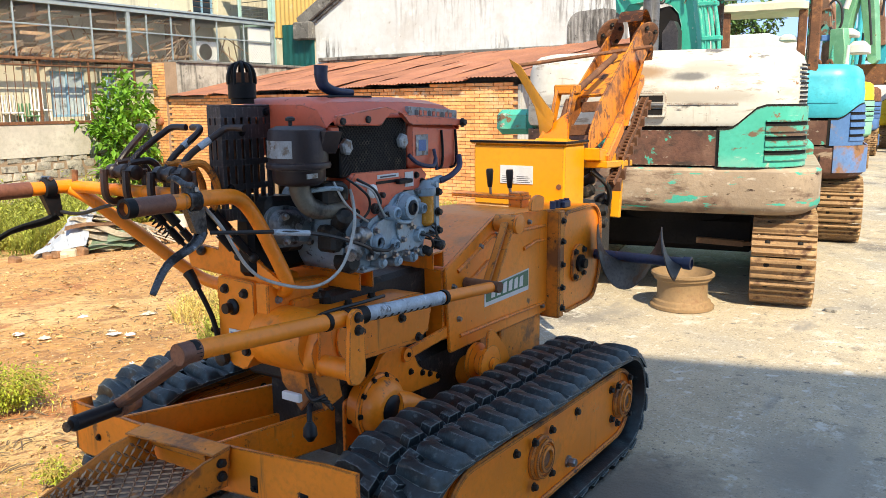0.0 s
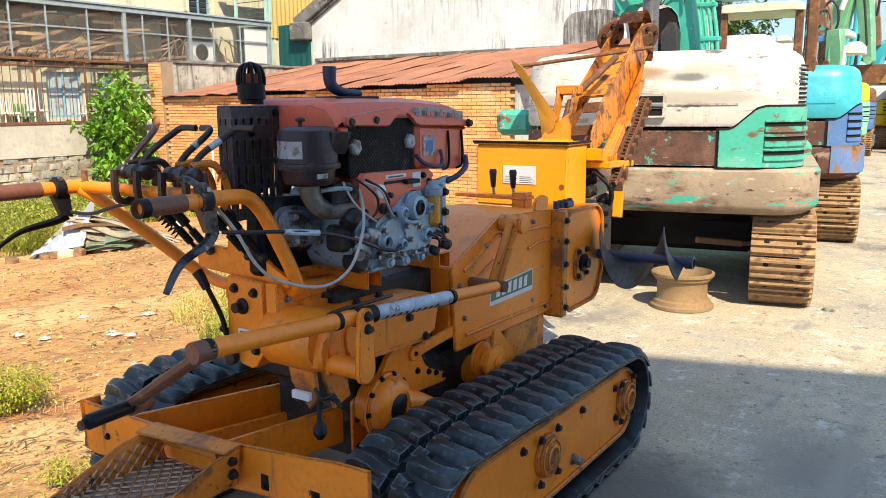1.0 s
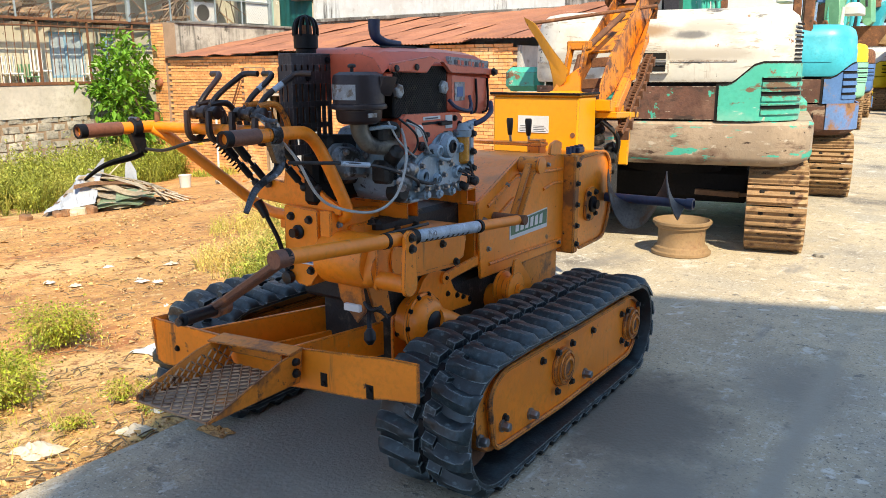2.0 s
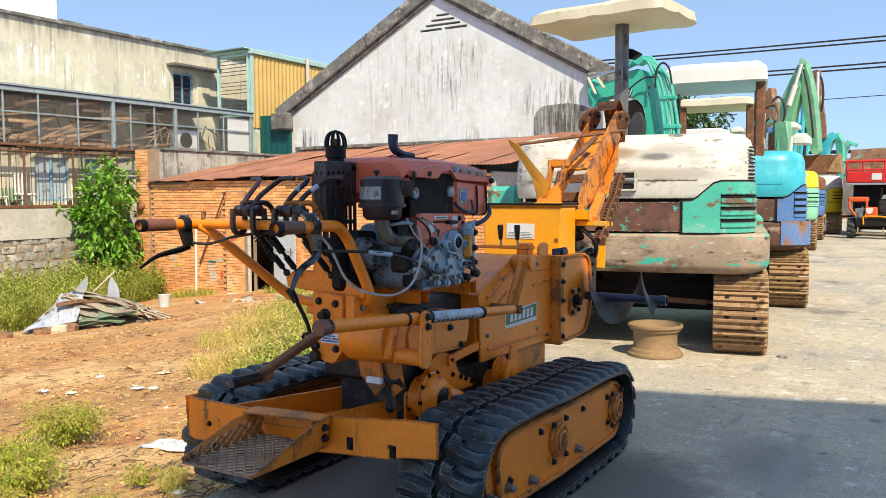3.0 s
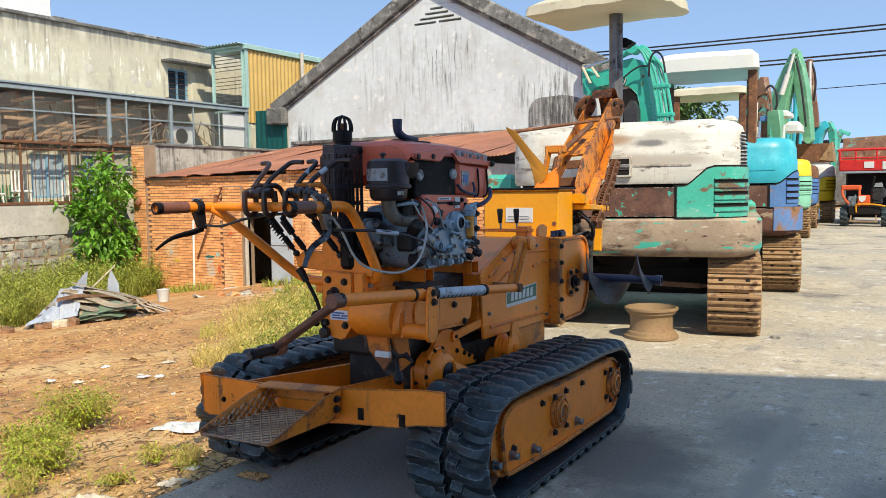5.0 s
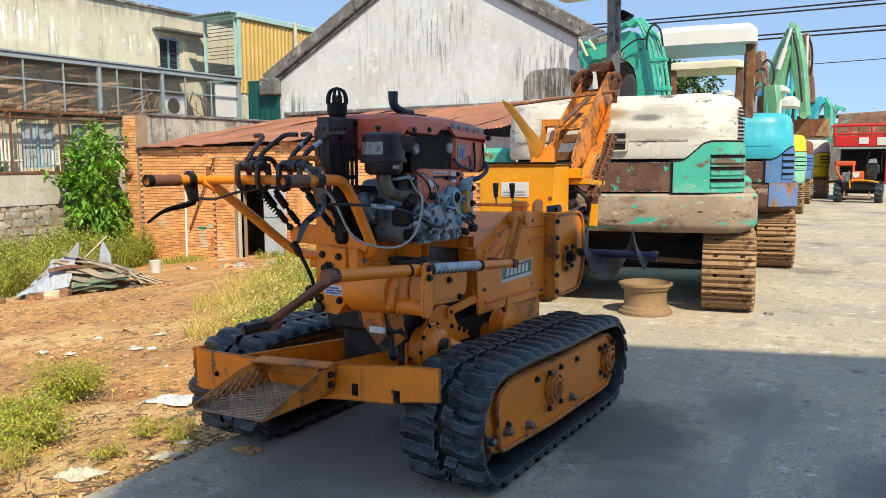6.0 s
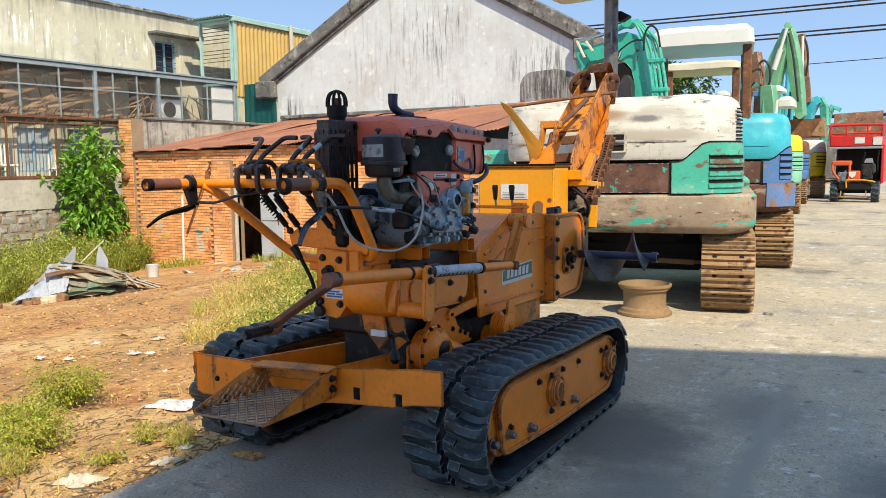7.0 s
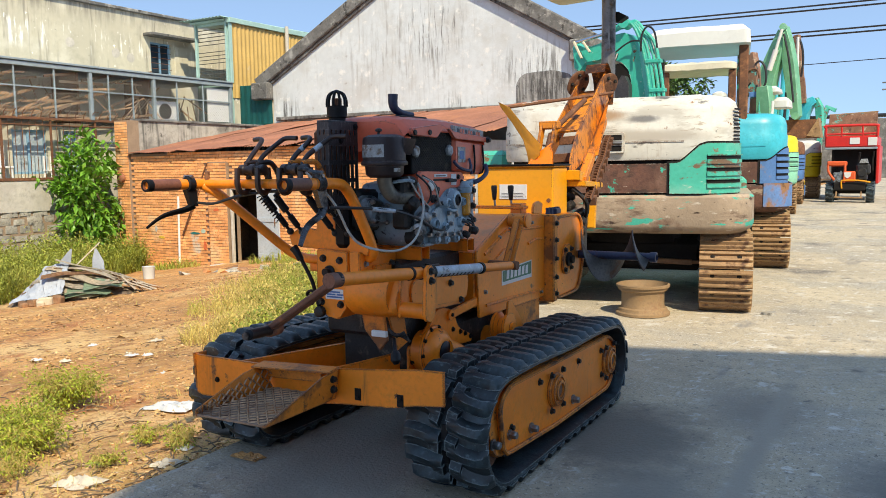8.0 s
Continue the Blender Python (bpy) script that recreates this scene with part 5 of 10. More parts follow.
tube(bm, curve([(-1.905, 1.05, 1.028), (-1.86, 1.09, 0.99), (-1.79, 1.18, 0.89), (-1.715, 1.27, 0.785), (-1.66, 1.30, 0.75), (-1.57, 1.30, 0.745)], 6), 0.0175, 16)
part("handle_strut", bm, ORANGE, T)
bm = B()
rod(bm, (-1.89, 1.06, 1.03), (-1.885, 1.06, 1.075), 0.008)
part("stub", bm, RUSTY, bar_l)
for bar, a, b in ((bar_r, (-1.3175, 0.815, 1.033), (-1.325, 0.935, 1.0325)), (bar_l, (-1.913, 0.81, 1.031), (-1.912, 0.945, 1.031))):
    a, b = Vector(a), Vector(b)
    bm = B()
    lathe(bm, a, b - a, [(0.013, 0.012), (0.0145, 0.0), (0.0205, 0.0), (0.0205, (b - a).length)], 20)
    part("grip", bm, BROWNBAR, bar, "bare brown oxidised grip tube")
    bm = B()
    lathe(bm, a - (b - a).normalized() * 0.001, b - a, [(0.0145, 0.012), (0.0145, 0.0), (0.0212, 0.0), (0.0212, 0.022)], 20)
    part("grip_rim", bm, BLACK, bar)


def clutch_lever(bar, c, tip, steel):
    """A hand lever under a handlebar: clamp, hanging block, curved blade."""
    c, tip = Vector(c), Vector(tip)
    bm = B()
    lathe(bm, c + Vector((0, -0.016, 0)), (0, 1, 0), [(0.022, 0), (0.026, 0.003), (0.026, 0.029), (0.022, 0.032)], 18)
    box(bm, c + Vector((-0.010, -0.010, 0.018)), c + Vector((0.010, 0.010, 0.030)), 0.003)
    lv = part("clamp", bm, LEVERSTEEL if steel else PLASTIC, bar)
    bm = B()
    hull(bm, [c + Vector(p) for p in ((-0.010, -0.022, -0.016), (0.010, -0.022, -0.016), (-0.010, 0.026, -0.016), (0.010, 0.026, -0.016), (-0.009, 0.0, -0.075), (0.009, 0.0, -0.075), (-0.009, 0.032, -0.080), (0.009, 0.032, -0.080))])
    part("lever_block", bm, LEVERSTEEL if steel else PLASTIC, lv)
    bm = B()
    a = c + Vector((0, 0.02, -0.075))
    pts = curve([a, a.lerp(tip, 0.25) + Vector((0, 0.015, 0.004)), a.lerp(tip, 0.6) + Vector((0, -0.012, 0.01)), tip], 6)
    tube(bm, pts, 0.0155 if steel else 0.020, 10, 0.007, flat=0.5)
    part("blade", bm, LEVERSTEEL if steel else BLACK, lv)
    bm = B()
    rod(bm, c + Vector((-0.020, 0.0, 0.026)), c + Vector((0.020, 0.0, 0.026)), 0.006, n=8)
    part("clamp_screw", bm, STEEL, lv)


clutch_lever(bar_r, (-1.328, 0.995, 1.032), (-1.285, 0.845, 0.850), True)
clutch_lever(bar_l, (-1.911, 0.995, 1.031), (-1.962, 0.846, 0.885), False)
# thumb throttle on the right bar
bm = B()
tube(bm, curve([(-1.41, 1.0, 1.078), (-1.375, 0.99, 1.080), (-1.34, 0.985, 1.070), (-1.30, 0.98, 1.068)], 4), 0.008, 8, flat=0.5)
lathe(bm, (-1.328, 0.99, 1.052), (0, 0, 1), [(0.017, 0), (0.017, 0.012), (0.008, 0.016)], 14)
part("throttle", bm, LEVERSTEEL, bar_r)

# gear levers in two pairs on the cross bar
bm_sets = (((-1.725, -1.612), ((-1.71, -1.72, -1.775), (-1.655, -1.635, -1.575))), ((-1.535, -1.425), ((-1.51, -1.50, -1.552), (-1.455, -1.425, -1.358))))
for k, ((xa, xb), levers) in enumerate(bm_sets):
    bm = B()
    lathe(bm, (xa, 1.062, 1.078), (1, 0, 0), [(0.013, 0), (0.019, 0.003), (0.019, 0.022), (0.014, 0.026), (0.014, 0.046), (0.021, 0.05), (0.021, 0.07), (0.014, 0.074), (0.014, xb - xa - 0.024), (0.019, xb - xa - 0.02), (0.019, xb - xa - 0.003), (0.013, xb - xa)], 18)
    piv = part("lever_pivot", bm, LEVERDARK, T, "dark rusted lever pivot tube")
    for x in (xa + 0.01, xb - 0.01):
        bm = B()
        tube(bm, curve([(x, 1.035, 1.085), (x, 1.035, 1.02), (x, 1.06, 1.0), (x, 1.09, 1.02), (x, 1.085, 1.085)], 5), 0.010, 8)
        part("hoop", bm, LEVERDARK, piv)
    for j, (x0, xe, xt) in enumerate(levers):
        bm = B()
        tube(bm, curve([(x0, 1.065, 1.085), (x0, 1.10, 1.125), (xe, 1.16, 1.172), (xe + (xt - xe) * 0.25, 1.18, 1.187), (xt, 1.188, 1.187)], 6), 0.0085, 10)
        lv = part("gear_lever", bm, LEVERDARK, piv, "black gear lever worn to brown")
        if k == 1:
            bm = B()
            tube(bm, [(x0 + (xe - x0) * 0.35, 1.12, 1.142), (x0 + (xe - x0) * 0.7, 1.145, 1.160)], 0.0092, 10)
            part("bare_metal", bm, TAPE, lv)
        bm = B()
        tube(bm, curve([(x0, 1.07, 1.10), (x0 + 0.01, 1.13, 1.10), (x0 + 0.015, 1.165, 1.04), (x0 + 0.01, 1.15, 0.985)], 6), 0.0095, 10)
        part("back_arm", bm, ORANGE_RUSTY if k else LEVERDARK, piv)
        a, b = Vector((x0 + 0.01, 1.14, 0.99)), Vector((x0 + (0.05 if k == 0 else 0.055), 1.235, 0.853))
        bm = B()
        rod(bm, a, b, 0.006, n=8)
        rod(bm, a.lerp(b, 0.08), a.lerp(b, 0.42), 0.0135, n=12)
        rod(bm, a.lerp(b, 0.55), a.lerp(b, 0.85), 0.011, n=12)
        part("pull_rod", bm, PLASTIC, piv)
        bm = B()
        bmesh.ops.create_uvsphere(bm, u_segments=12, v_segments=8, radius=0.013, matrix=Matrix.Translation(b))
        part("rod_end", bm, CASTDARK, piv)
# spring beside the left pair
bm = B()
a, b = Vector((-1.69, 1.11, 0.985)), Vector((-1.655, 1.17, 0.90))
helix = []
d = (b - a).normalized()
u = d.orthogonal().normalized()
v = d.cross(u)
for i in range(90):
    t = i / 89
    helix.append(a.lerp(b, t) + (u * math.cos(t * 2 * math.pi * 9) + v * math.sin(t * 2 * math.pi * 9)) * 0.009)
tube(bm, helix, 0.0022, 5)
part("spring", bm, BLACK, T)


def cable(pts, r, mat, label=""):
    bm = B()
    tube(bm, curve(pts, 8), r, 8)
    part("cable", bm, mat, T, label)


cable([(-1.315, 1.03, 0.955), (-1.27, 1.08, 0.952), (-1.23, 1.16, 0.946), (-1.20, 1.26, 0.93), (-1.185, 1.36, 0.90), (-1.19, 1.45, 0.865), (-1.22, 1.50, 0.83)], 0.005, CABLE)
cable([(-1.235, 1.15, 0.946), (-1.205, 1.24, 0.934)], 0.0075, TAPE, "pale cable sleeve")
cable([(-1.40, 1.02, 1.07), (-1.33, 1.07, 0.97), (-1.31, 1.13, 0.86), (-1.28, 1.18, 0.815), (-1.20, 1.24, 0.80), (-1.16, 1.30, 0.84), (-1.165, 1.36, 0.93), (-1.20, 1.40, 1.0), (-1.24, 1.42, 1.05)], 0.0042, GREYCABLE, "pale grey control cable")
cable([(-1.90, 1.02, 0.965), (-1.84, 1.04, 0.962), (-1.76, 1.07, 0.985), (-1.66, 1.10, 1.00), (-1.58, 1.12, 1.005)], 0.005, CABLE)
cable([(-1.33, 1.03, 0.96), (-1.36, 1.05, 1.02), (-1.40, 1.06, 1.06)], 0.004, CABLE)
cable([(-1.19, 1.40, 1.045), (-1.175, 1.45, 1.02), (-1.18, 1.49, 0.97), (-1.19, 1.52, 0.945), (-1.2, 1.55, 0.94)], 0.003, GREYCABLE)
cable([(-1.21, 1.43, 1.05), (-1.185, 1.47, 1.02), (-1.18, 1.49, 0.985), (-1.2, 1.485, 0.96)], 0.004, CABLE)
cable([(-1.30, 1.30, 0.62), (-1.26, 1.25, 0.66), (-1.22, 1.28, 0.715), (-1.19, 1.42, 0.725), (-1.2, 1.52, 0.72)], 0.005, CABLE)

# support strut with crank arm and grip
A, E_ = Vector((-1.129, 0.803, 0.762)), Vector((-1.1094, 1.964, 0.6704))
at = lambda t: A.lerp(E_, t)
bm = B()
tube(bm, [at(0), at(0.25), at(0.40)], 0.0205, 18)
strut = part("support_tube", bm, ORANGE, T, "long orange support tube")
bm = B()
tube(bm, [at(0.74), at(0.9), at(0.985)], 0.0175, 18)
part("inner_tube", bm, ORANGE, strut)
bm = B()
rod(bm, at(0.395), at(0.46), 0.0235)
part("sleeve", bm, BLACK, strut)
bm = B()
rod(bm, at(0.455), at(0.75), 0.0195)
part("foil", bm, TAPE, strut, "torn pale reflective wrap")
for k in range(9):
    bm = B()
    rod(bm, at(0.49 + 0.024 * k) - Vector((0, 0, 0.002)), at(0.498 + 0.024 * k) - Vector((0, 0, 0.002)), 0.0188)
    part("wrap_turn", bm, CASTDARK, strut)
for t in (0.005, 0.335, 0.755):
    bm = B()
    rod(bm, at(t), at(t + 0.012), 0.0225)
    part("band", bm, BLACK, strut)
bm = B()
L0 = Vector((-1.388, 0.815, 0.588))
beam(bm, A + Vector((0.004, 0.02, 0.0)), L0 + Vector((-0.004, 0.0, 0.004)), 0.020, 0.046, 0.006, up=(0, 1, 0))
rod(bm, A + Vector((0.0, -0.024, 0.0)), at(0.02), 0.0225, n=18)
rod(bm, L0 + Vector((-0.010, 0.045, 0)), L0 + Vector((0.004, -0.012, 0.002)), 0.021, n=16)
part("crank_arm", bm, BROWNBAR, strut, "dark brown bare crank arm")
bm = B()
lathe(bm, L0 + Vector((-0.006, 0.03, 0)), Vector((0.036, -0.15, 0.013)), [(0.012, 0), (0.0165, 0.006), (0.0165, 0.165), (0.010, 0.172)], 16)
part("crank_grip", bm, PLASTIC, strut, "black rubber grip")
bm = B()
lathe(bm, L0 + Vector((0.036, -0.145, 0.013)), Vector((0.036, -0.15, 0.013)), [(0.011, 0), (0.011, 0.003)], 12)
part("grip_end", bm, LEVERSTEEL, strut)
bm = B()
rod(bm, (-1.215, 1.964, 0.6704), (-1.085, 1.964, 0.6704), 0.018)
part("pin", bm, RUSTY, strut)
# hanging link between support tube and cross tube
bm = slab(B(), yz(-1.098, rounded([(1.232, 0.562), (1.298, 0.562), (1.292, 0.752), (1.245, 0.752)], 0.028, 4)), (0.014, 0, 0), 0.003)
lk = part("hanger_link", bm, ORANGE, T)
bolts(lk, (1, 0, 0), [(-1.084, 1.270, 0.732), (-1.084, 1.270, 0.70)], BOLT_BIG)
bm = slab(B(), yz(-1.20, rounded([(1.235, 0.565), (1.295, 0.565), (1.292, 0.71), (1.25, 0.71)], 0.02, 3)), (0.012, 0, 0), 0.002)
part("hanger_back", bm, ORANGE, lk)
bm = B()
rod(bm, (-1.40, 1.255, 0.60), (-1.096, 1.265, 0.594), 0.027, n=20)
part("cross_tube", bm, ORANGE, T)

# engine deck rails
for y, x in ((1.50, -1.243), (1.84, -1.235)):
    bm = B()
    box(bm, (-1.66, y - 0.03, 0.784), (x, y + 0.03, 0.790), 0.001)
    for e in (y - 0.03, y + 0.025):
        box(bm, (-1.66, e, 0.738), (x, e + 0.005, 0.784), 0.001)
    part("deck_rail", bm, ORANGE, T, "open-ended orange steel channel")
bm = B()
box(bm, (-1.63, 1.30, 0.70), (-1.33, 1.95, 0.735), 0.004)
part("deck", bm, ORANGE, T)
bolts(T, (0, 0, 1), [(-1.26, 1.44, 0.705), (-1.26, 1.54, 0.705), (-1.30, 1.36, 0.735)], BOLT_BIG)

# ---- diesel engine of the trencher ----
bm = B()
slab(bm, yz(-1.46, rounded([(1.42, 0.80), (1.72, 0.79), (1.745, 0.86), (1.74, 1.0), (1.60, 1.04), (1.39, 1.02), (1.39, 0.86)], 0.03)), (0.225, 0, 0), 0.012)
engine = part("engine", bm, CAST, T, "single-cylinder diesel engine, grey-blue castings grimed with oil")
bm = slab(B(), yz(-1.236, rounded([(1.462, 0.826), (1.715, 0.810), (1.745, 0.85), (1.738, 0.965), (1.70, 1.0), (1.60, 0.996), (1.545, 0.952), (1.485, 0.936), (1.455, 0.90)], 0.026, 4)), (0.022, 0, 0), 0.005)
case = part("gear_case", bm, CAST, engine)
bm = slab(B(), yz(-1.214, rounded([(1.475, 0.842), (1.70, 0.826), (1.725, 0.855), (1.72, 0.955), (1.69, 0.985), (1.605, 0.98), (1.552, 0.938), (1.49, 0.922), (1.47, 0.89)], 0.024, 4)), (0.010, 0, 0), 0.004)
part("case_cover", bm, CAST, engine)
for y, z, r, h in ((1.632, 0.955, 0.036, 0.026), (1.553, 0.948, 0.019, 0.034), (1.505, 0.872, 0.024, 0.010), (1.69, 0.868, 0.021, 0.016), (1.575, 0.856, 0.016, 0.014), (1.70, 0.945, 0.016, 0.02)):
    bm = B()
    lathe(bm, (-1.206, y, z), (1, 0, 0), [(r * 1.18, 0), (r * 1.05, 0.005), (r, h * 0.7), (r * 0.92, h), (r * 0.62, h + 0.003), (r * 0.5, h - 0.008)], 22)
    part("case_boss", bm, CAST, engine)
bm = slab(B(), yz(-1.204, rounded([(1.578, 0.915), (1.648, 0.918), (1.640, 0.885), (1.606, 0.852), (1.590, 0.872)], 0.012, 3)), (0.007, 0, 0), 0.002)
part("cover_plate", bm, CAST, engine)
bm = B()
lathe(bm, (-1.182, 1.632, 0.955), (1, 0, 0), [(0.021, -0.006), (0.021, 0.006), (0.014, 0.010), (0.012, 0.004), (0.003, 0.004)], 16)
part("oil_cap", bm, PLASTIC, engine)
bolts(engine, (1, 0, 0), [(-1.214, y, z) for y, z in ((1.475, 0.835), (1.715, 0.825), (1.737, 0.90), (1.70, 0.993), (1.468, 0.90), (1.53, 0.943))] + [(-1.204, y, z) for y, z in ((1.52, 0.832), (1.575, 0.828), (1.63, 0.825), (1.675, 0.825), (1.495, 0.905), (1.66, 0.895))] + [(-1.197, 1.588, 0.906), (-1.197, 1.638, 0.908), (-1.197, 1.607, 0.866)], BOLT_S)
for y, z in ((1.525, 0.812), (1.595, 0.806), (1.67, 0.806), (1.72, 0.815)):
    bm = B()
    lathe(bm, (-1.24, y, z), (1, 0, 0), [(0.017, 0), (0.017, 0.034), (0.013, 0.038), (0.010, 0.038), (0.010, 0.044), (0.0, 0.046)], 16)
    part("case_boss", bm, CAST, engine)
# fuel pipes curling round the cover
for pts, r, mt in (([(-1.205, 1.56, 0.95), (-1.19, 1.575, 0.925), (-1.186, 1.62, 0.915), (-1.195, 1.665, 0.93), (-1.205, 1.69, 0.96)], 0.0055, CAST), ([(-1.21, 1.43, 0.885), (-1.19, 1.47, 0.86), (-1.188, 1.53, 0.848), (-1.2, 1.57, 0.86)], 0.005, CASTDARK), ([(-1.20, 1.69, 0.87), (-1.18, 1.715, 0.86), (-1.185, 1.74, 0.83), (-1.205, 1.735, 0.81)], 0.004, CABLE)):
    bm = B()
    tube(bm, curve(pts, 5), r, 8)
    part("fuel_pipe", bm, mt, engine)
# injection nozzle pointing out of the block
bm = B()
lathe(bm, (-1.215, 1.465, 0.90), (0.18, -1, 0), [(0.020, 0), (0.020, 0.018), (0.024, 0.02), (0.024, 0.034), (0.013, 0.038), (0.013, 0.06), (0.008, 0.064), (0.008, 0.095)], 12)
lathe(bm, (-1.23, 1.44, 0.862), (0.4, -0.8, -0.2), [(0.026, 0), (0.026, 0.03), (0.014, 0.036), (0.014, 0.055)], 12)
part("injection_pump", bm, STEEL, engine)
bm = B()
lathe(bm, (-1.25, 1.40, 0.93), (0.6, -0.3, 0.5), [(0.024, 0), (0.024, 0.05), (0.012, 0.06)], 12)
lathe(bm, (-1.26, 1.42, 0.83), (1, -0.2, 0), [(0.03, 0), (0.03, 0.04), (0.018, 0.05)], 14)
box(bm, (-1.30, 1.36, 0.86), (-1.235, 1.42, 0.93), 0.01)
part("pump_body", bm, CASTDARK, engine)
# cylinder head, silver rocker cover
bm = slab(B(), yz(-1.50, rounded([(1.26, 0.86), (1.42, 0.85), (1.42, 1.0), (1.27, 1.01)], 0.03)), (0.125, 0, 0), 0.012)
part("cylinder_head", bm, CASTDARK, engine)
bm = loft(B(), [([(y, z) for y, z in rounded([(1.25 + e, 0.88 + e), (1.385 - e, 0.865 + e), (1.39 - e, 0.955 - e), (1.345 - e, 0.982 - e), (1.275 + e, 0.984 - e), (1.25 + e, 0.965 - e)], 0.028, 4)], h) for e, h in ((0.004, 0.0), (0.0, 0.006), (0.0, 0.016), (0.008, 0.018), (0.010, 0.045), (0.020, 0.058))])
bm.transform(Matrix(((0, 0, 1, -1.378), (1, 0, 0, 0), (0, 1, 0, 0), (0, 0, 0, 1))))
part("rocker_cover", bm, CASTOLD, engine, "dull silver rocker cover")
bolts(engine, (1, 0, 0), [(-1.322, 1.275, 0.962), (-1.322, 1.365, 0.945), (-1.322, 1.36, 0.885), (-1.322, 1.275, 0.897), (-1.322, 1.32, 0.93)], BOLT_S)
bm = B()
box(bm, (-1.46, 1.23, 0.80), (-1.40, 1.46, 0.96), 0.02)
part("crankcase_back", bm, BLACK, engine)
# feet
bm = slab(B(), [(x, 1.462, z) for x, z in ((-1.48, 0.80), (-1.46, 0.845), (-1.32, 0.858), (-1.297, 0.854), (-1.285, 0.825), (-1.268, 0.815), (-1.228, 0.811), (-1.225, 0.80))], (0, 0.012, 0), 0.003)
slab(bm, [(-1.30, 1.474, 0.80), (-1.30, 1.474, 0.854), (-1.27, 1.53, 0.88), (-1.27, 1.53, 0.80)], (-0.012, 0, 0), 0.002)
box(bm, (-1.48, 1.462, 0.7905), (-1.224, 1.535, 0.802), 0.003)
part("engine_foot", bm, CAST, engine)
bolts(engine, (0, 0, 1), [(-1.255, 1.50, 0.803)], BOLT_BIG)

# red hood: long rounded cover with a lower skirt
bm = B()
prof = [(-1.575, 1.10), (-1.575, 1.215), (-1.56, 1.245), (-1.50, 1.262), (-1.30, 1.262), (-1.245, 1.248), (-1.212, 1.205)]
rows = []
for y, s, dz in ((1.335, 0.94, -0.02), (1.345, 0.97, -0.008), (1.37, 0.99, 0.0), (1.43, 1.0, 0.0), (1.46, 1.0, 0.002), (1.70, 1.0, 0.0), (1.88, 1.0, -0.010), (1.925, 0.985, -0.022), (1.94, 0.95, -0.04)):
    rows.append([bm.verts.new((-1.39 + (x + 1.39) * s, y, (z - 1.1) * 1.0 + 1.1 + (dz if z > 1.15 else 0))) for x, z in prof])
for a, b in zip(rows, rows[1:]):
    for i in range(len(prof) - 1):
        bm.faces.new((a[i], a[i + 1], b[i + 1], b[i]))
bm.faces.new(rows[0])
bm.faces.new(rows[-1])
hood = part("hood", bm, RED, engine, "faded red sheet-metal engine hood")
bm = B()
slab(bm, yz(-1.215, rounded([(1.35, 1.19), (1.53, 1.185), (1.56, 1.215), (1.62, 1.222), (1.66, 1.185), (1.94, 1.175), (1.94, 1.195), (1.66, 1.21), (1.55, 1.235), (1.35, 1.215)], 0.008, 2)), (0.014, 0, 0), 0.003)
part("hood_lip", bm, RED, engine)
bm = B()
slab(bm, yz(-1.228, [(1.67, 1.208), (1.92, 1.192), (1.92, 1.222), (1.67, 1.236)]), (0.012, 0, 0.0), 0.001)
lab = part("hood_label", bm, SILVER, engine, "scuffed silver brand strip")
for k in range(9):
    y = 1.70 + 0.022 * k
    zt = 1.2335 - (y - 1.67) * 0.056
    bm = slab(B(), yz(-1.2158, [(y, zt - 0.020), (y + 0.014, zt - 0.021), (y + 0.014, zt - 0.007), (y, zt - 0.006)]), (0.001, 0, 0))
    part("logo_block", bm, RED if k % 3 else INK, engine)
bm = B()
box(bm, (-1.26, 1.345, 1.13), (-1.222, 1.385, 1.19), 0.006)
part("hood_corner", bm, RED, engine)
bolts(engine, (1, 0, 0), [(-1.208, 1.37, 1.200), (-1.208, 1.47, 1.203), (-1.2, 1.925, 1.185)], BOLT_BIG)
# radiator mesh
bm = B()
box(bm, (-1.30, 1.385, 1.055), (-1.225, 1.67, 1.215), 0.004)
part("radiator", bm, BLACK, engine)
bm = B()
for i in range(34):
    y = 1.30 + i * 0.0125
    for s in (-1, 1):
        y0, y1 = (y, y + 0.16) if s > 0 else (y + 0.16, y)
        z0, z1 = 1.057, 1.213
        pa, pb = [y0, z0], [y1, z1]
        if max(y0, y1) < 1.39 or min(y0, y1) > 1.665:
            continue
        for p, q in ((pa, pb), (pb, pa)):
            for lim, sd in ((1.39, -1), (1.665, 1)):
                if (p[0] - lim) * sd > 0:
                    t = (lim - p[0]) / (q[0] - p[0])
                    p[0], p[1] = lim, p[1] + t * (q[1] - p[1])
        beam(bm, (-1.223, *pa), (-1.223, *pb), 0.002, 0.002, 0.0004)
ob = part("mesh_screen", bm, CASTDARK, engine)
tagged(ob, kind="stuff")
for y, z in ((1.40, 1.135), (1.64, 1.14)):
    bm = B()
    lathe(bm, (-1.222, y, z), (1, 0, 0), [(0.022, 0), (0.022, 0.01), (0.016, 0.014)], 6)
    part("mesh_clip", bm, SILVER, engine)
# fuel tank end of the hood
bm = slab(B(), yz(-1.50, rounded([(1.675, 1.06), (1.90, 1.045), (1.925, 1.07), (1.93, 1.175), (1.675, 1.19)], 0.02)), (0.285, 0, 0), 0.012)
part("fuel_tank", bm, RED, engine, "faded red fuel tank")
bm = B()
box(bm, (-1.2145, 1.70, 1.095), (-1.2125, 1.76, 1.155), 0.0005)
lab = part("tank_label", bm, SILVER, engine)
bm = B()
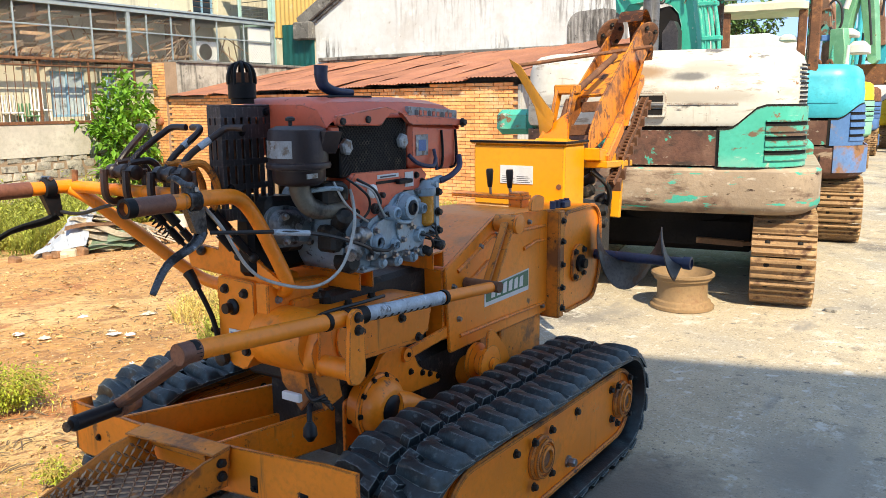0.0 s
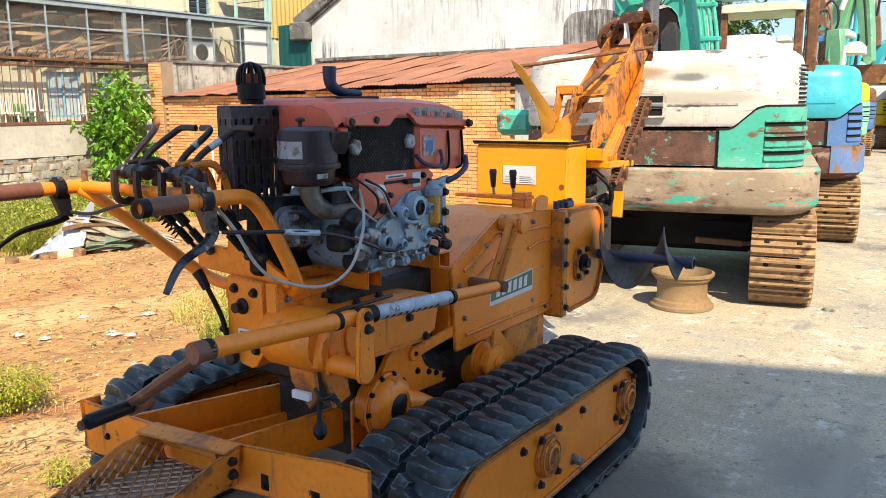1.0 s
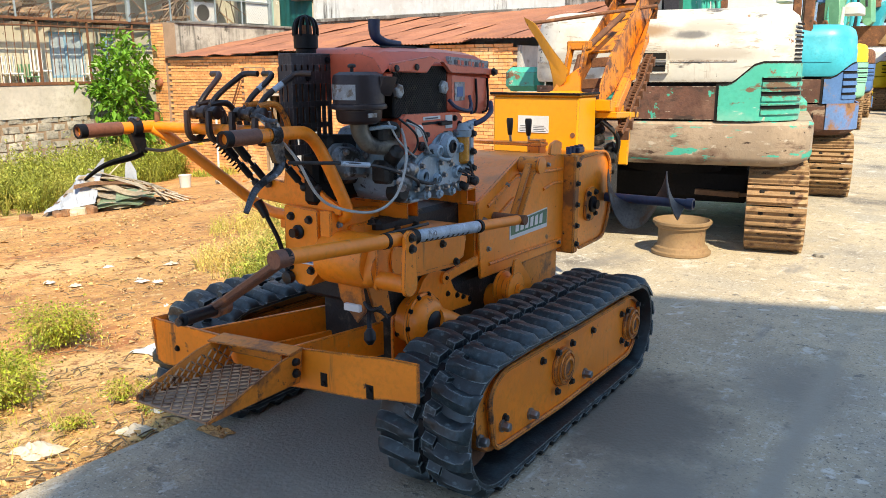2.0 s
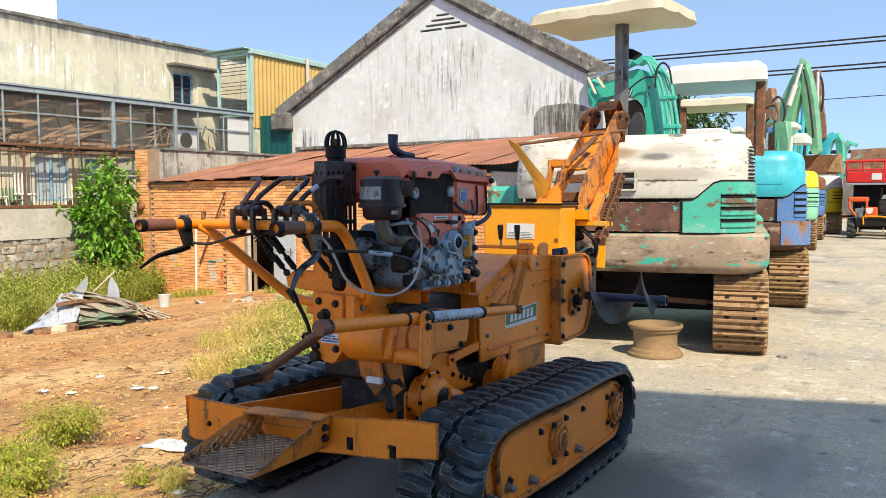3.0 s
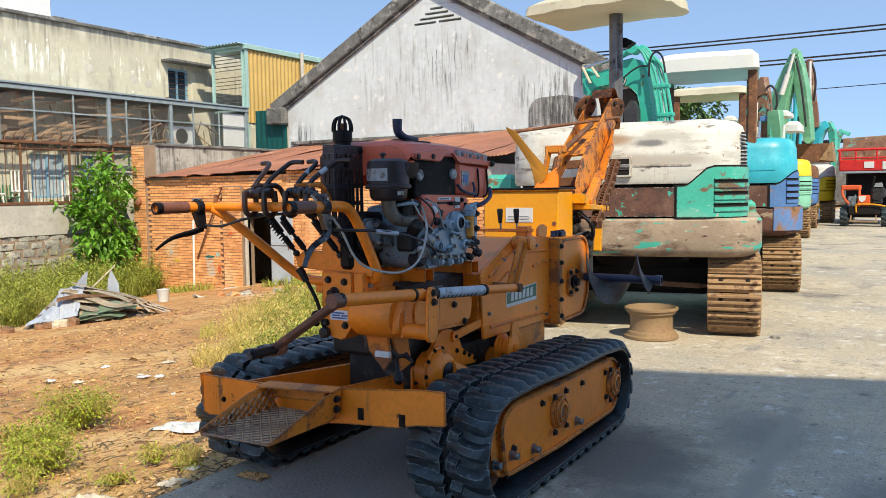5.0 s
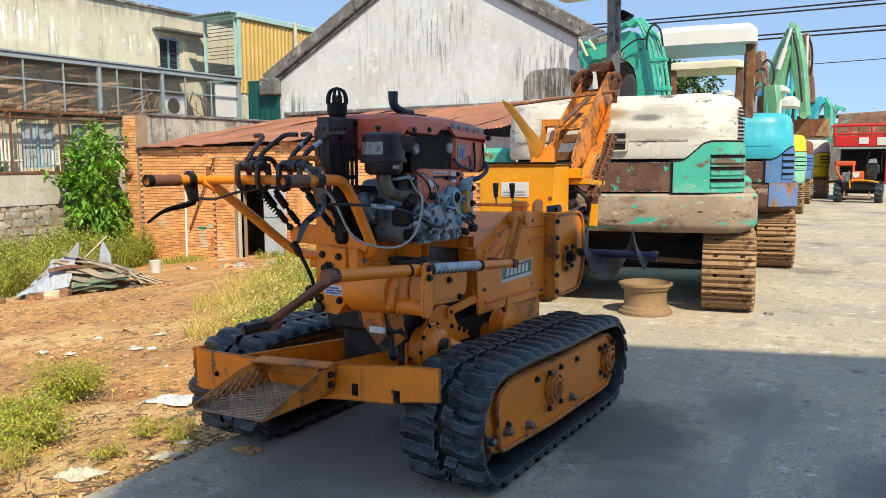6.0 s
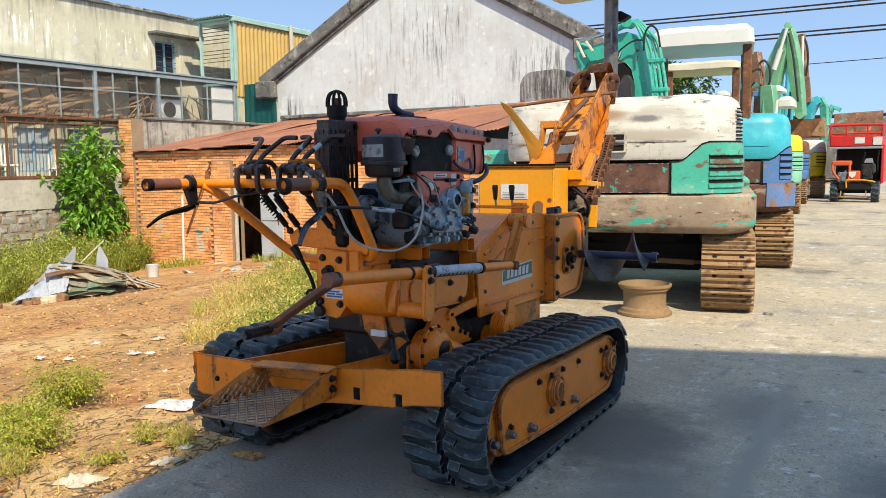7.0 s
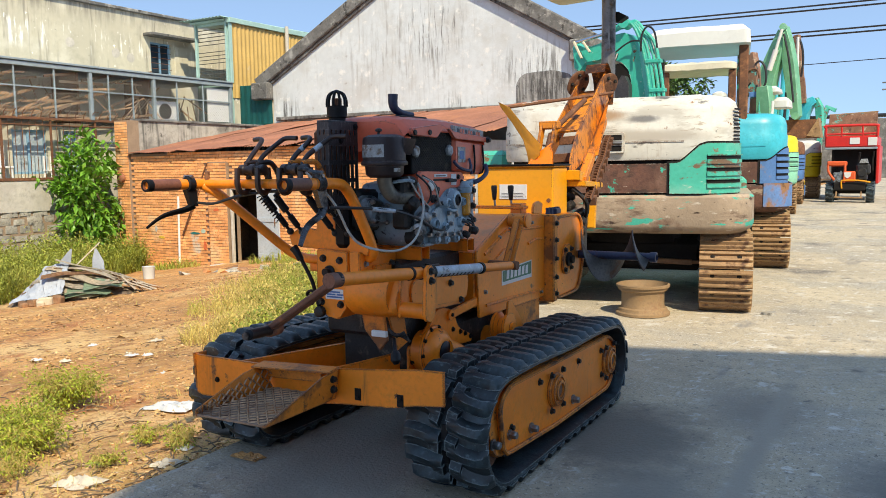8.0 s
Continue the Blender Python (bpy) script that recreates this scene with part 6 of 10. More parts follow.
box(bm, (-1.2122, 1.712, 1.108), (-1.2112, 1.748, 1.140), 0.0005)
part("print_patch", bm, BLUEBAR, engine)
bm = B()
for y in (1.83, 1.905):
    tube(bm, curve([(-1.213, y, 1.165), (-1.209, y, 1.11), (-1.209, y - 0.005, 1.06), (-1.213, y - 0.03, 1.05)], 4), 0.004, 6)
part("tank_strap", bm, BLACK, engine)
bm = B()
tube(bm, curve([(-1.21, 1.66, 1.10), (-1.20, 1.69, 1.075), (-1.19, 1.75, 1.063), (-1.20, 1.78, 1.085)], 5), 0.006, 8)
tube(bm, curve([(-1.20, 1.905, 1.085), (-1.185, 1.885, 1.055), (-1.185, 1.84, 1.03), (-1.20, 1.80, 1.015)], 5), 0.009, 8)
tube(bm, curve([(-1.21, 1.785, 1.11), (-1.2, 1.78, 1.08), (-1.2, 1.785, 1.05)], 5), 0.005, 8)
part("hose", bm, BLUESTEEL, engine)
# red control panel
bm = slab(B(), yz(-1.30, rounded([(1.41, 1.066), (1.745, 1.058), (1.757, 1.02), (1.72, 0.998), (1.625, 1.002), (1.565, 0.958), (1.485, 0.936), (1.425, 0.948), (1.405, 1.0)], 0.022, 4)), (0.085, 0, 0), 0.007)
panel = part("control_panel", bm, RED, engine, "red control panel with throttle slot")
bm = B()
lathe(bm, (-1.215, 1.495, 1.012), (1, 0, 0), [(0.019, 0), (0.019, 0.007), (0.013, 0.010)], 18)
part("white_knob", bm, WHITEPAINT, engine)
bm = B()
lathe(bm, (-1.215, 1.505, 0.964), (1, 0, 0), [(0.015, 0), (0.015, 0.010), (0.008, 0.012), (0.008, 0.022)], 14)
lathe(bm, (-1.215, 1.535, 0.998), (1, 0, 0), [(0.008, 0), (0.008, 0.012), (0.005, 0.014)], 10)
part("switch", bm, CASTDARK, engine)
bm = B()
box(bm, (-1.2148, 1.515, 1.028), (-1.2125, 1.655, 1.036), 0.0005)
box(bm, (-1.2148, 1.60, 1.022), (-1.198, 1.665, 1.034), 0.003)
part("throttle_slot", bm, BLACK, engine)
bm = B()
box(bm, (-1.2148, 1.52, 1.042), (-1.2128, 1.615, 1.053), 0.0005)
part("panel_label", bm, LABEL, engine)
bm = B()
box(bm, (-1.2148, 1.645, 1.010), (-1.2128, 1.685, 1.052), 0.0005)
part("panel_label", bm, LABEL, engine)
bm = B()
box(bm, (-1.2120, 1.53, 1.045), (-1.2114, 1.60, 1.049), 0.0001)
part("print_bar", bm, INK, engine)
bolts(engine, (1, 0, 0), [(-1.215, 1.70, 1.04), (-1.215, 1.728, 1.02), (-1.215, 1.43, 0.962)], BOLT)
# amber filter bowl in its bracket
bm = B()
lathe(bm, (-1.208, 1.735, 0.890), (0, 0, 1), [(0.018, 0), (0.025, 0.008), (0.025, 0.088), (0.02, 0.094)], 18)
part("filter_bowl", bm, AMBER, engine, "amber fuel filter bowl")
bm = B()
lathe(bm, (-1.208, 1.735, 0.978), (0, 0, 1), [(0.030, 0), (0.032, 0.006), (0.032, 0.022), (0.020, 0.030), (0.014, 0.045)], 18)
box(bm, (-1.25, 1.765, 0.855), (-1.195, 1.795, 1.02), 0.008)
box(bm, (-1.245, 1.70, 0.868), (-1.195, 1.795, 0.886), 0.006)
rod(bm, (-1.21, 1.735, 1.01), (-1.21, 1.82, 1.02), 0.012, n=12)
part("filter_bracket", bm, CAST, engine)
bolts(engine, (1, 0, 0), [(-1.195, 1.78, 0.985), (-1.195, 1.78, 0.925), (-1.195, 1.78, 0.87)], BOLT_BIG)
bm = B()
for k in range(5):
    tube(bm, curve([(-1.20, 1.70 + 0.018 * k, 0.86 + 0.008 * k), (-1.178, 1.745, 0.845 + 0.010 * k), (-1.182, 1.79 - 0.008 * k, 0.835), (-1.21, 1.78 + 0.01 * k, 0.812)], 4), 0.003, 6)
part("wire_tangle", bm, CABLE, engine)
bm = B()
lathe(bm, (-1.20, 1.765, 0.835), (1, 0.2, -0.3), [(0.014, 0), (0.016, 0.01), (0.016, 0.03), (0.008, 0.036)], 10)
lathe(bm, (-1.205, 1.72, 0.822), (1, 0, -0.4), [(0.012, 0), (0.014, 0.01), (0.014, 0.026), (0.006, 0.03)], 8)
part("drain_valve", bm, CASTDARK, engine)
# loose wires between cleaner and panel
for pts, r, mt in (([(-1.21, 1.39, 1.055), (-1.195, 1.42, 1.03), (-1.192, 1.455, 1.0), (-1.20, 1.465, 0.965), (-1.21, 1.44, 0.935)], 0.0035, CABLE), ([(-1.215, 1.345, 1.05), (-1.195, 1.36, 1.0), (-1.19, 1.40, 0.965), (-1.20, 1.46, 0.935)], 0.003, GREYCABLE), ([(-1.25, 1.30, 1.03), (-1.21, 1.33, 1.035), (-1.205, 1.365, 1.03)], 0.006, CAST)):
    bm = B()
    tube(bm, curve(pts, 6), r, 8)
    part("wire", bm, mt, engine)

# air cleaner
cx, cy = -1.266, 1.276
bm = lathe(B(), (cx, cy, 0), (0, 0, 1), [(0.050, 1.046), (0.060, 1.052), (0.065, 1.060), (0.067, 1.086), (0.079, 1.088), (0.081, 1.094), (0.079, 1.101), (0.074, 1.104), (0.074, 1.172), (0.070, 1.183), (0.052, 1.191)], 36)
ac = part("air_cleaner", bm, CLEANER, T, "dusty dark plastic air cleaner")
bm = B()
hull(bm, [(-1.215, 1.275, 1.182), (-1.215, 1.345, 1.178), (-1.176, 1.34, 1.176), (-1.180, 1.285, 1.178), (-1.20, 1.28, 1.125), (-1.20, 1.34, 1.122), (-1.188, 1.335, 1.135), (-1.19, 1.29, 1.135)])
part("intake_hood", bm, CLEANER, ac)
bm = B()
rows = []
for k in range(10):
    a = radians(222 + 9.0 * k)
    rows.append([bm.verts.new((cx + r * math.cos(a), cy + r * math.sin(a), z)) for r, z in ((0.0742, 1.115), (0.0757, 1.115), (0.0757, 1.157), (0.0742, 1.157))])
for a, b in zip(rows, rows[1:]):
    bridge(bm, a, b)
bm.faces.new(rows[0])
bm.faces.new(rows[-1])
lab = part("cleaner_label", bm, SILVER, ac, "scratched silver label")
bm = B()
box(bm, (-1.202, 1.235, 1.066), (-1.199, 1.272, 1.078), 0.0005)
part("cleaner_badge", bm, SILVER, ac)
bm = B()
lathe(bm, (-1.285, 1.272, 1.19), (0, 0, 1), [(0.005, 0), (0.005, 0.012), (0.012, 0.014), (0.012, 0.020), (0.006, 0.024)], 10)
part("wing_nut", bm, CASTDARK, ac)
bm = B()
tube(bm, curve([(-1.27, 1.28, 1.05), (-1.27, 1.285, 1.02), (-1.262, 1.31, 0.985), (-1.25, 1.36, 0.975), (-1.25, 1.42, 0.98)], 6), 0.027, 16, 0.024)
part("intake_elbow", bm, ELBOW, ac, "oily cast intake elbow")
bm = B()
tube(bm, curve([(-1.235, 1.33, 1.035), (-1.22, 1.36, 1.04), (-1.215, 1.385, 1.03), (-1.22, 1.39, 1.0)], 5), 0.010, 10)
part("breather_hose", bm, CASTDARK, ac)
bm = B()
box(bm, (-1.30, 1.33, 0.985), (-1.23, 1.43, 1.045), 0.01)
part("manifold", bm, CASTDARK, ac)

# slotted muffler guard with caged outlet
mx0, mx1, my0, my1, mz0, mz1 = -1.470, -1.420, 1.170, 1.335, 0.955, 1.238
guard = B()
slot_rows = [(0.985, 1.030), (1.045, 1.092), (1.108, 1.158), (1.195, 1.212)]


def slotted(bm, put, u0, u1, n):
    step = (u1 - u0) / (n + 0.5)
    ops = []
    for za, zb in slot_rows:
        for i in range(n):
            u = u0 + step * (i + 0.45)
            ops.append((u, u + step * 0.42, za, zb))
    cells(bm, put, u0, u1, mz0, mz1, ops)


slotted(guard, lambda u, k, z: (mx1 - 0.004 * k, u, z), my0, my1, 6)
slotted(guard, lambda u, k, z: (u, my0 + 0.004 * k, z), mx0, mx1 - 0.004, 2)
bmesh.ops.remove_doubles(guard, verts=guard.verts[:], dist=0.0005)
guard = part("muffler_guard", guard, GUARDPAINT, T, "black slotted muffler guard", smooth=0)
bm = B()
box(bm, (mx0 - 0.05, my0 + 0.03, mz0 + 0.06), (mx1 - 0.012, my1 - 0.02, mz1 - 0.02), 0.015)
part("muffler", bm, RUSTY, guard)
bm = B()
box(bm, (mx0, my0, mz1), (mx1, my1, mz1 + 0.006), 0.003)
part("guard_top", bm, GUARDPAINT, guard)
bm = B()
box(bm, (mx0 + 0.01, my0 + 0.08, 0.80), (mx1 - 0.01, my1 - 0.03, 0.958), 0.008)
part("guard_bracket", bm, BLACK, guard)
bolts(guard, (1, 0, 0), [(mx1, 1.235, 1.175), (mx1, 1.19, 1.037), (mx1, 1.32, 1.225)])
oc = Vector((-1.482, 1.30, 1.246))
bm = B()
lathe(bm, oc, (0, 0, 1), [(0.030, 0), (0.030, 0.012), (0.036, 0.014), (0.036, 0.052), (0.034, 0.054)], 20)
outlet = part("outlet", bm, BLACK, guard, "black caged exhaust outlet")
for i in range(10):
    a = 2 * math.pi * i / 10
    d = Vector((math.cos(a), math.sin(a), 0))
    bm = B()
    tube(bm, curve([oc + d * 0.035 + Vector((0, 0, 0.05)), oc + d * 0.034 + Vector((0, 0, 0.075)), oc + d * 0.024 + Vector((0, 0, 0.097)), oc + Vector((0, 0, 0.107))], 4), 0.0045, 6)
    part("cage_bar", bm, BLACK, outlet)
bm = B()
rod(bm, oc + Vector((0, 0, 0.04)), oc + Vector((0, 0, 0.08)), 0.018)
part("outlet_core", bm, RUSTY, outlet)
# filler neck pipe on the hood
bm = B()
tube(bm, curve([(-1.345, 1.455, 1.345), (-1.345, 1.455, 1.31), (-1.342, 1.465, 1.29), (-1.335, 1.50, 1.276), (-1.33, 1.56, 1.272)], 5), 0.019, 14, 0.012, flat=0.8)
part("lifting_hook", bm, BLUESTEEL, engine)
bm = B()
box(bm, (-1.37, 1.42, 1.258), (-1.29, 1.60, 1.266), 0.003)
part("hood_plate", bm, BLACK, engine)

# ---- rear body: sloping hood with ribbed side panel ----
side = [(1.875, 0.455), (1.852, 0.733), (2.16, 0.865), (2.555, 0.845), (2.555, 0.445)]
bm = slab(B(), yz(-1.62, [(1.86, 0.50), (1.855, 0.728), (2.155, 0.857), (2.55, 0.842), (2.55, 0.47)]), (0.388, 0, 0), 0.004)
body = part("rear_body", bm, ORANGE, T, "orange sheet-metal body over the trencher drive")
bm = slab(B(), yz(-1.229, rounded(side, 0.012)), (0.012, 0, 0), 0.003)
pn = part("side_panel", bm, ORANGE, body)
rib = B()
for y0, z0, y1, z1, y2, z2 in ((1.92, 0.715, 2.13, 0.80, 2.53, 0.785), (1.97, 0.66, 2.10, 0.715, 2.22, 0.715), (2.36, 0.72, 2.45, 0.735, 2.53, 0.73), (1.93, 0.50, 2.2, 0.495, 2.53, 0.485)):
    tube(rib, [(-1.2155, y0, z0), (-1.2155, y1, z1), (-1.2155, y2, z2)], 0.007, 8, flat=1.0)
part("rib", rib, ORANGE, pn)
bm = slab(B(), yz(-1.217, [(2.085, 0.562), (2.40, 0.562), (2.40, 0.642), (2.085, 0.628)]), (0.002, 0, 0))
lab = part("brand_label", bm, LABEL, pn, "green and white brand label")
bm = slab(B(), yz(-1.2148, [(2.093, 0.577), (2.394, 0.579), (2.394, 0.637), (2.093, 0.624)]), (0.001, 0, 0))
part("label_field", bm, GREEN_LABEL, pn)
for k in range(6):
    y = 2.125 + 0.04 * k
    bm = slab(B(), yz(-1.2136, [(y, 0.586), (y + 0.026, 0.586), (y + 0.030, 0.626), (y + 0.005, 0.622)]), (0.001, 0, 0))
    part("logo_block", bm, LABEL, pn)
bolts(pn, (1, 0, 0), [(-1.217, 1.925, 0.558), (-1.217, 2.51, 0.475), (-1.217, 2.40, 0.815), (-1.217, 1.895, 0.67), (-1.217, 2.06, 0.775), (-1.217, 2.16, 0.80)], BOLT_S)
bm = B()
lathe(bm, (-1.45, 2.0, 0.80), (0, -0.39, 0.92), [(0.012, 0), (0.012, 0.004)], 12)
part("deck_bolt", bm, BLACK, body)
# lift arm on the panel
bm = B()
rod(bm, (-1.215, 2.165, 0.842), (-1.135, 2.165, 0.842), 0.030, n=20)
arm = part("pivot_boss", bm, ORANGE_RUSTY, T)
bm = B()
beam(bm, (-1.165, 2.155, 0.845), (-1.150, 2.00, 0.655), 0.008, 0.052, 0.002, up=(1, 0, 0))
beam(bm, (-1.163, 2.130, 0.850), (-1.148, 1.976, 0.660), 0.026, 0.008, 0.002, up=(0, -0.78, 0.62))
part("arm_plate", bm, ORANGE_RUSTY, arm)
bm = B()
lathe(bm, (-1.135, 2.165, 0.842), (1, 0, 0), [(0.033, 0), (0.033, 0.010), (0.022, 0.013)], 18)
part("pivot_cap", bm, ORANGE, arm)
bm = slab(B(), yz(-1.20, rounded([(2.36, 0.86), (2.46, 0.85), (2.47, 0.90), (2.42, 0.915), (2.37, 0.90)], 0.01)), (0.012, 0, 0), 0.002)
part("lug_plate", bm, ORANGE, body)

# auger side case and auger
bm = slab(B(), yz(-1.44, rounded([(2.60, 0.425), (2.90, 0.43), (2.97, 0.55), (2.96, 0.78), (2.90, 0.835), (2.60, 0.83)], 0.05, 4)), (0.26, 0, 0), 0.008)
acase = part("auger_case", bm, ORANGE, T, "orange auger gear case with rusty edges")
bm = B()
box(bm, (-1.25, 2.555, 0.42), (-1.165, 2.60, 0.84), 0.006)
part("case_flange", bm, ORANGE_RUSTY, acase)
bolts(acase, (1, 0, 0), [(-1.165, 2.578, z) for z in (0.46, 0.54, 0.63, 0.72, 0.80)], BOLT_BIG)
bm = B()
tube(bm, [(-1.175, y, z) for y, z in rounded([(2.605, 0.43), (2.90, 0.435), (2.965, 0.55), (2.955, 0.78), (2.90, 0.83), (2.605, 0.825)], 0.05, 4)], 0.008, 6)
part("case_rim", bm, ORANGE_RUSTY, acase)
bm = slab(B(), yz(-1.18, rounded([(2.68, 0.555), (2.73, 0.53), (2.79, 0.55), (2.80, 0.66), (2.76, 0.69), (2.69, 0.67)], 0.03, 4)), (0.014, 0, 0), 0.004)
part("bearing_flange", bm, ORANGE_RUSTY, acase)
bm = B()
lathe(bm, (-1.166, 2.74, 0.61), (1, 0, 0), [(0.035, 0), (0.035, 0.012), (0.02, 0.016), (0.02, 0.03)], 18)
part("bearing", bm, BLACK, acase)
bolts(acase, (1, 0, 0), [(-1.166, 2.70, 0.66), (-1.166, 2.775, 0.66), (-1.166, 2.70, 0.56), (-1.166, 2.775, 0.565)], BOLT_BIG)
sx0, sx1, sy, sz = -1.20, -0.80, 2.93, 0.615
bm = B()
rod(bm, (sx0, sy, sz), (sx1, sy, sz), 0.021, n=16)
auger = part("auger_shaft", bm, BLUESTEEL, T, "dark blue auger shaft")
bm = B()
lathe(bm, (sx1 - 0.005, sy, sz), (1, 0, 0), [(0.026, 0), (0.026, 0.03), (0.018, 0.032), (0.018, 0.02)], 16)
part("shaft_end", bm, BLUESTEEL, auger)
bm = B()
rows = []
N_ = 56
for i in range(N_ + 1):
    t = i / N_
    a = radians(100 + 470 * t)
    x = sx0 + 0.04 + (sx1 - sx0 - 0.05) * t
    d = Vector((0, math.cos(a), math.sin(a)))
    R = 0.135 * (1 - 0.15 * max(0, t - 0.85) / 0.15)
    c = Vector((x, sy, sz))
    rows.append([bm.verts.new(c + d * 0.02 + Vector((-0.003, 0, 0))), bm.verts.new(c + d * R + Vector((-0.0025, 0, 0))), bm.verts.new(c + d * R + Vector((0.0025, 0, 0))), bm.verts.new(c + d * 0.02 + Vector((0.003, 0, 0)))])
for a, b in zip(rows, rows[1:]):
    bridge(bm, a, b)
bm.faces.new(rows[0])
bm.faces.new(rows[-1])
part("auger_flight", bm, BLADE, auger, "worn steel spiral auger blade")

# yellow hopper box
bm = B()
box(bm, (-1.745, 2.87, 0.80), (-1.300, 3.07, 1.068), 0.008)
ybox = part("control_box", bm, YELLOW, T, "bright yellow sheet-metal box with dark lid rim")
bm = B()
box(bm, (-1.755, 2.862, 1.068), (-1.292, 3.08, 1.08), 0.004)
part("lid", bm, YELLOW, ybox)
bm = B()
tube(bm, [(-1.755, 2.86, 1.079), (-1.292, 2.86, 1.079), (-1.290, 3.08, 1.079)], 0.006, 6)
part("lid_rim", bm, BLACK, ybox)
bm = B()
box(bm, (-1.607, 2.8665, 0.90), (-1.447, 2.8695, 0.978), 0.0005)
lab = part("instruction_label", bm, LABEL, ybox, "white instruction label with small print")
for k in range(4):
    for (a, b) in ((-1.595, -1.535), (-1.525, -1.46)):
        bm = B()
        box(bm, (a, 2.8658, 0.906 + 0.008 * k), (b - 0.01 * (k % 2), 2.8663, 0.9085 + 0.008 * k), 0.0001)
        part("print_bar", bm, INK, ybox)
bm = B()
lathe(bm, (-1.325, 2.87, 0.895), (0, -1, 0), [(0.012, 0), (0.012, 0.003)], 8)
part("stain_plug", bm, RUSTY, ybox)
for x in (-1.53, -1.437):
    bm = B()
    tube(bm, curve([(x + 0.004, 2.655, 0.86), (x + 0.002, 2.652, 0.885), (x, 2.65, 0.91)], 3), 0.006, 8)
    lv = part("lever_stem", bm, STEEL, T)
    bm = B()
    lathe(bm, (x, 2.65, 0.905), (-0.02, 0, 1), [(0.009, 0), (0.011, 0.01), (0.016, 0.065), (0.013, 0.075)], 12)
    part("lever_knob", bm, PLASTIC, lv)
bm = B()
box(bm, (-1.70, 2.62, 0.862), (-1.36, 2.69, 0.876), 0.002)
box(bm, (-1.43, 2.625, 0.82), (-1.37, 2.69, 0.89), 0.003)
part("lever_bracket", bm, ORANGE, T)
bm = B()
box(bm, (-1.235, 2.62, 0.842), (-1.18, 2.68, 0.868), 0.004)
for k in range(4):
    lathe(bm, (-1.20, 2.56 + 0.04 * k, 0.845), (0, 0, 1), [(0.012, 0), (0.012, 0.03)], 8)
part("hose_fittings", bm, BLUESTEEL, T)

# ---- raised chain boom ----
b0, b1 = Vector((-1.37, 3.02, 0.98)), Vector((-1.55, 4.22, 1.55))
bd = (b1 - b0).normalized()
bu = Vector((0, -bd.z, bd.y)).normalized()
bx = bd.cross(bu).normalized()
bp = lambda t, u=0.0, x=0.0: b0 + bd * t + bu * u + bx * x
LN = (b1 - b0).length
BOOMPAINT = surf("rust_stained_boom_paint", (0.70, 0.235, 0.016), 0.5, tone=0.15, tscale=6, spots=[((0.22, 0.075, 0.022), 6, 0.45, 0.58, 0.8), (RUST, 13, 0.54, 0.63, 0.9), ((0.045, 0.022, 0.014), 24, 0.60, 0.68, 0.9)], streak=((0.13, 0.05, 0.02), 20, 0.52, 0.68), bump=0.2, edge=((0.07, 0.03, 0.018), 0.008, 0.95))
bm = B()
hull(bm, [bp(t, u, x) for t, u in ((0.10, 0.0), (0.16, 0.07), (0.36, 0.115), (LN, 0.13), (LN, -0.05), (0.36, -0.06)) for x in (0.075, 0.088)])
boom = part("boom_plate", bm, BOOMPAINT, T, "rust-streaked orange-yellow trencher boom")
bm = B()
hull(bm, [bp(t, u, x) for t, u in ((0.30, 0.05), (0.40, 0.09), (LN + 0.02, 0.10), (LN + 0.02, -0.01), (0.36, -0.03)) for x in (-0.10, -0.088)])
part("boom_plate", bm, BOOMPAINT, boom)
bm = B()
hull(bm, [bp(t, u, x) for t, u in ((0.62, 0.03), (LN - 0.06, 0.03)) for x in (-0.087, 0.074)] + [bp(t, u, x) for t, u in ((0.62, 0.042), (LN - 0.06, 0.042)) for x in (-0.087, 0.074)])
part("boom_web", bm, BOOMPAINT, boom)
for t in (0.35, 0.6, 0.85, 1.1):
    bm = B()
    beam(bm, bp(t, -0.012, -0.087), bp(t, -0.012, 0.074), 0.03, 0.05, 0.003)
    part("boom_rung", bm, RUSTY, boom)
nose = (bx * 0.7 - bd * 0.6 - bu * 0.25).normalized()
for x, u in ((-0.10, 0.10), (0.085, 0.06)):
    c = bp(LN - 0.04, u, x)
    bm = B()
    lathe(bm, c, nose, [(0.02, 0), (0.082, 0.002), (0.09, 0.006), (0.09, 0.016), (0.082, 0.02), (0.045, 0.021), (0.04, 0.03), (0.012, 0.032)], 26)
    disc = part("nose_disc", bm, RUSTY, boom, "rusted boom nose disc")
    for k in range(5):
        a = 2 * math.pi * k / 5
        e1 = nose.orthogonal().normalized()
        e2 = nose.cross(e1)
        bolts(disc, nose, [c + nose * 0.02 + (e1 * math.cos(a) + e2 * math.sin(a)) * 0.062], BOLT_BIG)
bm = B()
pts = [bp(LN - 0.05 + 0.13 * math.cos(a), 0.06 + 0.15 * math.sin(a), 0) for a in np.linspace(radians(125), radians(-75), 14)]
rows = [[bm.verts.new(p + bx * s) for s in (-0.02, 0.11)] for p in pts]
for a, b in zip(rows, rows[1:]):
    bm.faces.new((a[0], a[1], b[1], b[0]))
bmesh.ops.solidify(bm, geom=bm.faces[:], thickness=0.006)
part("nose_guard", bm, BOOMPAINT, boom)
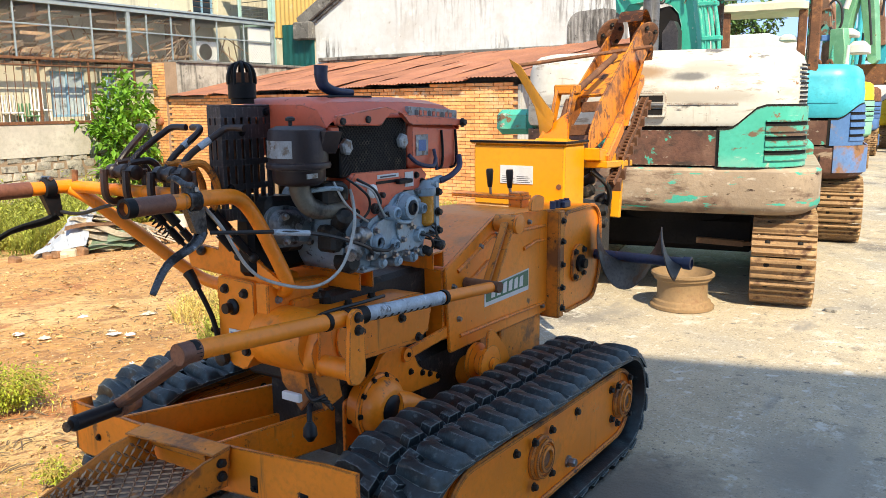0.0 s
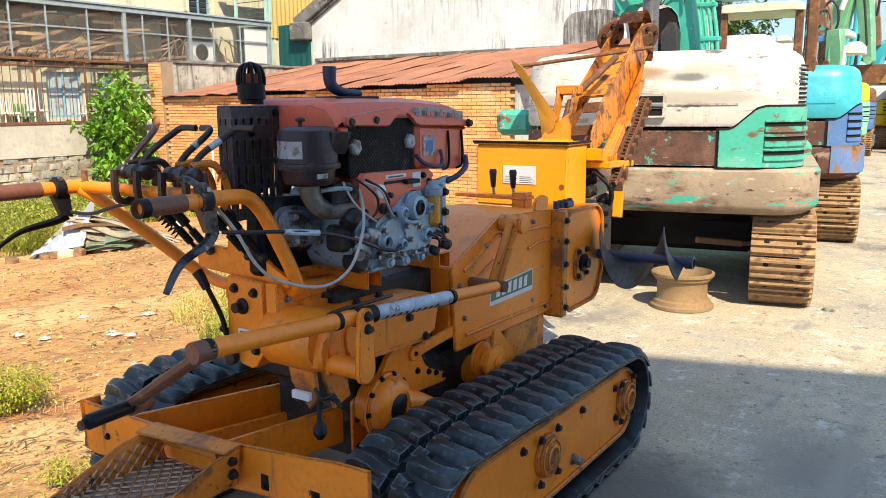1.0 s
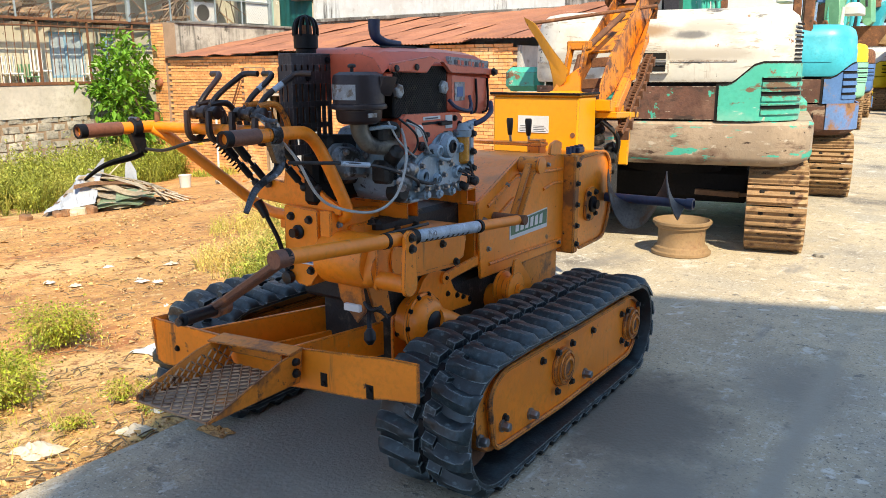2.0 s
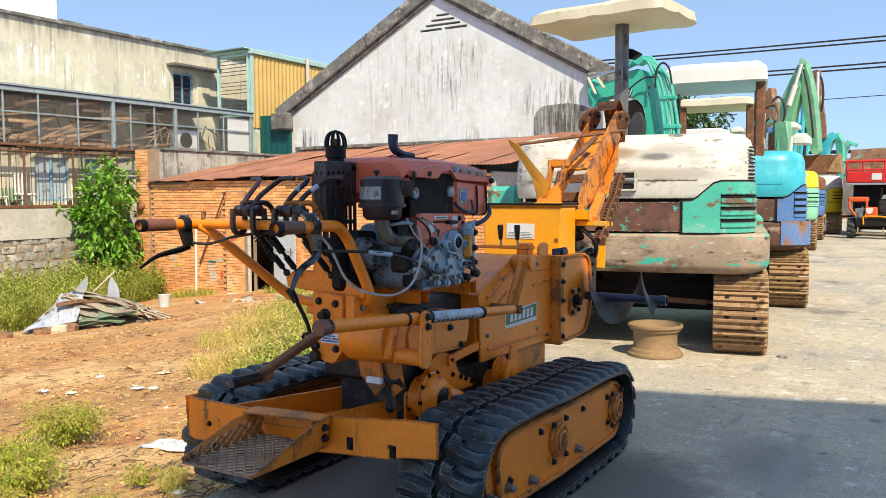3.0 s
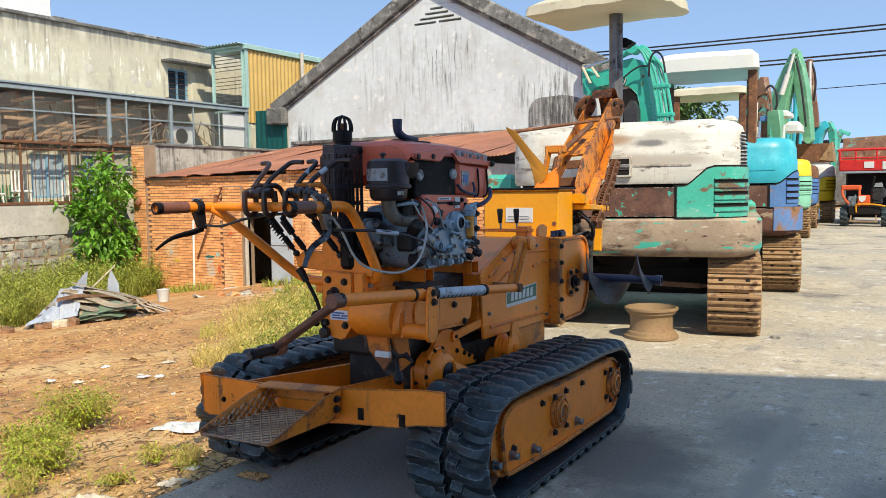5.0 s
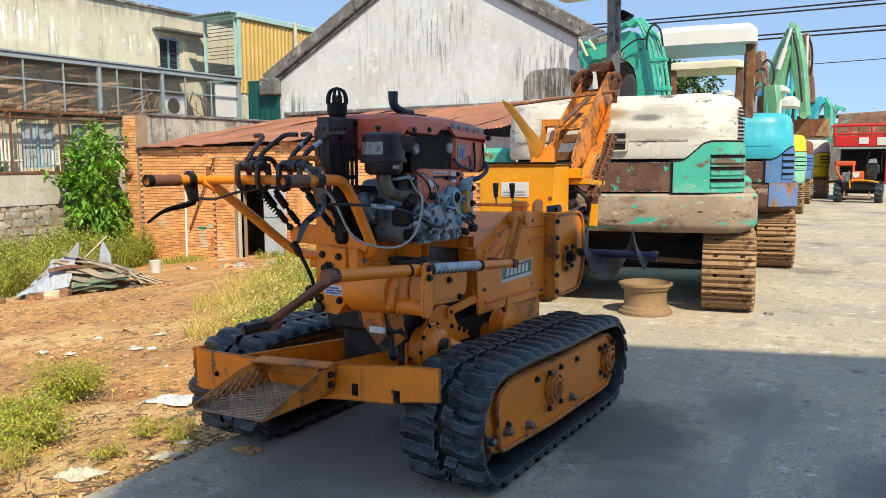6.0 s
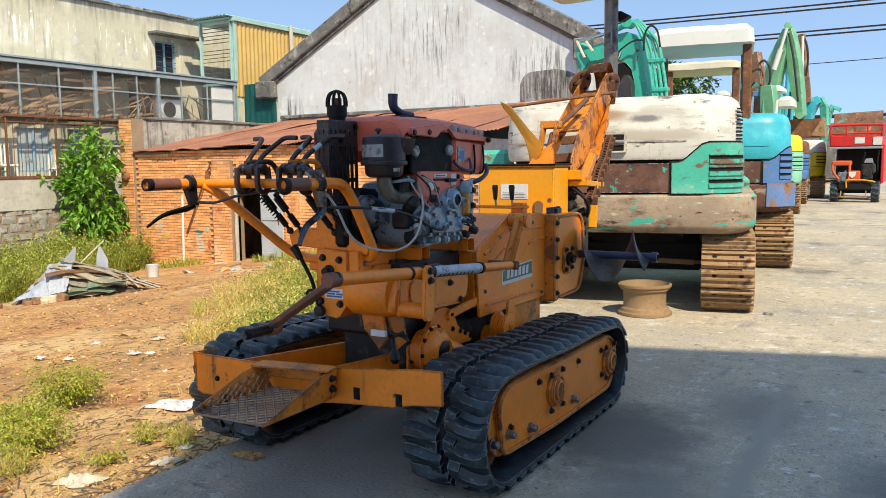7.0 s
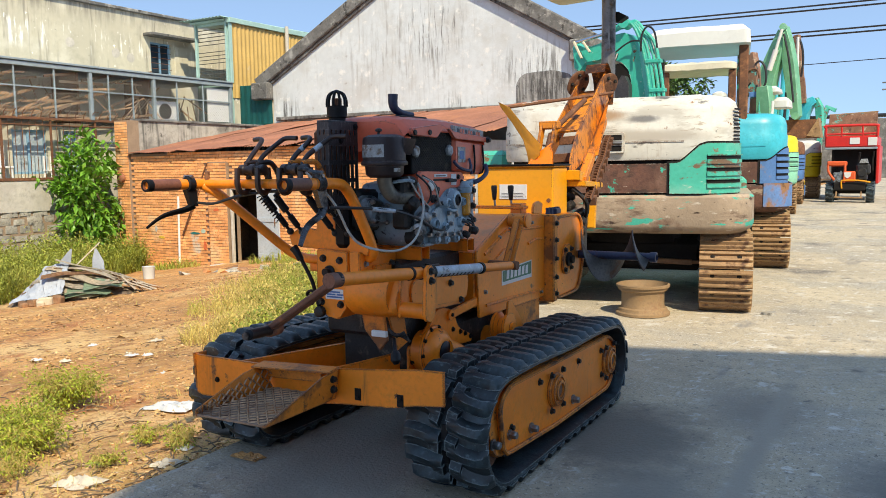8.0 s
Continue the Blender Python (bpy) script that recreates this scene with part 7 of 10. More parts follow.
# lower digging bar and its chain
c0, c1 = Vector((-1.25, 3.16, 0.99)), Vector((-1.52, 4.30, 1.37))
cd = (c1 - c0).normalized()
bm = B()
beam(bm, c0, c1, 0.05, 0.06, 0.008)
dig = part("digging_bar", bm, ORANGE_RUSTY, T)
bm = B()
hull(bm, [Vector(p) + Vector((s, 0, 0)) for p in ((-1.30, 3.55, 1.13), (-1.36, 3.90, 1.45), (-1.44, 4.12, 1.47), (-1.38, 3.6, 1.12)) for s in (0, 0.008)])
part("chain_shield", bm, ORANGE_RUSTY, dig)
link = B()
for s in (-1, 1):
    slab(link, [(s * 0.014, y, z) for y, z in rounded([(-0.026, -0.010), (0.026, -0.010), (0.026, 0.010), (-0.026, 0.010)], 0.009)], (s * 0.005, 0, 0))
rod(link, (-0.02, 0.017, 0), (0.02, 0.017, 0), 0.006, n=8)
LINK = finish(link, RUSTY)
cut = B()
hull(cut, [(x, y, z) for x in (-0.035, 0.035) for y, z in ((-0.02, 0.0), (0.02, 0.0), (0.024, 0.045), (0.014, 0.048), (-0.012, 0.012))])
CUTTER = finish(cut, RUSTY)
q = Matrix((Vector((1, 0, 0)), cd, Vector((1, 0, 0)).cross(cd))).transposed().to_4x4()
for i in range(26):
    m = q.copy()
    p = c0 + cd * (i * 0.046 - 0.06) - Vector((0, -cd.z, cd.y)) * (0.075 + 0.008 * math.sin(i * 0.5)) + Vector((0.03, 0.02, 0))
    m.translation = p
    piece("chain_link", LINK, dig, m)
    if i % 3 == 1:
        piece("cutter", CUTTER, dig, m @ pose(0, 0, -0.01, 180, 0, 0))
# base frame, channel bars and machinery under the boom
bm = B()
slab(bm, [(-1.30, 3.06, 1.05), (-1.225, 3.06, 1.05), (-1.275, 3.36, 1.015), (-1.34, 3.36, 1.015)], (0, 0, -0.055), 0.004)
part("channel_bar", bm, YELLOW, T, "bright yellow channel bar")
bm = B()
slab(bm, [(-1.32, 3.08, 0.992), (-1.20, 3.08, 0.992), (-1.255, 3.52, 0.972), (-1.36, 3.52, 0.972)], (0, 0, -0.03), 0.004)
part("channel_bar", bm, YELLOW, T, "bright yellow channel bar")
bm = B()
box(bm, (-1.50, 3.06, 0.55), (-1.26, 3.28, 0.80), 0.01)
for k in range(6):
    lathe(bm, (-1.27 - 0.02 * k, 3.12 + 0.05 * (k % 3), 0.72 + 0.04 * k), (1, 0.3, 0.2 * k), [(0.02, 0), (0.026, 0.02), (0.026, 0.05), (0.012, 0.06)], 10)
tube(bm, curve([(-1.28, 3.1, 0.95), (-1.22, 3.14, 0.88), (-1.24, 3.2, 0.80), (-1.30, 3.22, 0.75)], 5), 0.012, 8)
part("boom_drive", bm, CASTDARK, T)
bm = B()
beam(bm, (-1.245, 3.30, 0.72), (-1.25, 3.34, 0.98), 0.045, 0.03, 0.004)
part("drive_strut", bm, YELLOW, T)
bm = B()
hull(bm, [Vector(p) + Vector((0, s, 0)) for p in ((-1.62, 3.12, 0.98), (-1.40, 3.12, 0.96), (-1.42, 3.14, 1.20), (-1.55, 3.16, 1.12)) for s in (0, 0.012)])
part("mount_plate", bm, ORANGE, T)
# spoil wing
bm = slab(B(), [(-1.57, 3.17, 1.08), (-1.49, 3.13, 1.13), (-1.485, 3.14, 1.19), (-1.62, 3.24, 1.29), (-1.80, 3.40, 1.425), (-1.905, 3.47, 1.465), (-1.885, 3.46, 1.43), (-1.75, 3.34, 1.325), (-1.64, 3.25, 1.225), (-1.595, 3.20, 1.15)], (0.008, -0.012, 0), 0.002)
part("spoil_wing", bm, YELLOW, T, "yellow bent spoil wing")
bm = B()
tube(bm, [(-1.86, 3.43, 1.425), (-1.5, 3.85, 1.50), (-1.36, 4.02, 1.53)], 0.010, 8)
part("stay_rod", bm, RUSTY, T)
bm = B()
for x in (-1.53, -1.45):
    beam(bm, (x, 3.16, 1.03), (x, 3.28, 1.31), 0.016, 0.05, 0.003)
box(bm, (-1.545, 3.25, 1.28), (-1.435, 3.32, 1.325), 0.006)
part("u_bracket", bm, BOOMPAINT, T)
bm = B()
rod(bm, (-1.46, 3.28, 1.28), (-1.44, 3.72, 1.47), 0.016)
rod(bm, (-1.47, 3.12, 1.02), (-1.47, 3.27, 1.25), 0.022)
part("tilt_cylinder", bm, RUSTY, T)
bm = B()
rod(bm, (-1.56, 3.12, 1.05), (-1.40, 3.12, 1.05), 0.035)
part("pivot_tube", bm, YELLOW, T)

# ---- row of parked mini excavators ----
WHITECHIP = surf("chipped_white_paint", (0.62, 0.605, 0.545), 0.5, tone=0.08, tscale=2.5, spots=[((0.54, 0.49, 0.41), 2.6, 0.50, 0.68), ((0.22, 0.10, 0.05), 9, 0.66, 0.69, 0.9), ((0.07, 0.065, 0.06), 30, 0.67, 0.71)], smear=[((0.45, 0.425, 0.37), (1.8, 1.8, 6), 0.50, 0.62), ((0.13, 0.125, 0.12), (2.2, 2.2, 7), 0.615, 0.66), ((0.05, 0.05, 0.05), (4.0, 4.0, 12), 0.64, 0.67), ((0.26, 0.15, 0.085), (5, 5, 14), 0.64, 0.69), ((0.36, 0.31, 0.25), (6, 6, 30), 0.58, 0.66)], streak=((0.30, 0.20, 0.12), 18, 0.60, 0.72), blots=[((0.17, 0.165, 0.16), (0.16, 0.10, 1.39), (0.13, 0.6, 0.035), 0.9, 1.5), ((0.36, 0.24, 0.15), (-0.11, 0.10, 1.42), (0.16, 0.6, 0.05), 0.9, 1.6), ((0.42, 0.38, 0.32), (0.16, 0.10, 1.27), (0.5, 0.6, 0.05), 0.9, 1.7)], bump=0.08, edge=((0.16, 0.08, 0.045), 0.012, 0.8))
TEALCHIP = surf("chipped_teal_paint", (0.05, 0.42, 0.31), 0.45, tone=0.12, tscale=3, spots=[((0.15, 0.44, 0.34), 3, 0.50, 0.70), ((0.20, 0.10, 0.055), 7, 0.59, 0.64, 0.85), ((0.40, 0.42, 0.34), 11, 0.62, 0.67)], smear=[((0.16, 0.10, 0.06), (3.5, 3.5, 8), 0.575, 0.62), ((0.34, 0.50, 0.42), (6, 6, 20), 0.60, 0.66)], bump=0.1, edge=((0.10, 0.06, 0.04), 0.012, 0.8))
BROWNPLATE = surf("rust_brown_counterweight", (0.12, 0.052, 0.035), 0.7, tone=0.3, tscale=3.5, spots=[((0.20, 0.11, 0.075), 2.3, 0.52, 0.72), ((0.03, 0.38, 0.28), 4.2, 0.585, 0.605), ((0.05, 0.028, 0.02), 8, 0.55, 0.68)], smear=[((0.34, 0.25, 0.18), (4, 4, 11), 0.62, 0.69), ((0.04, 0.024, 0.018), (3, 3, 10), 0.54, 0.66), ((0.45, 0.38, 0.30), (11, 11, 26), 0.65, 0.70)], bump=0.3, bscale=70, edge=((0.42, 0.36, 0.28), 0.010, 0.5))
DUSTY = surf("dusty_brown_counterweight", (0.37, 0.28, 0.20), 0.75, tone=0.18, tscale=2.5, spots=[((0.17, 0.10, 0.07), 2.0, 0.50, 0.64), ((0.46, 0.39, 0.30), 9, 0.60, 0.72)], smear=[((0.11, 0.06, 0.042), (1.6, 1.6, 6), 0.51, 0.63), ((0.42, 0.34, 0.26), (2.2, 2.2, 8), 0.55, 0.68), ((0.05, 0.42, 0.32), (2.6, 2.6, 13), 0.575, 0.605), ((0.50, 0.43, 0.35), (9, 9, 22), 0.60, 0.68), ((0.06, 0.035, 0.025), (9, 9, 24), 0.62, 0.68)], bump=0.3, bscale=70)
TURQ = surf("faded_turquoise_paint", (0.03, 0.40, 0.50), 0.4, tone=0.12, tscale=4, spots=[((0.12, 0.50, 0.56), 5, 0.5, 0.7), ((0.45, 0.55, 0.55), 3, 0.68, 0.75)], bump=0.05)
BLUE = surf("worn_blue_paint", (0.07, 0.17, 0.38), 0.5, tone=0.15, tscale=4, spots=[((0.25, 0.17, 0.10), 5, 0.60, 0.68, 0.85)], bump=0.08)
PALEGREEN = surf("pale_green_paint", (0.11, 0.27, 0.13), 0.5, tone=0.12, tscale=4, spots=[((0.16, 0.075, 0.04), 6, 0.64, 0.70, 0.85)], bump=0.06)
MINTARM = surf("chalky_green_arm_paint", (0.13, 0.36, 0.21), 0.5, tone=0.12, tscale=4, spots=[((0.22, 0.46, 0.30), 3, 0.52, 0.68), ((0.16, 0.085, 0.045), 6, 0.64, 0.70, 0.85)], bump=0.06, edge=((0.30, 0.42, 0.30), 0.012, 0.5))
MINT = surf("mint_green_paint", (0.22, 0.52, 0.36), 0.5, tone=0.1, tscale=4, bump=0.05)
LEMON = surf("lemon_yellow_paint", (0.72, 0.52, 0.02), 0.45, tone=0.1, tscale=4, spots=[((0.25, 0.13, 0.04), 6, 0.66, 0.72)], bump=0.05)
BEIGE = surf("beige_fibreglass", (0.58, 0.53, 0.39), 0.6, tone=0.08, tscale=3, spots=[((0.35, 0.28, 0.18), 4, 0.62, 0.76)], bump=0.1)
WHITEROOF = surf("white_fibreglass", (0.60, 0.60, 0.57), 0.55, tone=0.05, tscale=3, bump=0.05)
SHOE = surf("rusted_track_shoe", (0.33, 0.20, 0.10), 0.7, metal=0.25, tone=0.25, tscale=10, spots=[((0.12, 0.06, 0.035), 12, 0.52, 0.68), ((0.45, 0.33, 0.18), 9, 0.60, 0.74)], bump=0.3, rand=0.15)
POSTSTEEL = surf("scuffed_post_steel", (0.17, 0.165, 0.165), 0.42, metal=0.5, tone=0.3, tscale=5, spots=[((0.04, 0.036, 0.034), 5, 0.50, 0.64), ((0.18, 0.09, 0.045), 9, 0.58, 0.68, 0.8)], streak=((0.42, 0.41, 0.40), 16, 0.56, 0.68), bump=0.15)
# greasy steel, also used to paint the shade of gaps and slots
DARK = surf("greasy_steel_and_gap_shade", (0.014, 0.012, 0.011), 0.7, tone=0.3, tscale=5, bump=0.2, spec=0.2)
CHROME = surf("chromed_rod", (0.55, 0.55, 0.55), 0.18, metal=1.0, tone=0.05)


def shoe_mesh(w):
    bm = B()
    box(bm, (-w / 2, -0.064, -0.008), (w / 2, 0.064, 0.006), 0.002)
    for y in (-0.045, 0.0, 0.045):
        hull(bm, [(x, y + a, z) for x in (-w / 2 + 0.004, w / 2 - 0.004) for a, z in ((-0.013, 0.005), (0.013, 0.005), (-0.006, 0.026), (0.006, 0.026))])
    return finish(bm, SHOE)


SHOES = {0.36: shoe_mesh(0.36), 0.30: shoe_mesh(0.30)}
HOLE = bolt_mesh(DARK, 0.012, 0.006)


def plan(hw, length, r=0.27, d=0.0):
    """Outline of an upper body seen from above: rear at y=0 with rounded corners. Returns points from front left round the rear to front right."""
    pts = [(-hw + d, length), (-hw + d, length * 0.6)]
    for i in range(9):
        a = math.pi + (math.pi / 2) * i / 8
        pts.append((-hw + r + (r - d) * math.cos(a), r + 0.05 + (r - d) * math.sin(a) - 0.05 * (i / 8)))
    for i in range(1, 12):
        t = i / 12
        x = (-hw + r) + (2 * hw - 2 * r) * t
        pts.append((x, d - 0.03 * math.sin(math.pi * t)))
    for i in range(9):
        a = 1.5 * math.pi + (math.pi / 2) * i / 8
        pts.append((hw - r + (r - d) * math.cos(a), r + 0.05 + (r - d) * math.sin(a) - 0.05 * (1 - i / 8)))
    return pts + [(hw - d, length * 0.6), (hw - d, length)]


def strip(bm, pts, z0, z1, out):
    """A curved plate standing on the plan's points (with z1 a number or a list), 'out' thick outward."""
    n = len(pts)
    rows = []
    for i, (x, y) in enumerate(pts):
        ax, ay = pts[max(i - 1, 0)]
        bx_, by_ = pts[min(i + 1, n - 1)]
        d = Vector((bx_ - ax, by_ - ay)).normalized()
        nr = Vector((d.y, -d.x))
        t = z1[i] if isinstance(z1, list) else z1
        b = z0[i] if isinstance(z0, list) else z0
        rows.append([bm.verts.new((x, y, b)), bm.verts.new((x + nr.x * out, y + nr.y * out, b)), bm.verts.new((x + nr.x * out, y + nr.y * out, t)), bm.verts.new((x, y, t))])
    for a, b in zip(rows, rows[1:]):
        bridge(bm, a, b)
    bm.faces.new(rows[0])
    bm.faces.new(rows[-1])
    return bm


def excavator(at, label, hood, weight, panel, plate, hw=0.96, shoe_w=0.36, s=1.0, tracks=(-1, 1), canopy=None, vents=3, split=0.53, rot=0.0, narrow=0.0, canopy_turn=0.0, group="parked mini excavators"):
    """A mini excavator seen from behind: steel tracks, counterweight, side vent panel, hood, canopy on posts."""
    base = Vector(at)
    ex = thing("excavator", at, label, "excavator", group)
    M = Matrix.Translation(base) @ Matrix.Rotation(radians(rot), 4, "Z") @ Matrix.Scale(s, 4)

    def add(name, bm, mat, parent=ex, lab=""):
        bm.transform(M)
        return part(name, bm, mat, parent, lab)

    P0 = plan(hw, 1.5)
    bm = loft(B(), [(plan(hw, 1.5, d=0.07), 0.575), (plan(hw, 1.5, d=0.015), 0.61), (plan(hw, 1.5), 0.64), (plan(hw, 1.5), 0.835), (plan(hw, 1.5, d=0.015), 0.855)])
    add("counterweight", bm, weight)
    lower_hw = hw
    hw = hw - narrow
    over = add

    def add(name, bm, mat, parent=ex, lab="", shift=-narrow * 1.2):
        bm.transform(Matrix.Translation((shift, 0, 0)))
        return over(name, bm, mat, parent, lab)

    bm = loft(B(), [(plan(hw, 1.5, d=0.06), 0.855), (plan(hw, 1.5, d=0.06), 1.12)])
    add("inner_body", bm, DARK)
    n = len(P0)
    left = [p for p in P0[2:] if p[0] < split * hw / 0.96][:]
    k = len(left) + 2
    bm = strip(B(), plan(hw, 1.5, d=0.03)[2:k], 0.868, 1.075, 0.03)
    add("rear_plate", bm, plate)
    Q = plan(hw, 1.5, d=0.03)[k - 1:]
    x0 = Q[0][0]
    Q = [(x0 + (Q[1][0] - x0) * f, Q[0][1] + (Q[1][1] - Q[0][1]) * f) for f in (0.0, 0.25, 0.5, 0.75)] + Q[1:]
    rise = lambda x: min(1.0, max(0.0, (x - x0 - 0.04) / 0.2))
    zt = [1.078 + 0.135 * (3 * rise(x) ** 2 - 2 * rise(x) ** 3) for x, _ in Q]
    # near-black strip round the panel paints the shade of its gap
    bm = strip(B(), [(Q[0][0] - 0.014, Q[0][1])] + Q, 0.856, [zt[0] + 0.012] + [z + 0.013 for z in zt], 0.0345)
    add("panel_gap", bm, DARK)
    bm = strip(B(), Q, 0.862, zt, 0.043)
    vp = add("vent_panel", bm, panel)
    C = [q for q in plan(hw, 1.5, d=-0.012)[k + 2:-3]]
    for j in range(vents):
        z = 0.935 + j * 0.25 / vents
        # dark strip between the lips stands for a shaded slot
        bm = strip(B(), C, z, z + 0.024, 0.004)
        add("vent_slot", bm, DARK, vp)
        bm = strip(B(), C, z - 0.034, z - 0.002, 0.012)
        add("vent_lip", bm, panel, vp)
        bm = strip(B(), C, z + 0.024, z + 0.032, 0.016)
        add("vent_hood", bm, panel, vp)
    rows = [(plan(hw, 1.45, d=0.012), 1.10), (plan(hw, 1.45, d=0.0), 1.13), (plan(hw, 1.45), 1.33), (plan(hw, 1.44, d=0.006), 1.345), (plan(hw, 1.43, d=0.010), 1.44), (plan(hw, 1.42, d=0.032), 1.505), (plan(hw, 1.40, d=0.075), 1.538), (plan(hw, 1.36, d=0.15), 1.553), (plan(hw, 1.32, d=0.22), 1.557)]
    bm = loft(B(), rows)
    hd = add("engine_hood", bm, hood)
    bm = B()
    bmx = strip(bm, plan(hw, 1.5, d=-0.002)[5:k + 1], 1.225, 1.235, 0.004)
    add("hood_crease", bmx, hood, hd)
    # latch with a handle between near-black pads that paint shaded recesses
    bm = B()
    slab(bm, xz(-0.056, rounded([(-0.09, 1.15), (0.09, 1.15), (0.09, 1.30), (-0.09, 1.30)], 0.02)), (0, 0.024, 0), 0.004)
    add("latch_plate", bm, hood, hd, "raised latch plate")
    for z0, z1 in ((1.168, 1.205), (1.245, 1.282)):
        bm = B()
        box(bm, (-0.07, -0.060, z0), (0.07, -0.054, z1), 0.002)
        add("latch_recess", bm, DARK, hd)
    bm = B()
    tube(bm, [(-0.075, -0.068, 1.225), (0.075, -0.068, 1.225)], 0.012, 8)
    add("latch_handle", bm, STEEL, hd)
    # upper deck in front of the hood, slew ring, undercarriage
    hw, add = lower_hw, over
    bm = B()
    box(bm, (-hw + 0.02, 1.45, 0.60), (hw - 0.02, 1.95, 0.95), 0.03)
    add("floor_deck", bm, panel)
    bm = B()
    rod(bm, (0, 0.95, 0.45), (0, 0.95, 0.6), 0.38, n=28)
    box(bm, (-0.55, 0.75, 0.22), (0.55, 1.7, 0.47), 0.04)
    add("undercarriage", bm, DARK)
    bm = B()
    box(bm, (-0.9, 2.45, 0.12), (0.9, 2.52, 0.42), 0.02)
    add("dozer_blade", bm, panel)
    for sd in tracks:
        xc = sd * (hw - shoe_w / 2 - 0.005)
        ya, yb, zc, R = 0.30, 2.0, 0.285, 0.262
        bm = B()
        box(bm, (xc - 0.10, ya, 0.13), (xc + 0.10, yb, 0.42), 0.03)
        for y in (ya, yb):
            rod(bm, (xc - 0.06, y, zc), (xc + 0.06, y, zc), R - 0.045, n=24)
        tr = add("track_frame", bm, DARK)
        run, arc = yb - ya, math.pi * R
        total = 2 * (run + arc)
        cnt = int(total / 0.134)
        me = SHOES[shoe_w]
        for i in range(cnt):
            d = (i + 0.3) * total / cnt
            if d < run:
                y, z, a = yb - d, zc - R, math.pi
            elif d < run + arc:
                t = (d - run) / R
                y, z, a = ya - R * math.sin(t), zc - R * math.cos(t), math.pi - t
            elif d < 2 * run + arc:
                y, z, a = ya + (d - run - arc), zc + R - 0.012 * math.sin(math.pi * (d - run - arc) / run), 0.0
            else:
                t = (d - 2 * run - arc) / R
                y, z, a = yb + R * math.sin(t), zc + R * math.cos(t), -t
            m = M @ Matrix.Translation((xc, y, z)) @ Matrix.Rotation(a, 4, "X")
            piece("track_shoe", me, tr, m)
            if y < ya:
                for xx in (-0.09, 0.09):
                    piece("shoe_bolt", HOLE, tr, m @ Matrix.Translation((xx, 0.022, 0.006)))
    if canopy:
        x0, x1, y0, y1, z0, th, mat, posts = canopy
        bm = loft(B(), [(plan_round((x0 + x1) / 2, (y0 + y1) / 2, (x1 - x0) / 2 - 0.02, (y1 - y0) / 2 - 0.02, 0.06), z0), (plan_round((x0 + x1) / 2, (y0 + y1) / 2, (x1 - x0) / 2, (y1 - y0) / 2, 0.06), z0 + 0.012), (plan_round((x0 + x1) / 2, (y0 + y1) / 2, (x1 - x0) / 2 - 0.01, (y1 - y0) / 2 - 0.01, 0.07), z0 + th * 0.7), (plan_round((x0 + x1) / 2, (y0 + y1) / 2, (x1 - x0) / 2 - 0.07, (y1 - y0) / 2 - 0.07, 0.08), z0 + th)])
        bmesh.ops.subdivide_edges(bm, edges=[e for e in bm.edges if e.calc_length() > 0.3], cuts=7, use_grid_fill=True)
        for v in bm.verts:
            k = noise.noise_vector(Vector((v.co.x * 2.3, v.co.y * 2.3, x0 * 9)))
            f = noise.noise_vector(Vector((v.co.x * 8, v.co.y * 8, v.co.z * 8 + x0 * 5)))
            v.co += Vector((k.x * 0.018, k.y * 0.018, k.z * 0.010)) + f * (0.014 if th < 0.15 else 0.006)
        mid = Vector(((x0 + x1) / 2, (y0 + y1) / 2, 0))
        bm.transform(Matrix.Translation(mid) @ Matrix.Rotation(radians(canopy_turn), 4, "Z") @ Matrix.Translation(-mid))
        add("canopy", bm, mat, ex, "sun-bleached canopy roof with uneven edges")
        for (px, py, r, zz, pm) in posts:
            bm = B()
            if pm is POSTSTEEL:
                rod(bm, (px, py, zz), (px, py, z0 + 0.004), r, n=20)
            else:
                box(bm, (px - r, py - r * 0.7, zz), (px + r, py + r * 0.7, z0 + 0.002), 0.012)
            add("canopy_post", bm, pm, ex)
    return ex, add


def limb(add, parent, pts, w, h, mat, name="boom", lab=""):
    """A box-section boom along a bent line, given as (x, y, z, depth)."""
    bm = B()
    rows = []
    for i, p in enumerate(pts):
        a, b = Vector(pts[max(i - 1, 0)][:3]), Vector(pts[min(i + 1, len(pts) - 1)][:3])
        t = (b - a).normalized()
        sidev = w.normalized()
        sidev = (sidev - t * sidev.dot(t)).normalized()
        up = t.cross(sidev)
        c = Vector(p[:3])
        k = p[3]
        rows.append([bm.verts.new(c + sidev * s1 * h / 2 + up * s2 * k / 2) for s1, s2 in ((-1, -1), (1, -1), (1, 1), (-1, 1))])
    for a, b in zip(rows, rows[1:]):
        bridge(bm, a, b)
    bm.faces.new(rows[0])
    bm.faces.new(rows[-1])
    bmesh.ops.bevel(bm, geom=bm.edges[:], offset=0.008, segments=1, affect="EDGES")
    return add(name, bm, mat, parent, lab)


def pipe(ex, name, pts, r, mat, n=6):
    bm = B()
    tube(bm, curve(pts, n), r, 8)
    return part(name, bm, mat, ex)


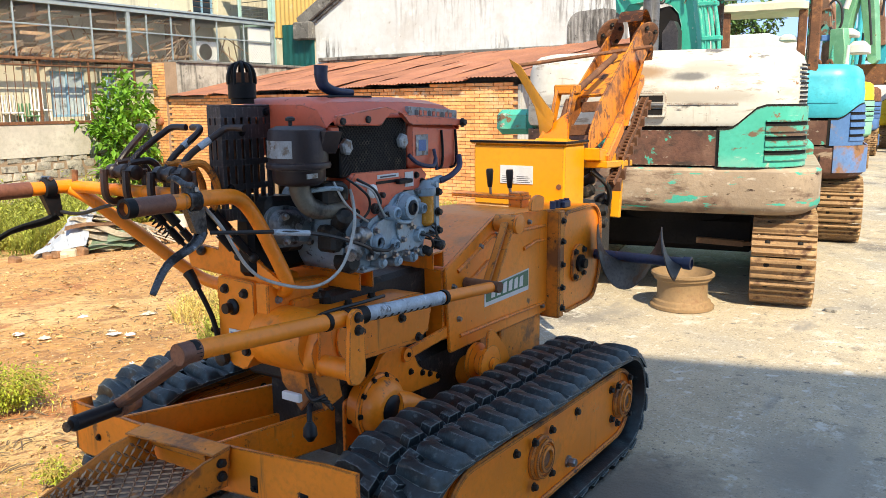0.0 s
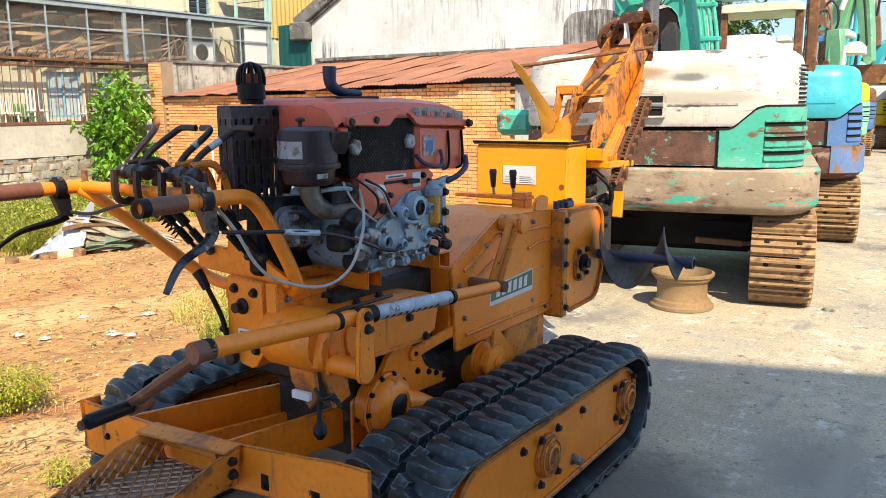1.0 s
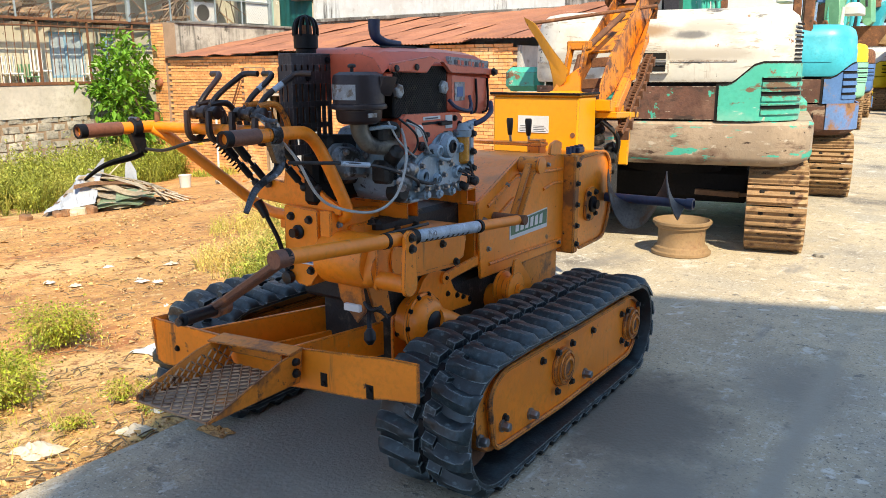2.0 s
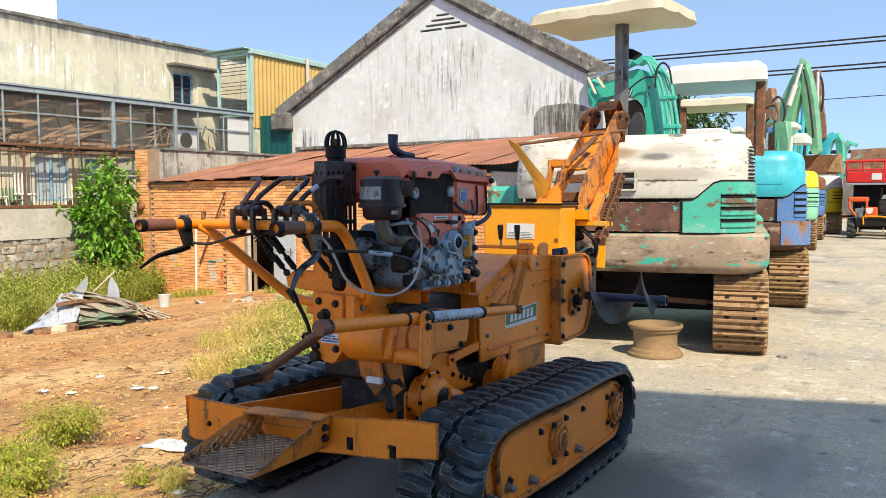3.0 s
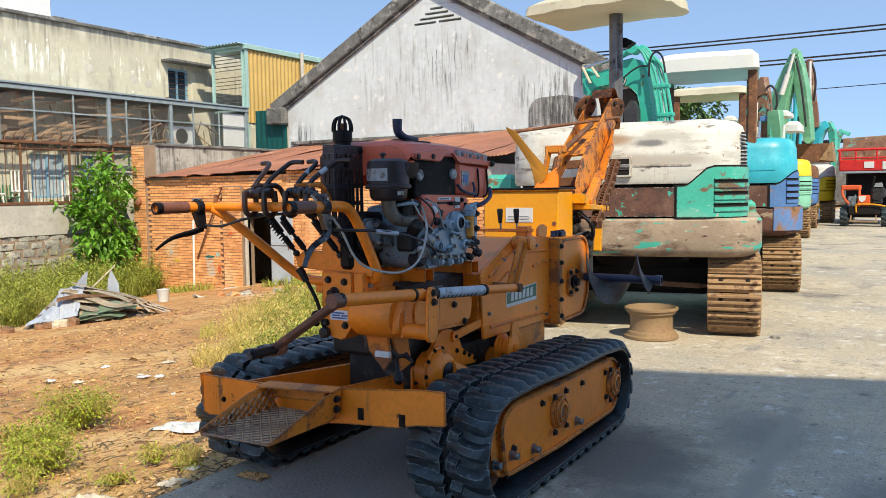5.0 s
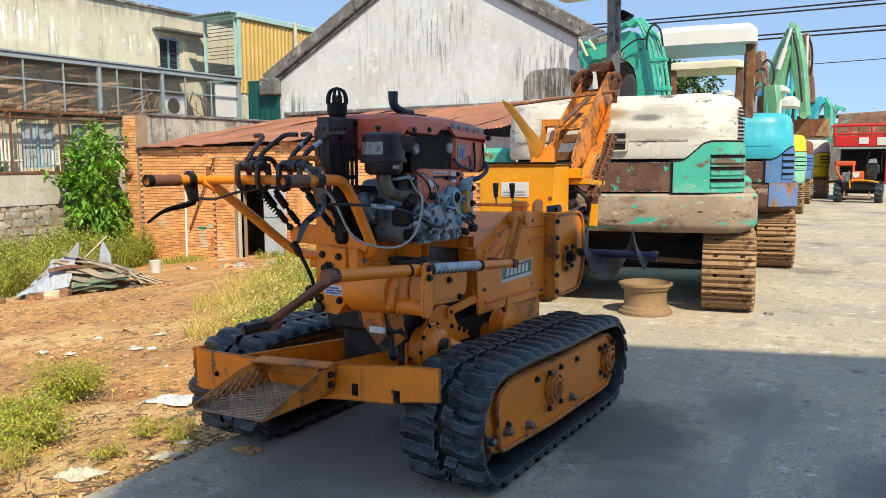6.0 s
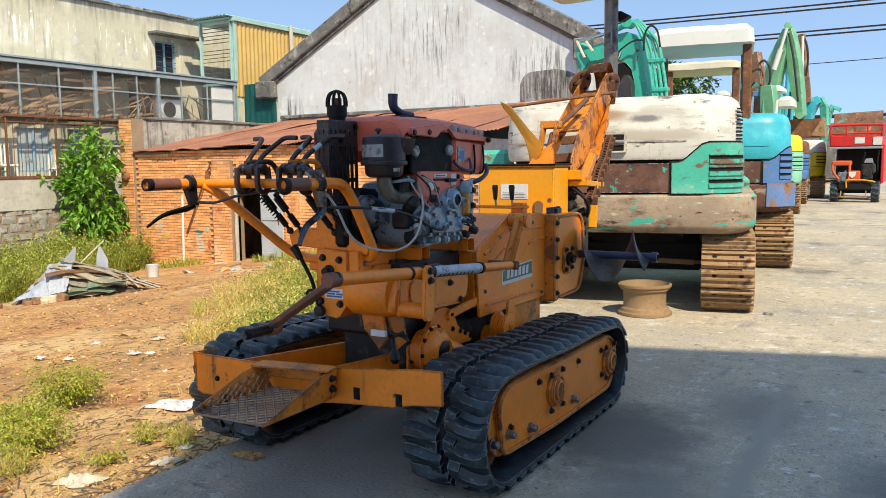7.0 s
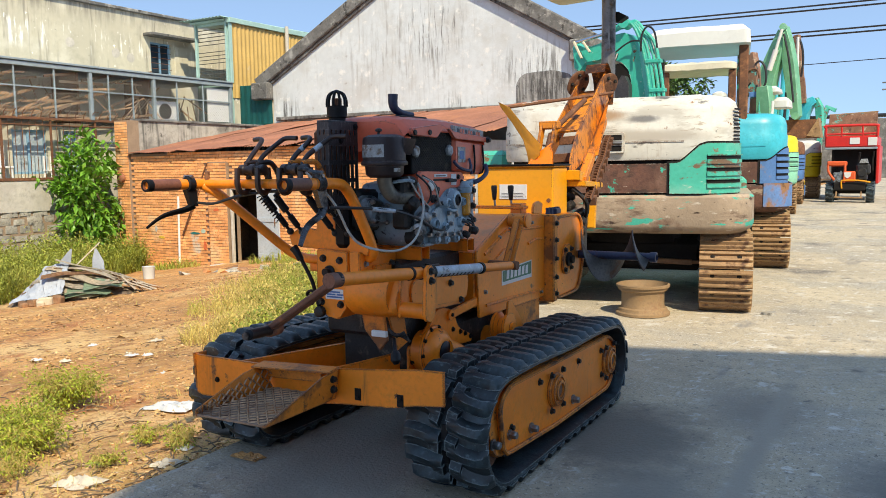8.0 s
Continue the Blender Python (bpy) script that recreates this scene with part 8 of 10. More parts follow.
# nearest machine
ex1, add1 = excavator((-1.495, 4.62, 0), "mini excavator with chipped white hood and rusted brown and teal counterweight", WHITECHIP, DUSTY, TEALCHIP, BROWNPLATE, hw=0.91,
                      rot=11.0, narrow=0.05, canopy_turn=-16.0, canopy=(-0.75, 0.31, 0.09, 0.82, 2.40, 0.115, BEIGE, [(-0.15, 0.42, 0.052, 1.48, POSTSTEEL)]))
M1 = Matrix.Translation((-1.495, 4.62, 0)) @ Matrix.Rotation(radians(11), 4, "Z")
W = lambda x, y, z: tuple(M1.inverted() @ Vector((x - 0.17, y, z)))
TEALARM = surf("teal_boom_paint", (0.025, 0.40, 0.30), 0.42, tone=0.12, tscale=3, spots=[((0.05, 0.46, 0.36), 4, 0.52, 0.70), ((0.14, 0.075, 0.045), 9, 0.66, 0.69, 0.85), ((0.42, 0.50, 0.44), 16, 0.66, 0.70)], bump=0.06, edge=((0.30, 0.52, 0.44), 0.010, 0.5))
# arched boom plate and folded arm, cut from thick plate
for name, y0, outline in (("boom", 6.21, ((-1.78, 1.42), (-1.78, 1.68), (-1.806, 1.85), (-1.833, 2.03), (-1.87, 2.16), (-1.923, 2.228), (-1.986, 2.254), (-2.072, 2.242), (-2.15, 2.20), (-2.15, 2.05), (-2.071, 2.013), (-1.991, 1.992), (-1.932, 1.925), (-1.906, 1.83), (-1.905, 1.42))),
                          ("arm", 6.24, ((-2.12, 2.21), (-2.218, 2.182), (-2.357, 2.141), (-2.458, 2.213), (-2.486, 2.162), (-2.469, 1.969), (-2.413, 1.933), (-2.357, 2.03), (-2.229, 2.025), (-2.12, 2.06)))):
    part(name, slab(B(), [(x, y0, z) for x, z in outline], (0.03, 0.19, 0), 0.008), TEALARM, ex1, "teal boom with oil pipes along its back" if name == "boom" else "")
for k in range(4):
    o = 0.04 * k
    pipe(ex1, "oil_pipe", [(-1.721 + o, 6.15, 1.42), (-1.721 + o, 6.15, 1.666), (-1.758 + o, 6.15, 1.934 - 0.003 * k), (-1.81 + o, 6.16, 2.138 - 0.003 * k), (-1.877 + 0.031 * k, 6.18, 2.285 - 0.013 * k), (-1.939 + 0.02 * k, 6.2, 2.331 + 0.004 * k), (-2.02 + 0.01 * k, 6.24, 2.30)], 0.0155, TEALARM)
for x, z in ((-1.70, 1.955), (-1.66, 1.70)):
    bm = B()
    box(bm, (x - 0.07, 6.125, z), (x + 0.075, 6.20, z + 0.035), 0.006)
    part("pipe_clamp", bm, TEALARM, ex1)
bm = B()
rod(bm, (-2.13, 6.2, 2.262), (-1.965, 6.2, 2.327), 0.028, n=16)
lathe(bm, (-1.965, 6.14, 2.327), (0, 1, 0), [(0.0, 0), (0.045, 0), (0.045, 0.13), (0.0, 0.13)], 18)
part("arm_cylinder", bm, TEALARM, ex1)
bm = B()
rod(bm, (-2.44, 6.2, 2.20), (-2.13, 6.2, 2.262), 0.016, n=14)
part("cylinder_rod", bm, CHROME, ex1)
pipe(ex1, "hose", [(-2.13, 6.13, 2.03), (-2.07, 6.12, 2.044), (-1.954, 6.12, 2.126), (-1.88, 6.13, 2.16), (-1.815, 6.13, 2.155)], 0.008, CABLE)
pipe(ex1, "hose", [(-1.80, 6.12, 2.06), (-1.79, 6.11, 2.20), (-1.74, 6.11, 2.27), (-1.68, 6.11, 2.22), (-1.655, 6.12, 2.08)], 0.009, CABLE)
pipe(ex1, "hose", [(-2.16, 6.14, 1.98), (-2.10, 6.10, 2.03), (-2.04, 6.11, 2.00), (-2.02, 6.14, 2.06)], 0.014, CABLE)
for x0, z0, x1, z1 in ((-2.45, 2.21, -2.37, 2.05), (-2.36, 2.20, -2.29, 2.10)):
    bm = B()
    beam(bm, (x0, 6.18, z0), (x1, 6.18, z1), 0.03, 0.02, 0.004)
    part("arm_stay", bm, BEIGE, ex1)
# solid near-black block added for the dark hollow inside the boom arch
bm = B()
hull(bm, [(x, y, z) for x, z in ((-2.20, 1.4), (-1.89, 1.4), (-2.16, 1.96), (-2.02, 1.985), (-1.93, 1.90), (-1.895, 1.75)) for y in (6.22, 6.38)])
part("cab_interior", bm, DARK, ex1)
bm = hull(B(), [(x, y, z) for x, z in ((-2.0, 1.4), (-1.89, 1.4), (-2.02, 1.77), (-1.96, 1.86), (-1.93, 1.855), (-1.895, 1.78)) for y in (6.08, 6.18)])
part("seat_back", bm, GUARDPAINT, ex1, "worn grey seat back")
bm = B()
hull(bm, [(x, y, z) for x, z in ((-1.74, 2.232), (-1.665, 2.226), (-1.61, 2.195), (-1.61, 2.182), (-1.665, 2.152), (-1.74, 2.163)) for y in (5.06, 5.14)])
part("work_lamp", bm, DARK, ex1)
bm = B()
hull(bm, [W(x, y, z) for x, y, z in ((-1.72, 5.0, 1.5), (-1.45, 5.0, 1.5), (-1.72, 5.05, 1.62), (-1.62, 5.05, 1.60), (-1.45, 5.05, 1.5))])
add1("post_gusset", bm, RUSTY, ex1)
# teal lamp bracket on the far shoulder of the hood
bm = B()
box(bm, W(-2.68, 4.95, 1.02), W(-2.45, 5.2, 1.2), 0.04)
add1("side_step", bm, TEALCHIP, ex1)

for j in range(9):
    # thin dark strip on the surface, painting a shaded louvre opening
    bm = strip(B(), plan(0.86, 1.5, d=-0.004)[-6:-3], 1.235 + 0.026 * j, 1.247 + 0.026 * j, 0.003)
    bm.transform(Matrix.Translation((-0.06, 0, 0)))
    add1("side_vent", bm, DARK, ex1)

# second machine
ex2, add2 = excavator((-1.60, 7.30, 0), "mini excavator with faded turquoise hood, blue vents and rusty counterweight", TURQ, BROWNPLATE, BLUE, BROWNPLATE, hw=0.94, rot=10.0, narrow=0.02, split=0.74, vents=4,
                      canopy=(-0.47, 0.53, -0.05, 0.95, 2.22, 0.20, WHITEROOF, [(0.46, 0.05, 0.045, 1.4, RUSTY), (0.44, 0.85, 0.04, 1.3, BROWNPLATE), (-0.40, 0.85, 0.04, 1.3, BROWNPLATE)]))
bm = B()
lathe(bm, (0.62, 0.03, 0.745), (0.3, -1, 0), [(0.075, 0), (0.075, 0.02), (0.05, 0.022), (0.05, -0.02)], 18)
add2("exhaust_hole", bm, DARK, ex2)
BLUERUST = surf("blue_paint_rusting_through", (0.10, 0.20, 0.42), 0.55, tone=0.15, tscale=4, spots=[((0.26, 0.13, 0.06), 2.6, 0.46, 0.56, 0.85), ((0.10, 0.05, 0.03), 7, 0.58, 0.68)], bump=0.15)
bm = strip(B(), plan(0.94, 1.5, d=0.0)[22:], 0.63, 0.862, 0.012)
add2("corner_weight", bm, BLUERUST, ex2, "blue corner weight rusting through")
# third machine, mostly hidden, with its own canopy and folded arms
ex3, _ = excavator((-2.45, 10.6, 0), "mini excavator with pale green paint half hidden in the row", MINT, BROWNPLATE, PALEGREEN, BROWNPLATE, hw=0.86, shoe_w=0.30, tracks=(1,), rot=8.0,
                      canopy=(-0.36, 0.66, -0.1, 0.9, 2.34, 0.12, BEIGE, [(0.60, 0.0, 0.05, 1.4, RUSTY), (-0.30, 0.0, 0.06, 1.4, RUSTY)]))
def boom(ex, pts, h, mat, name="boom"):
    """A box-section limb in world metres, its flat side to the road."""
    return limb(part, ex, pts, Vector((0.3, 1, 0)), h, mat, name)


ARMBROWN = surf("rust_brown_arm_paint", (0.24, 0.12, 0.07), 0.65, tone=0.25, tscale=5, spots=[((0.45, 0.36, 0.25), 5, 0.56, 0.68), ((0.10, 0.05, 0.03), 8, 0.54, 0.66), ((0.10, 0.38, 0.32), 4, 0.62, 0.66)], bump=0.2)
boom(ex3, [(-1.74, 11.8, 1.45, 0.16), (-1.745, 11.8, 2.1, 0.17), (-1.765, 11.8, 2.45, 0.15), (-1.79, 11.8, 2.68, 0.11)], 0.16, ARMBROWN)
boom(ex3, [(-1.99, 11.9, 1.5, 0.11), (-1.92, 11.9, 2.05, 0.12), (-1.86, 11.9, 2.40, 0.12), (-1.80, 11.9, 2.58, 0.08)], 0.12, MINT, "arm")
boom(ex3, [(-1.565, 11.7, 1.4, 0.20), (-1.57, 11.7, 1.9, 0.21), (-1.59, 11.7, 2.17, 0.17)], 0.16, MINTARM, "arm")
bm = B()
box(bm, (-1.80, 11.68, 2.02), (-1.685, 11.72, 2.10), 0.01)
part("arm_band", bm, BLUE, ex3)
pipe(ex3, "hose", [(-1.72, 11.7, 2.50), (-1.66, 11.7, 2.54), (-1.59, 11.7, 2.46), (-1.565, 11.7, 2.30), (-1.59, 11.7, 2.18), (-1.66, 11.7, 2.14), (-1.70, 11.7, 2.20)], 0.016, CABLE)
pipe(ex3, "hose", [(-1.90, 11.75, 2.34), (-1.80, 11.72, 2.42), (-1.70, 11.70, 2.42), (-1.66, 11.7, 2.30)], 0.013, RUSTY)
pipe(ex3, "hose", [(-1.88, 11.75, 1.75), (-1.89, 11.75, 2.0), (-1.84, 11.75, 2.16), (-1.78, 11.72, 2.24)], 0.012, CABLE)
for x, z0, z1, r, mt in ((-1.865, 1.5, 2.30, 0.024, WHITEROOF), (-1.81, 1.5, 2.02, 0.022, CHROME), (-1.655, 1.5, 2.05, 0.018, TEALCHIP), (-1.94, 1.5, 1.95, 0.018, TEALCHIP), (-1.48, 1.5, 1.95, 0.022, WHITEROOF)):
    bm = B()
    rod(bm, (x, 11.62, z0), (x + 0.02, 11.66, z1), r, n=10)
    rod(bm, (x, 11.62, z0), (x + 0.012, 11.64, z0 + (z1 - z0) * 0.55), r * 1.5, n=10)
    part("lift_cylinder", bm, mt, ex3)
for x in (-1.90, -1.765, -1.63):
    pipe(ex3, "lifting_eye", [(x - 0.03, 11.4, 1.5), (x - 0.035, 11.4, 1.68), (x, 11.4, 1.76), (x + 0.035, 11.4, 1.68), (x + 0.03, 11.4, 1.5)], 0.02, RUSTY)
for x0, x1, z0, z1, y in ((-1.72, -1.41, 2.085, 2.185, 11.85), (-1.50, -1.27, 1.86, 2.02, 11.9), (-2.36, -2.18, 2.06, 2.15, 11.85)):
    bm = loft(B(), [(plan_round((x0 + x1) / 2, y + 0.2, (x1 - x0) / 2 - e, 0.22 - e, 0.05), z) for e, z in ((0.0, z0), (-0.008, z0 + 0.012), (0.0, z0 + (z1 - z0) * 0.65), (0.05, z1))])
    part("lamp_cover", bm, WHITEROOF, ex3)
# fourth and fifth machines far down the row
ex4, _ = excavator((-2.54, 16.2, 0), "far mini excavator with lemon yellow hood and mint vent panel", LEMON, MINT, MINT, MINT, hw=0.92, shoe_w=0.36, tracks=(1,), s=1.02, rot=6.0)
boom(ex4, [(-2.60, 17.8, 1.9, 0.36), (-2.49, 17.8, 2.48, 0.40), (-2.40, 17.8, 2.95, 0.38), (-2.25, 17.8, 3.40, 0.30), (-2.13, 17.8, 3.84, 0.14)], 0.26, MINTARM)
boom(ex4, [(-2.11, 17.8, 3.92, 0.12), (-2.05, 17.8, 3.55, 0.22), (-1.97, 17.8, 3.05, 0.26), (-1.89, 17.8, 2.5, 0.22), (-1.82, 17.8, 2.0, 0.16)], 0.22, MINTARM, "arm")
bm = B()
rod(bm, (-2.36, 17.55, 3.0), (-2.24, 17.55, 3.42), 0.055, n=12)
rod(bm, (-2.24, 17.55, 3.42), (-2.13, 17.55, 3.84), 0.032, n=12)
part("boom_cylinder", bm, WHITEROOF, ex4)
for c in ((-2.12, 3.90), (-1.83, 2.02), (-2.24, 3.42)):
    bm = B()
    rod(bm, (c[0], 17.6, c[1]), (c[0], 18.0, c[1]), 0.075, n=14)
    part("pivot_pin", bm, MINTARM, ex4)
pipe(ex4, "hose", [(-2.10, 17.6, 3.75), (-2.0, 17.6, 3.3), (-1.93, 17.6, 2.8), (-1.87, 17.6, 2.3)], 0.022, CABLE)
bm = loft(B(), [(rounded([(-2.19, 17.9), (-1.45, 17.9), (-1.40, 18.5), (-2.15, 18.5)], 0.06), z) for z in (1.56, 1.95)])
part("bucket", bm, RUSTY, ex4, "rusted digging bucket")
bm = B()
hull(bm, [(-1.62, 17.85, 1.60), (-1.40, 17.85, 1.98), (-1.34, 17.85, 1.56), (-1.62, 17.9, 1.60), (-1.40, 18.4, 1.98), (-1.34, 18.4, 1.56)])
part("bucket_cheek", bm, SHOE, ex4)
for x, z0, z1, r, mt in ((-2.38, 1.9, 3.0, 0.05, TURQ), (-2.30, 1.9, 2.7, 0.045, TEALCHIP), (-2.24, 1.9, 3.3, 0.05, TURQ), (-2.17, 1.9, 2.6, 0.05, CABLE), (-2.12, 1.9, 2.9, 0.04, TURQ)):
    bm = B()
    rod(bm, (x, 18.6, z0), (x + 0.03, 18.7, z1), r, n=10)
    part("ram", bm, mt, ex4)
for x in (-2.36, -2.30):
    pipe(ex4, "hose", [(x, 18.5, 3.35), (x - 0.02, 18.5, 3.6), (x + 0.03, 18.5, 3.78), (x + 0.10, 18.5, 3.74)], 0.03, TURQ)
ex5, _ = excavator((-2.78, 20.2, 0), "far excavator with dark red and blue side panels", RUSTY, BLUE, BLUE, BROWNPLATE, hw=0.88, shoe_w=0.36, tracks=(1,), rot=5.0)
boom(ex5, [(-1.95, 19.5, 1.6, 0.26), (-1.88, 19.5, 2.15, 0.28), (-1.76, 19.5, 2.38, 0.24), (-1.62, 19.5, 2.46, 0.16)], 0.22, TURQ)
boom(ex5, [(-1.62, 19.5, 2.50, 0.10), (-1.53, 19.5, 2.28, 0.16), (-1.50, 19.5, 1.85, 0.12)], 0.16, TEALCHIP, "arm")
boom(ex5, [(-2.07, 19.6, 3.98, 0.12), (-2.02, 19.6, 3.5, 0.15), (-1.97, 19.6, 2.95, 0.15), (-1.93, 19.6, 2.3, 0.15)], 0.14, ARMBROWN, "arm")
bm = B()
rod(bm, (-1.99, 19.35, 2.4), (-2.02, 19.35, 3.9), 0.03, n=10)
part("cylinder_rod", bm, WHITEROOF, ex5)
bm = B()
hull(bm, [(x, y, z) for x, z in ((-1.97, 2.37), (-1.80, 2.40), (-1.86, 2.98), (-1.97, 3.0)) for y in (19.3, 19.55)])
part("arm_end", bm, ARMBROWN, ex5)
pipe(ex5, "hose", [(-2.05, 19.4, 3.9), (-1.95, 19.4, 3.75), (-1.90, 19.4, 3.4), (-1.93, 19.4, 3.0)], 0.025, CABLE)
pipe(ex5, "hose", [(-2.30, 19.4, 3.6), (-2.34, 19.4, 3.3), (-2.30, 19.4, 2.8), (-2.26, 19.4, 2.1)], 0.05, TURQ)
pipe(ex5, "hose", [(-2.22, 19.4, 3.1), (-2.25, 19.4, 2.7), (-2.20, 19.4, 2.1)], 0.05, TEALCHIP)
ex6, _ = excavator((-2.9, 23.6, 0), "far excavator with yellow counterweight at the end of the row", WHITECHIP, LEMON, LEMON, LEMON, hw=1.02, shoe_w=0.36, tracks=(1,), s=1.05, rot=4.0)
boom(ex6, [(-2.0, 25.0, 1.5, 0.12), (-1.92, 25.0, 2.3, 0.16), (-1.80, 25.0, 2.6, 0.16), (-1.58, 25.0, 2.5, 0.12)], 0.14, TEALCHIP)


# ---- red dump carrier at the end of the road ----
RIM = surf("ochre_rusted_rim", (0.27, 0.17, 0.085), 0.75, tone=0.15, tscale=5, spots=[((0.20, 0.09, 0.045), 6, 0.55, 0.7)], bump=0.25)
REDPAINT = surf("bright_red_paint", (0.55, 0.02, 0.015), 0.4, tone=0.1, tscale=3, bump=0.03)
ORANGERED = surf("orange_red_paint", (0.62, 0.09, 0.02), 0.45, tone=0.1, tscale=3, bump=0.03)
truck = thing("dump_truck", (-0.75, 22.6, 0), "bright red dump carrier with railed bed and dark undercarriage", "truck")
bm = B()
box(bm, (-1.64, 22.5, 1.40), (-0.40, 25.3, 1.70), 0.03)
part("bed", bm, REDPAINT, truck)
bm = B()
box(bm, (-1.63, 22.49, 1.345), (-0.41, 22.6, 1.40), 0.01)
part("bed_sill", bm, FENCEGREY, truck)
bm = tube(B(), curve([(-1.62, 22.52, 1.68), (-1.62, 22.52, 1.90), (-1.57, 22.52, 1.96), (-0.50, 22.52, 1.96), (-0.42, 22.52, 1.90), (-0.42, 22.52, 1.68)], 5), 0.035, 10)
part("rail", bm, REDPAINT, truck)
bm = tube(B(), [(-1.62, 22.52, 1.745), (-0.42, 22.52, 1.745)], 0.025, 10)
part("rail", bm, REDPAINT, truck)
for x in (-1.25, -0.76):
    bm = tube(B(), [(x, 22.52, 1.68), (x, 22.52, 1.96)], 0.025, 10)
    part("rail_post", bm, REDPAINT, truck)
bm = B()
hull(bm, [(-1.60, 22.75, 1.70), (-0.44, 22.75, 1.70), (-1.57, 22.8, 2.24), (-1.5, 22.8, 2.27), (-0.44, 22.8, 2.29), (-1.57, 22.95, 2.26), (-0.44, 22.95, 2.31), (-1.5, 24.8, 1.70), (-0.5, 24.8, 1.70), (-1.55, 23.4, 2.0), (-0.48, 23.4, 2.0)])
part("raised_skip", bm, ARMBROWN, truck, "rusty brown skip with an ochre rim")
bm = B()
beam(bm, (-1.58, 22.86, 2.265), (-0.43, 22.86, 2.31), 0.06, 0.04, 0.01)
part("skip_rim", bm, RIM, truck)
for x0, z0, x1, z1 in ((-1.05, 1.48, -0.82, 1.645), (-0.63, 1.44, -0.42, 1.645)):
    bm = B()
    box(bm, (x0, 22.485, z0), (x1, 22.498, z1), 0.004)
    part("reflector", bm, WHITEROOF, truck)
bm = B()
box(bm, (-0.43, 22.6, 0.45), (-0.36, 25.2, 1.45), 0.02)
part("side_panel", bm, REDPAINT, truck)
bm = B()
box(bm, (-1.50, 22.95, 0.38), (-0.43, 25.2, 1.38), 0.05)
part("chassis", bm, DARK, truck)
for x in (-1.50, -0.66):
    bm = B()
    lathe(bm, (x, 23.1, 0.30), (1, 0, 0), [(0.12, 0), (0.29, 0.02), (0.30, 0.12), (0.29, 0.20), (0.12, 0.22)], 24)
    part("wheel", bm, RUBBER, truck)

cultivator = thing("power_tiller", (-1.0, 21.6, 0), "orange-red power tiller with black engine parked before the red truck", "tiller")
bm = B()
box(bm, (-1.50, 21.55, 0.915), (-1.05, 21.95, 1.045), 0.05)
part("fuel_tank", bm, ORANGERED, cultivator)
bm = B()
box(bm, (-1.12, 21.52, 0.52), (-0.84, 21.9, 0.79), 0.03)
part("engine_cover", bm, ORANGERED, cultivator)
bm = hull(B(), [(-1.10, 21.5, 0.76), (-0.93, 21.5, 0.77), (-0.95, 21.5, 0.66), (-1.02, 21.5, 0.61), (-1.08, 21.5, 0.66), (-1.10, 21.515, 0.76), (-0.93, 21.515, 0.77), (-1.02, 21.515, 0.61)])
part("cover_badge", bm, WHITEROOF, cultivator)
for pts in ([(-1.47, 21.58, 0.95), (-1.46, 21.55, 0.80), (-1.38, 21.52, 0.66), (-1.30, 21.52, 0.56)], [(-1.09, 21.58, 1.0), (-1.08, 21.55, 0.8), (-1.10, 21.52, 0.5)]):
    bm = tube(B(), curve(pts, 6), 0.03, 10)
    part("guard_frame", bm, ORANGERED, cultivator)
bm = tube(B(), curve([(-1.14, 21.5, 0.36), (-1.15, 21.48, 0.53), (-1.10, 21.47, 0.56), (-0.75, 21.46, 0.56), (-0.50, 21.46, 0.515)], 6), 0.02, 10)
part("hitch_bar", bm, YELLOW, cultivator)
bm = B()
box(bm, (-0.84, 21.6, 0.70), (-0.52, 21.95, 0.98), 0.05)
box(bm, (-0.80, 21.58, 0.56), (-0.58, 21.9, 0.72), 0.03)
lathe(bm, (-0.70, 21.56, 0.76), (0, 1, 0), [(0.0, 0), (0.10, 0), (0.12, 0.03), (0.12, 0.1)], 18)
part("engine", bm, CASTDARK, cultivator)
bm = hull(B(), [(x, y, z) for x, z in ((-0.77, 0.99), (-0.57, 0.99), (-0.73, 1.09), (-0.60, 1.10)) for y in (21.6, 21.85)])
part("air_cleaner", bm, SILVER, cultivator)
for x, z0, z1, r in ((-0.78, 0.9, 1.25, 0.025), (-0.47, 0.8, 1.28, 0.018), (-1.27, 0.55, 0.92, 0.02)):
    bm = tube(B(), curve([(x, 21.75, z0), (x - 0.01, 21.75, (z0 + z1) / 2), (x + 0.02, 21.7, z1)], 4), r, 10)
    part("lever_rod", bm, DARK, cultivator)
bm = B()
box(bm, (-1.36, 21.55, 0.50), (-1.13, 21.9, 0.76), 0.03)
beam(bm, (-1.32, 21.5, 0.52), (-1.16, 21.5, 0.80), 0.03, 0.03)
part("gear_case", bm, CASTOLD, cultivator)
for x in (-1.52, -0.60):
    bm = B()
    lathe(bm, (x, 21.75, 0.25), (1, 0, 0), [(0.08, 0), (0.20, 0.005), (0.24, 0.02), (0.25, 0.10), (0.24, 0.17), (0.20, 0.185), (0.08, 0.19)], 22)
    for k in range(14):
        a = 2 * math.pi * k / 14
        beam(bm, (x, 21.75 + 0.25 * math.cos(a), 0.25 + 0.25 * math.sin(a)), (x + 0.19, 21.75 + 0.25 * math.cos(a + 0.25), 0.25 + 0.25 * math.sin(a + 0.25)), 0.03, 0.03)
    bm.transform(Matrix.Translation((0, 0, 0.012)))
    part("wheel", bm, RUBBER, cultivator)
bm = B()
box(bm, (-1.34, 21.5, 0.30), (-0.60, 22.1, 0.52), 0.03)
beam(bm, (-1.5, 21.75, 0.27), (-0.45, 21.75, 0.27), 0.09, 0.09)
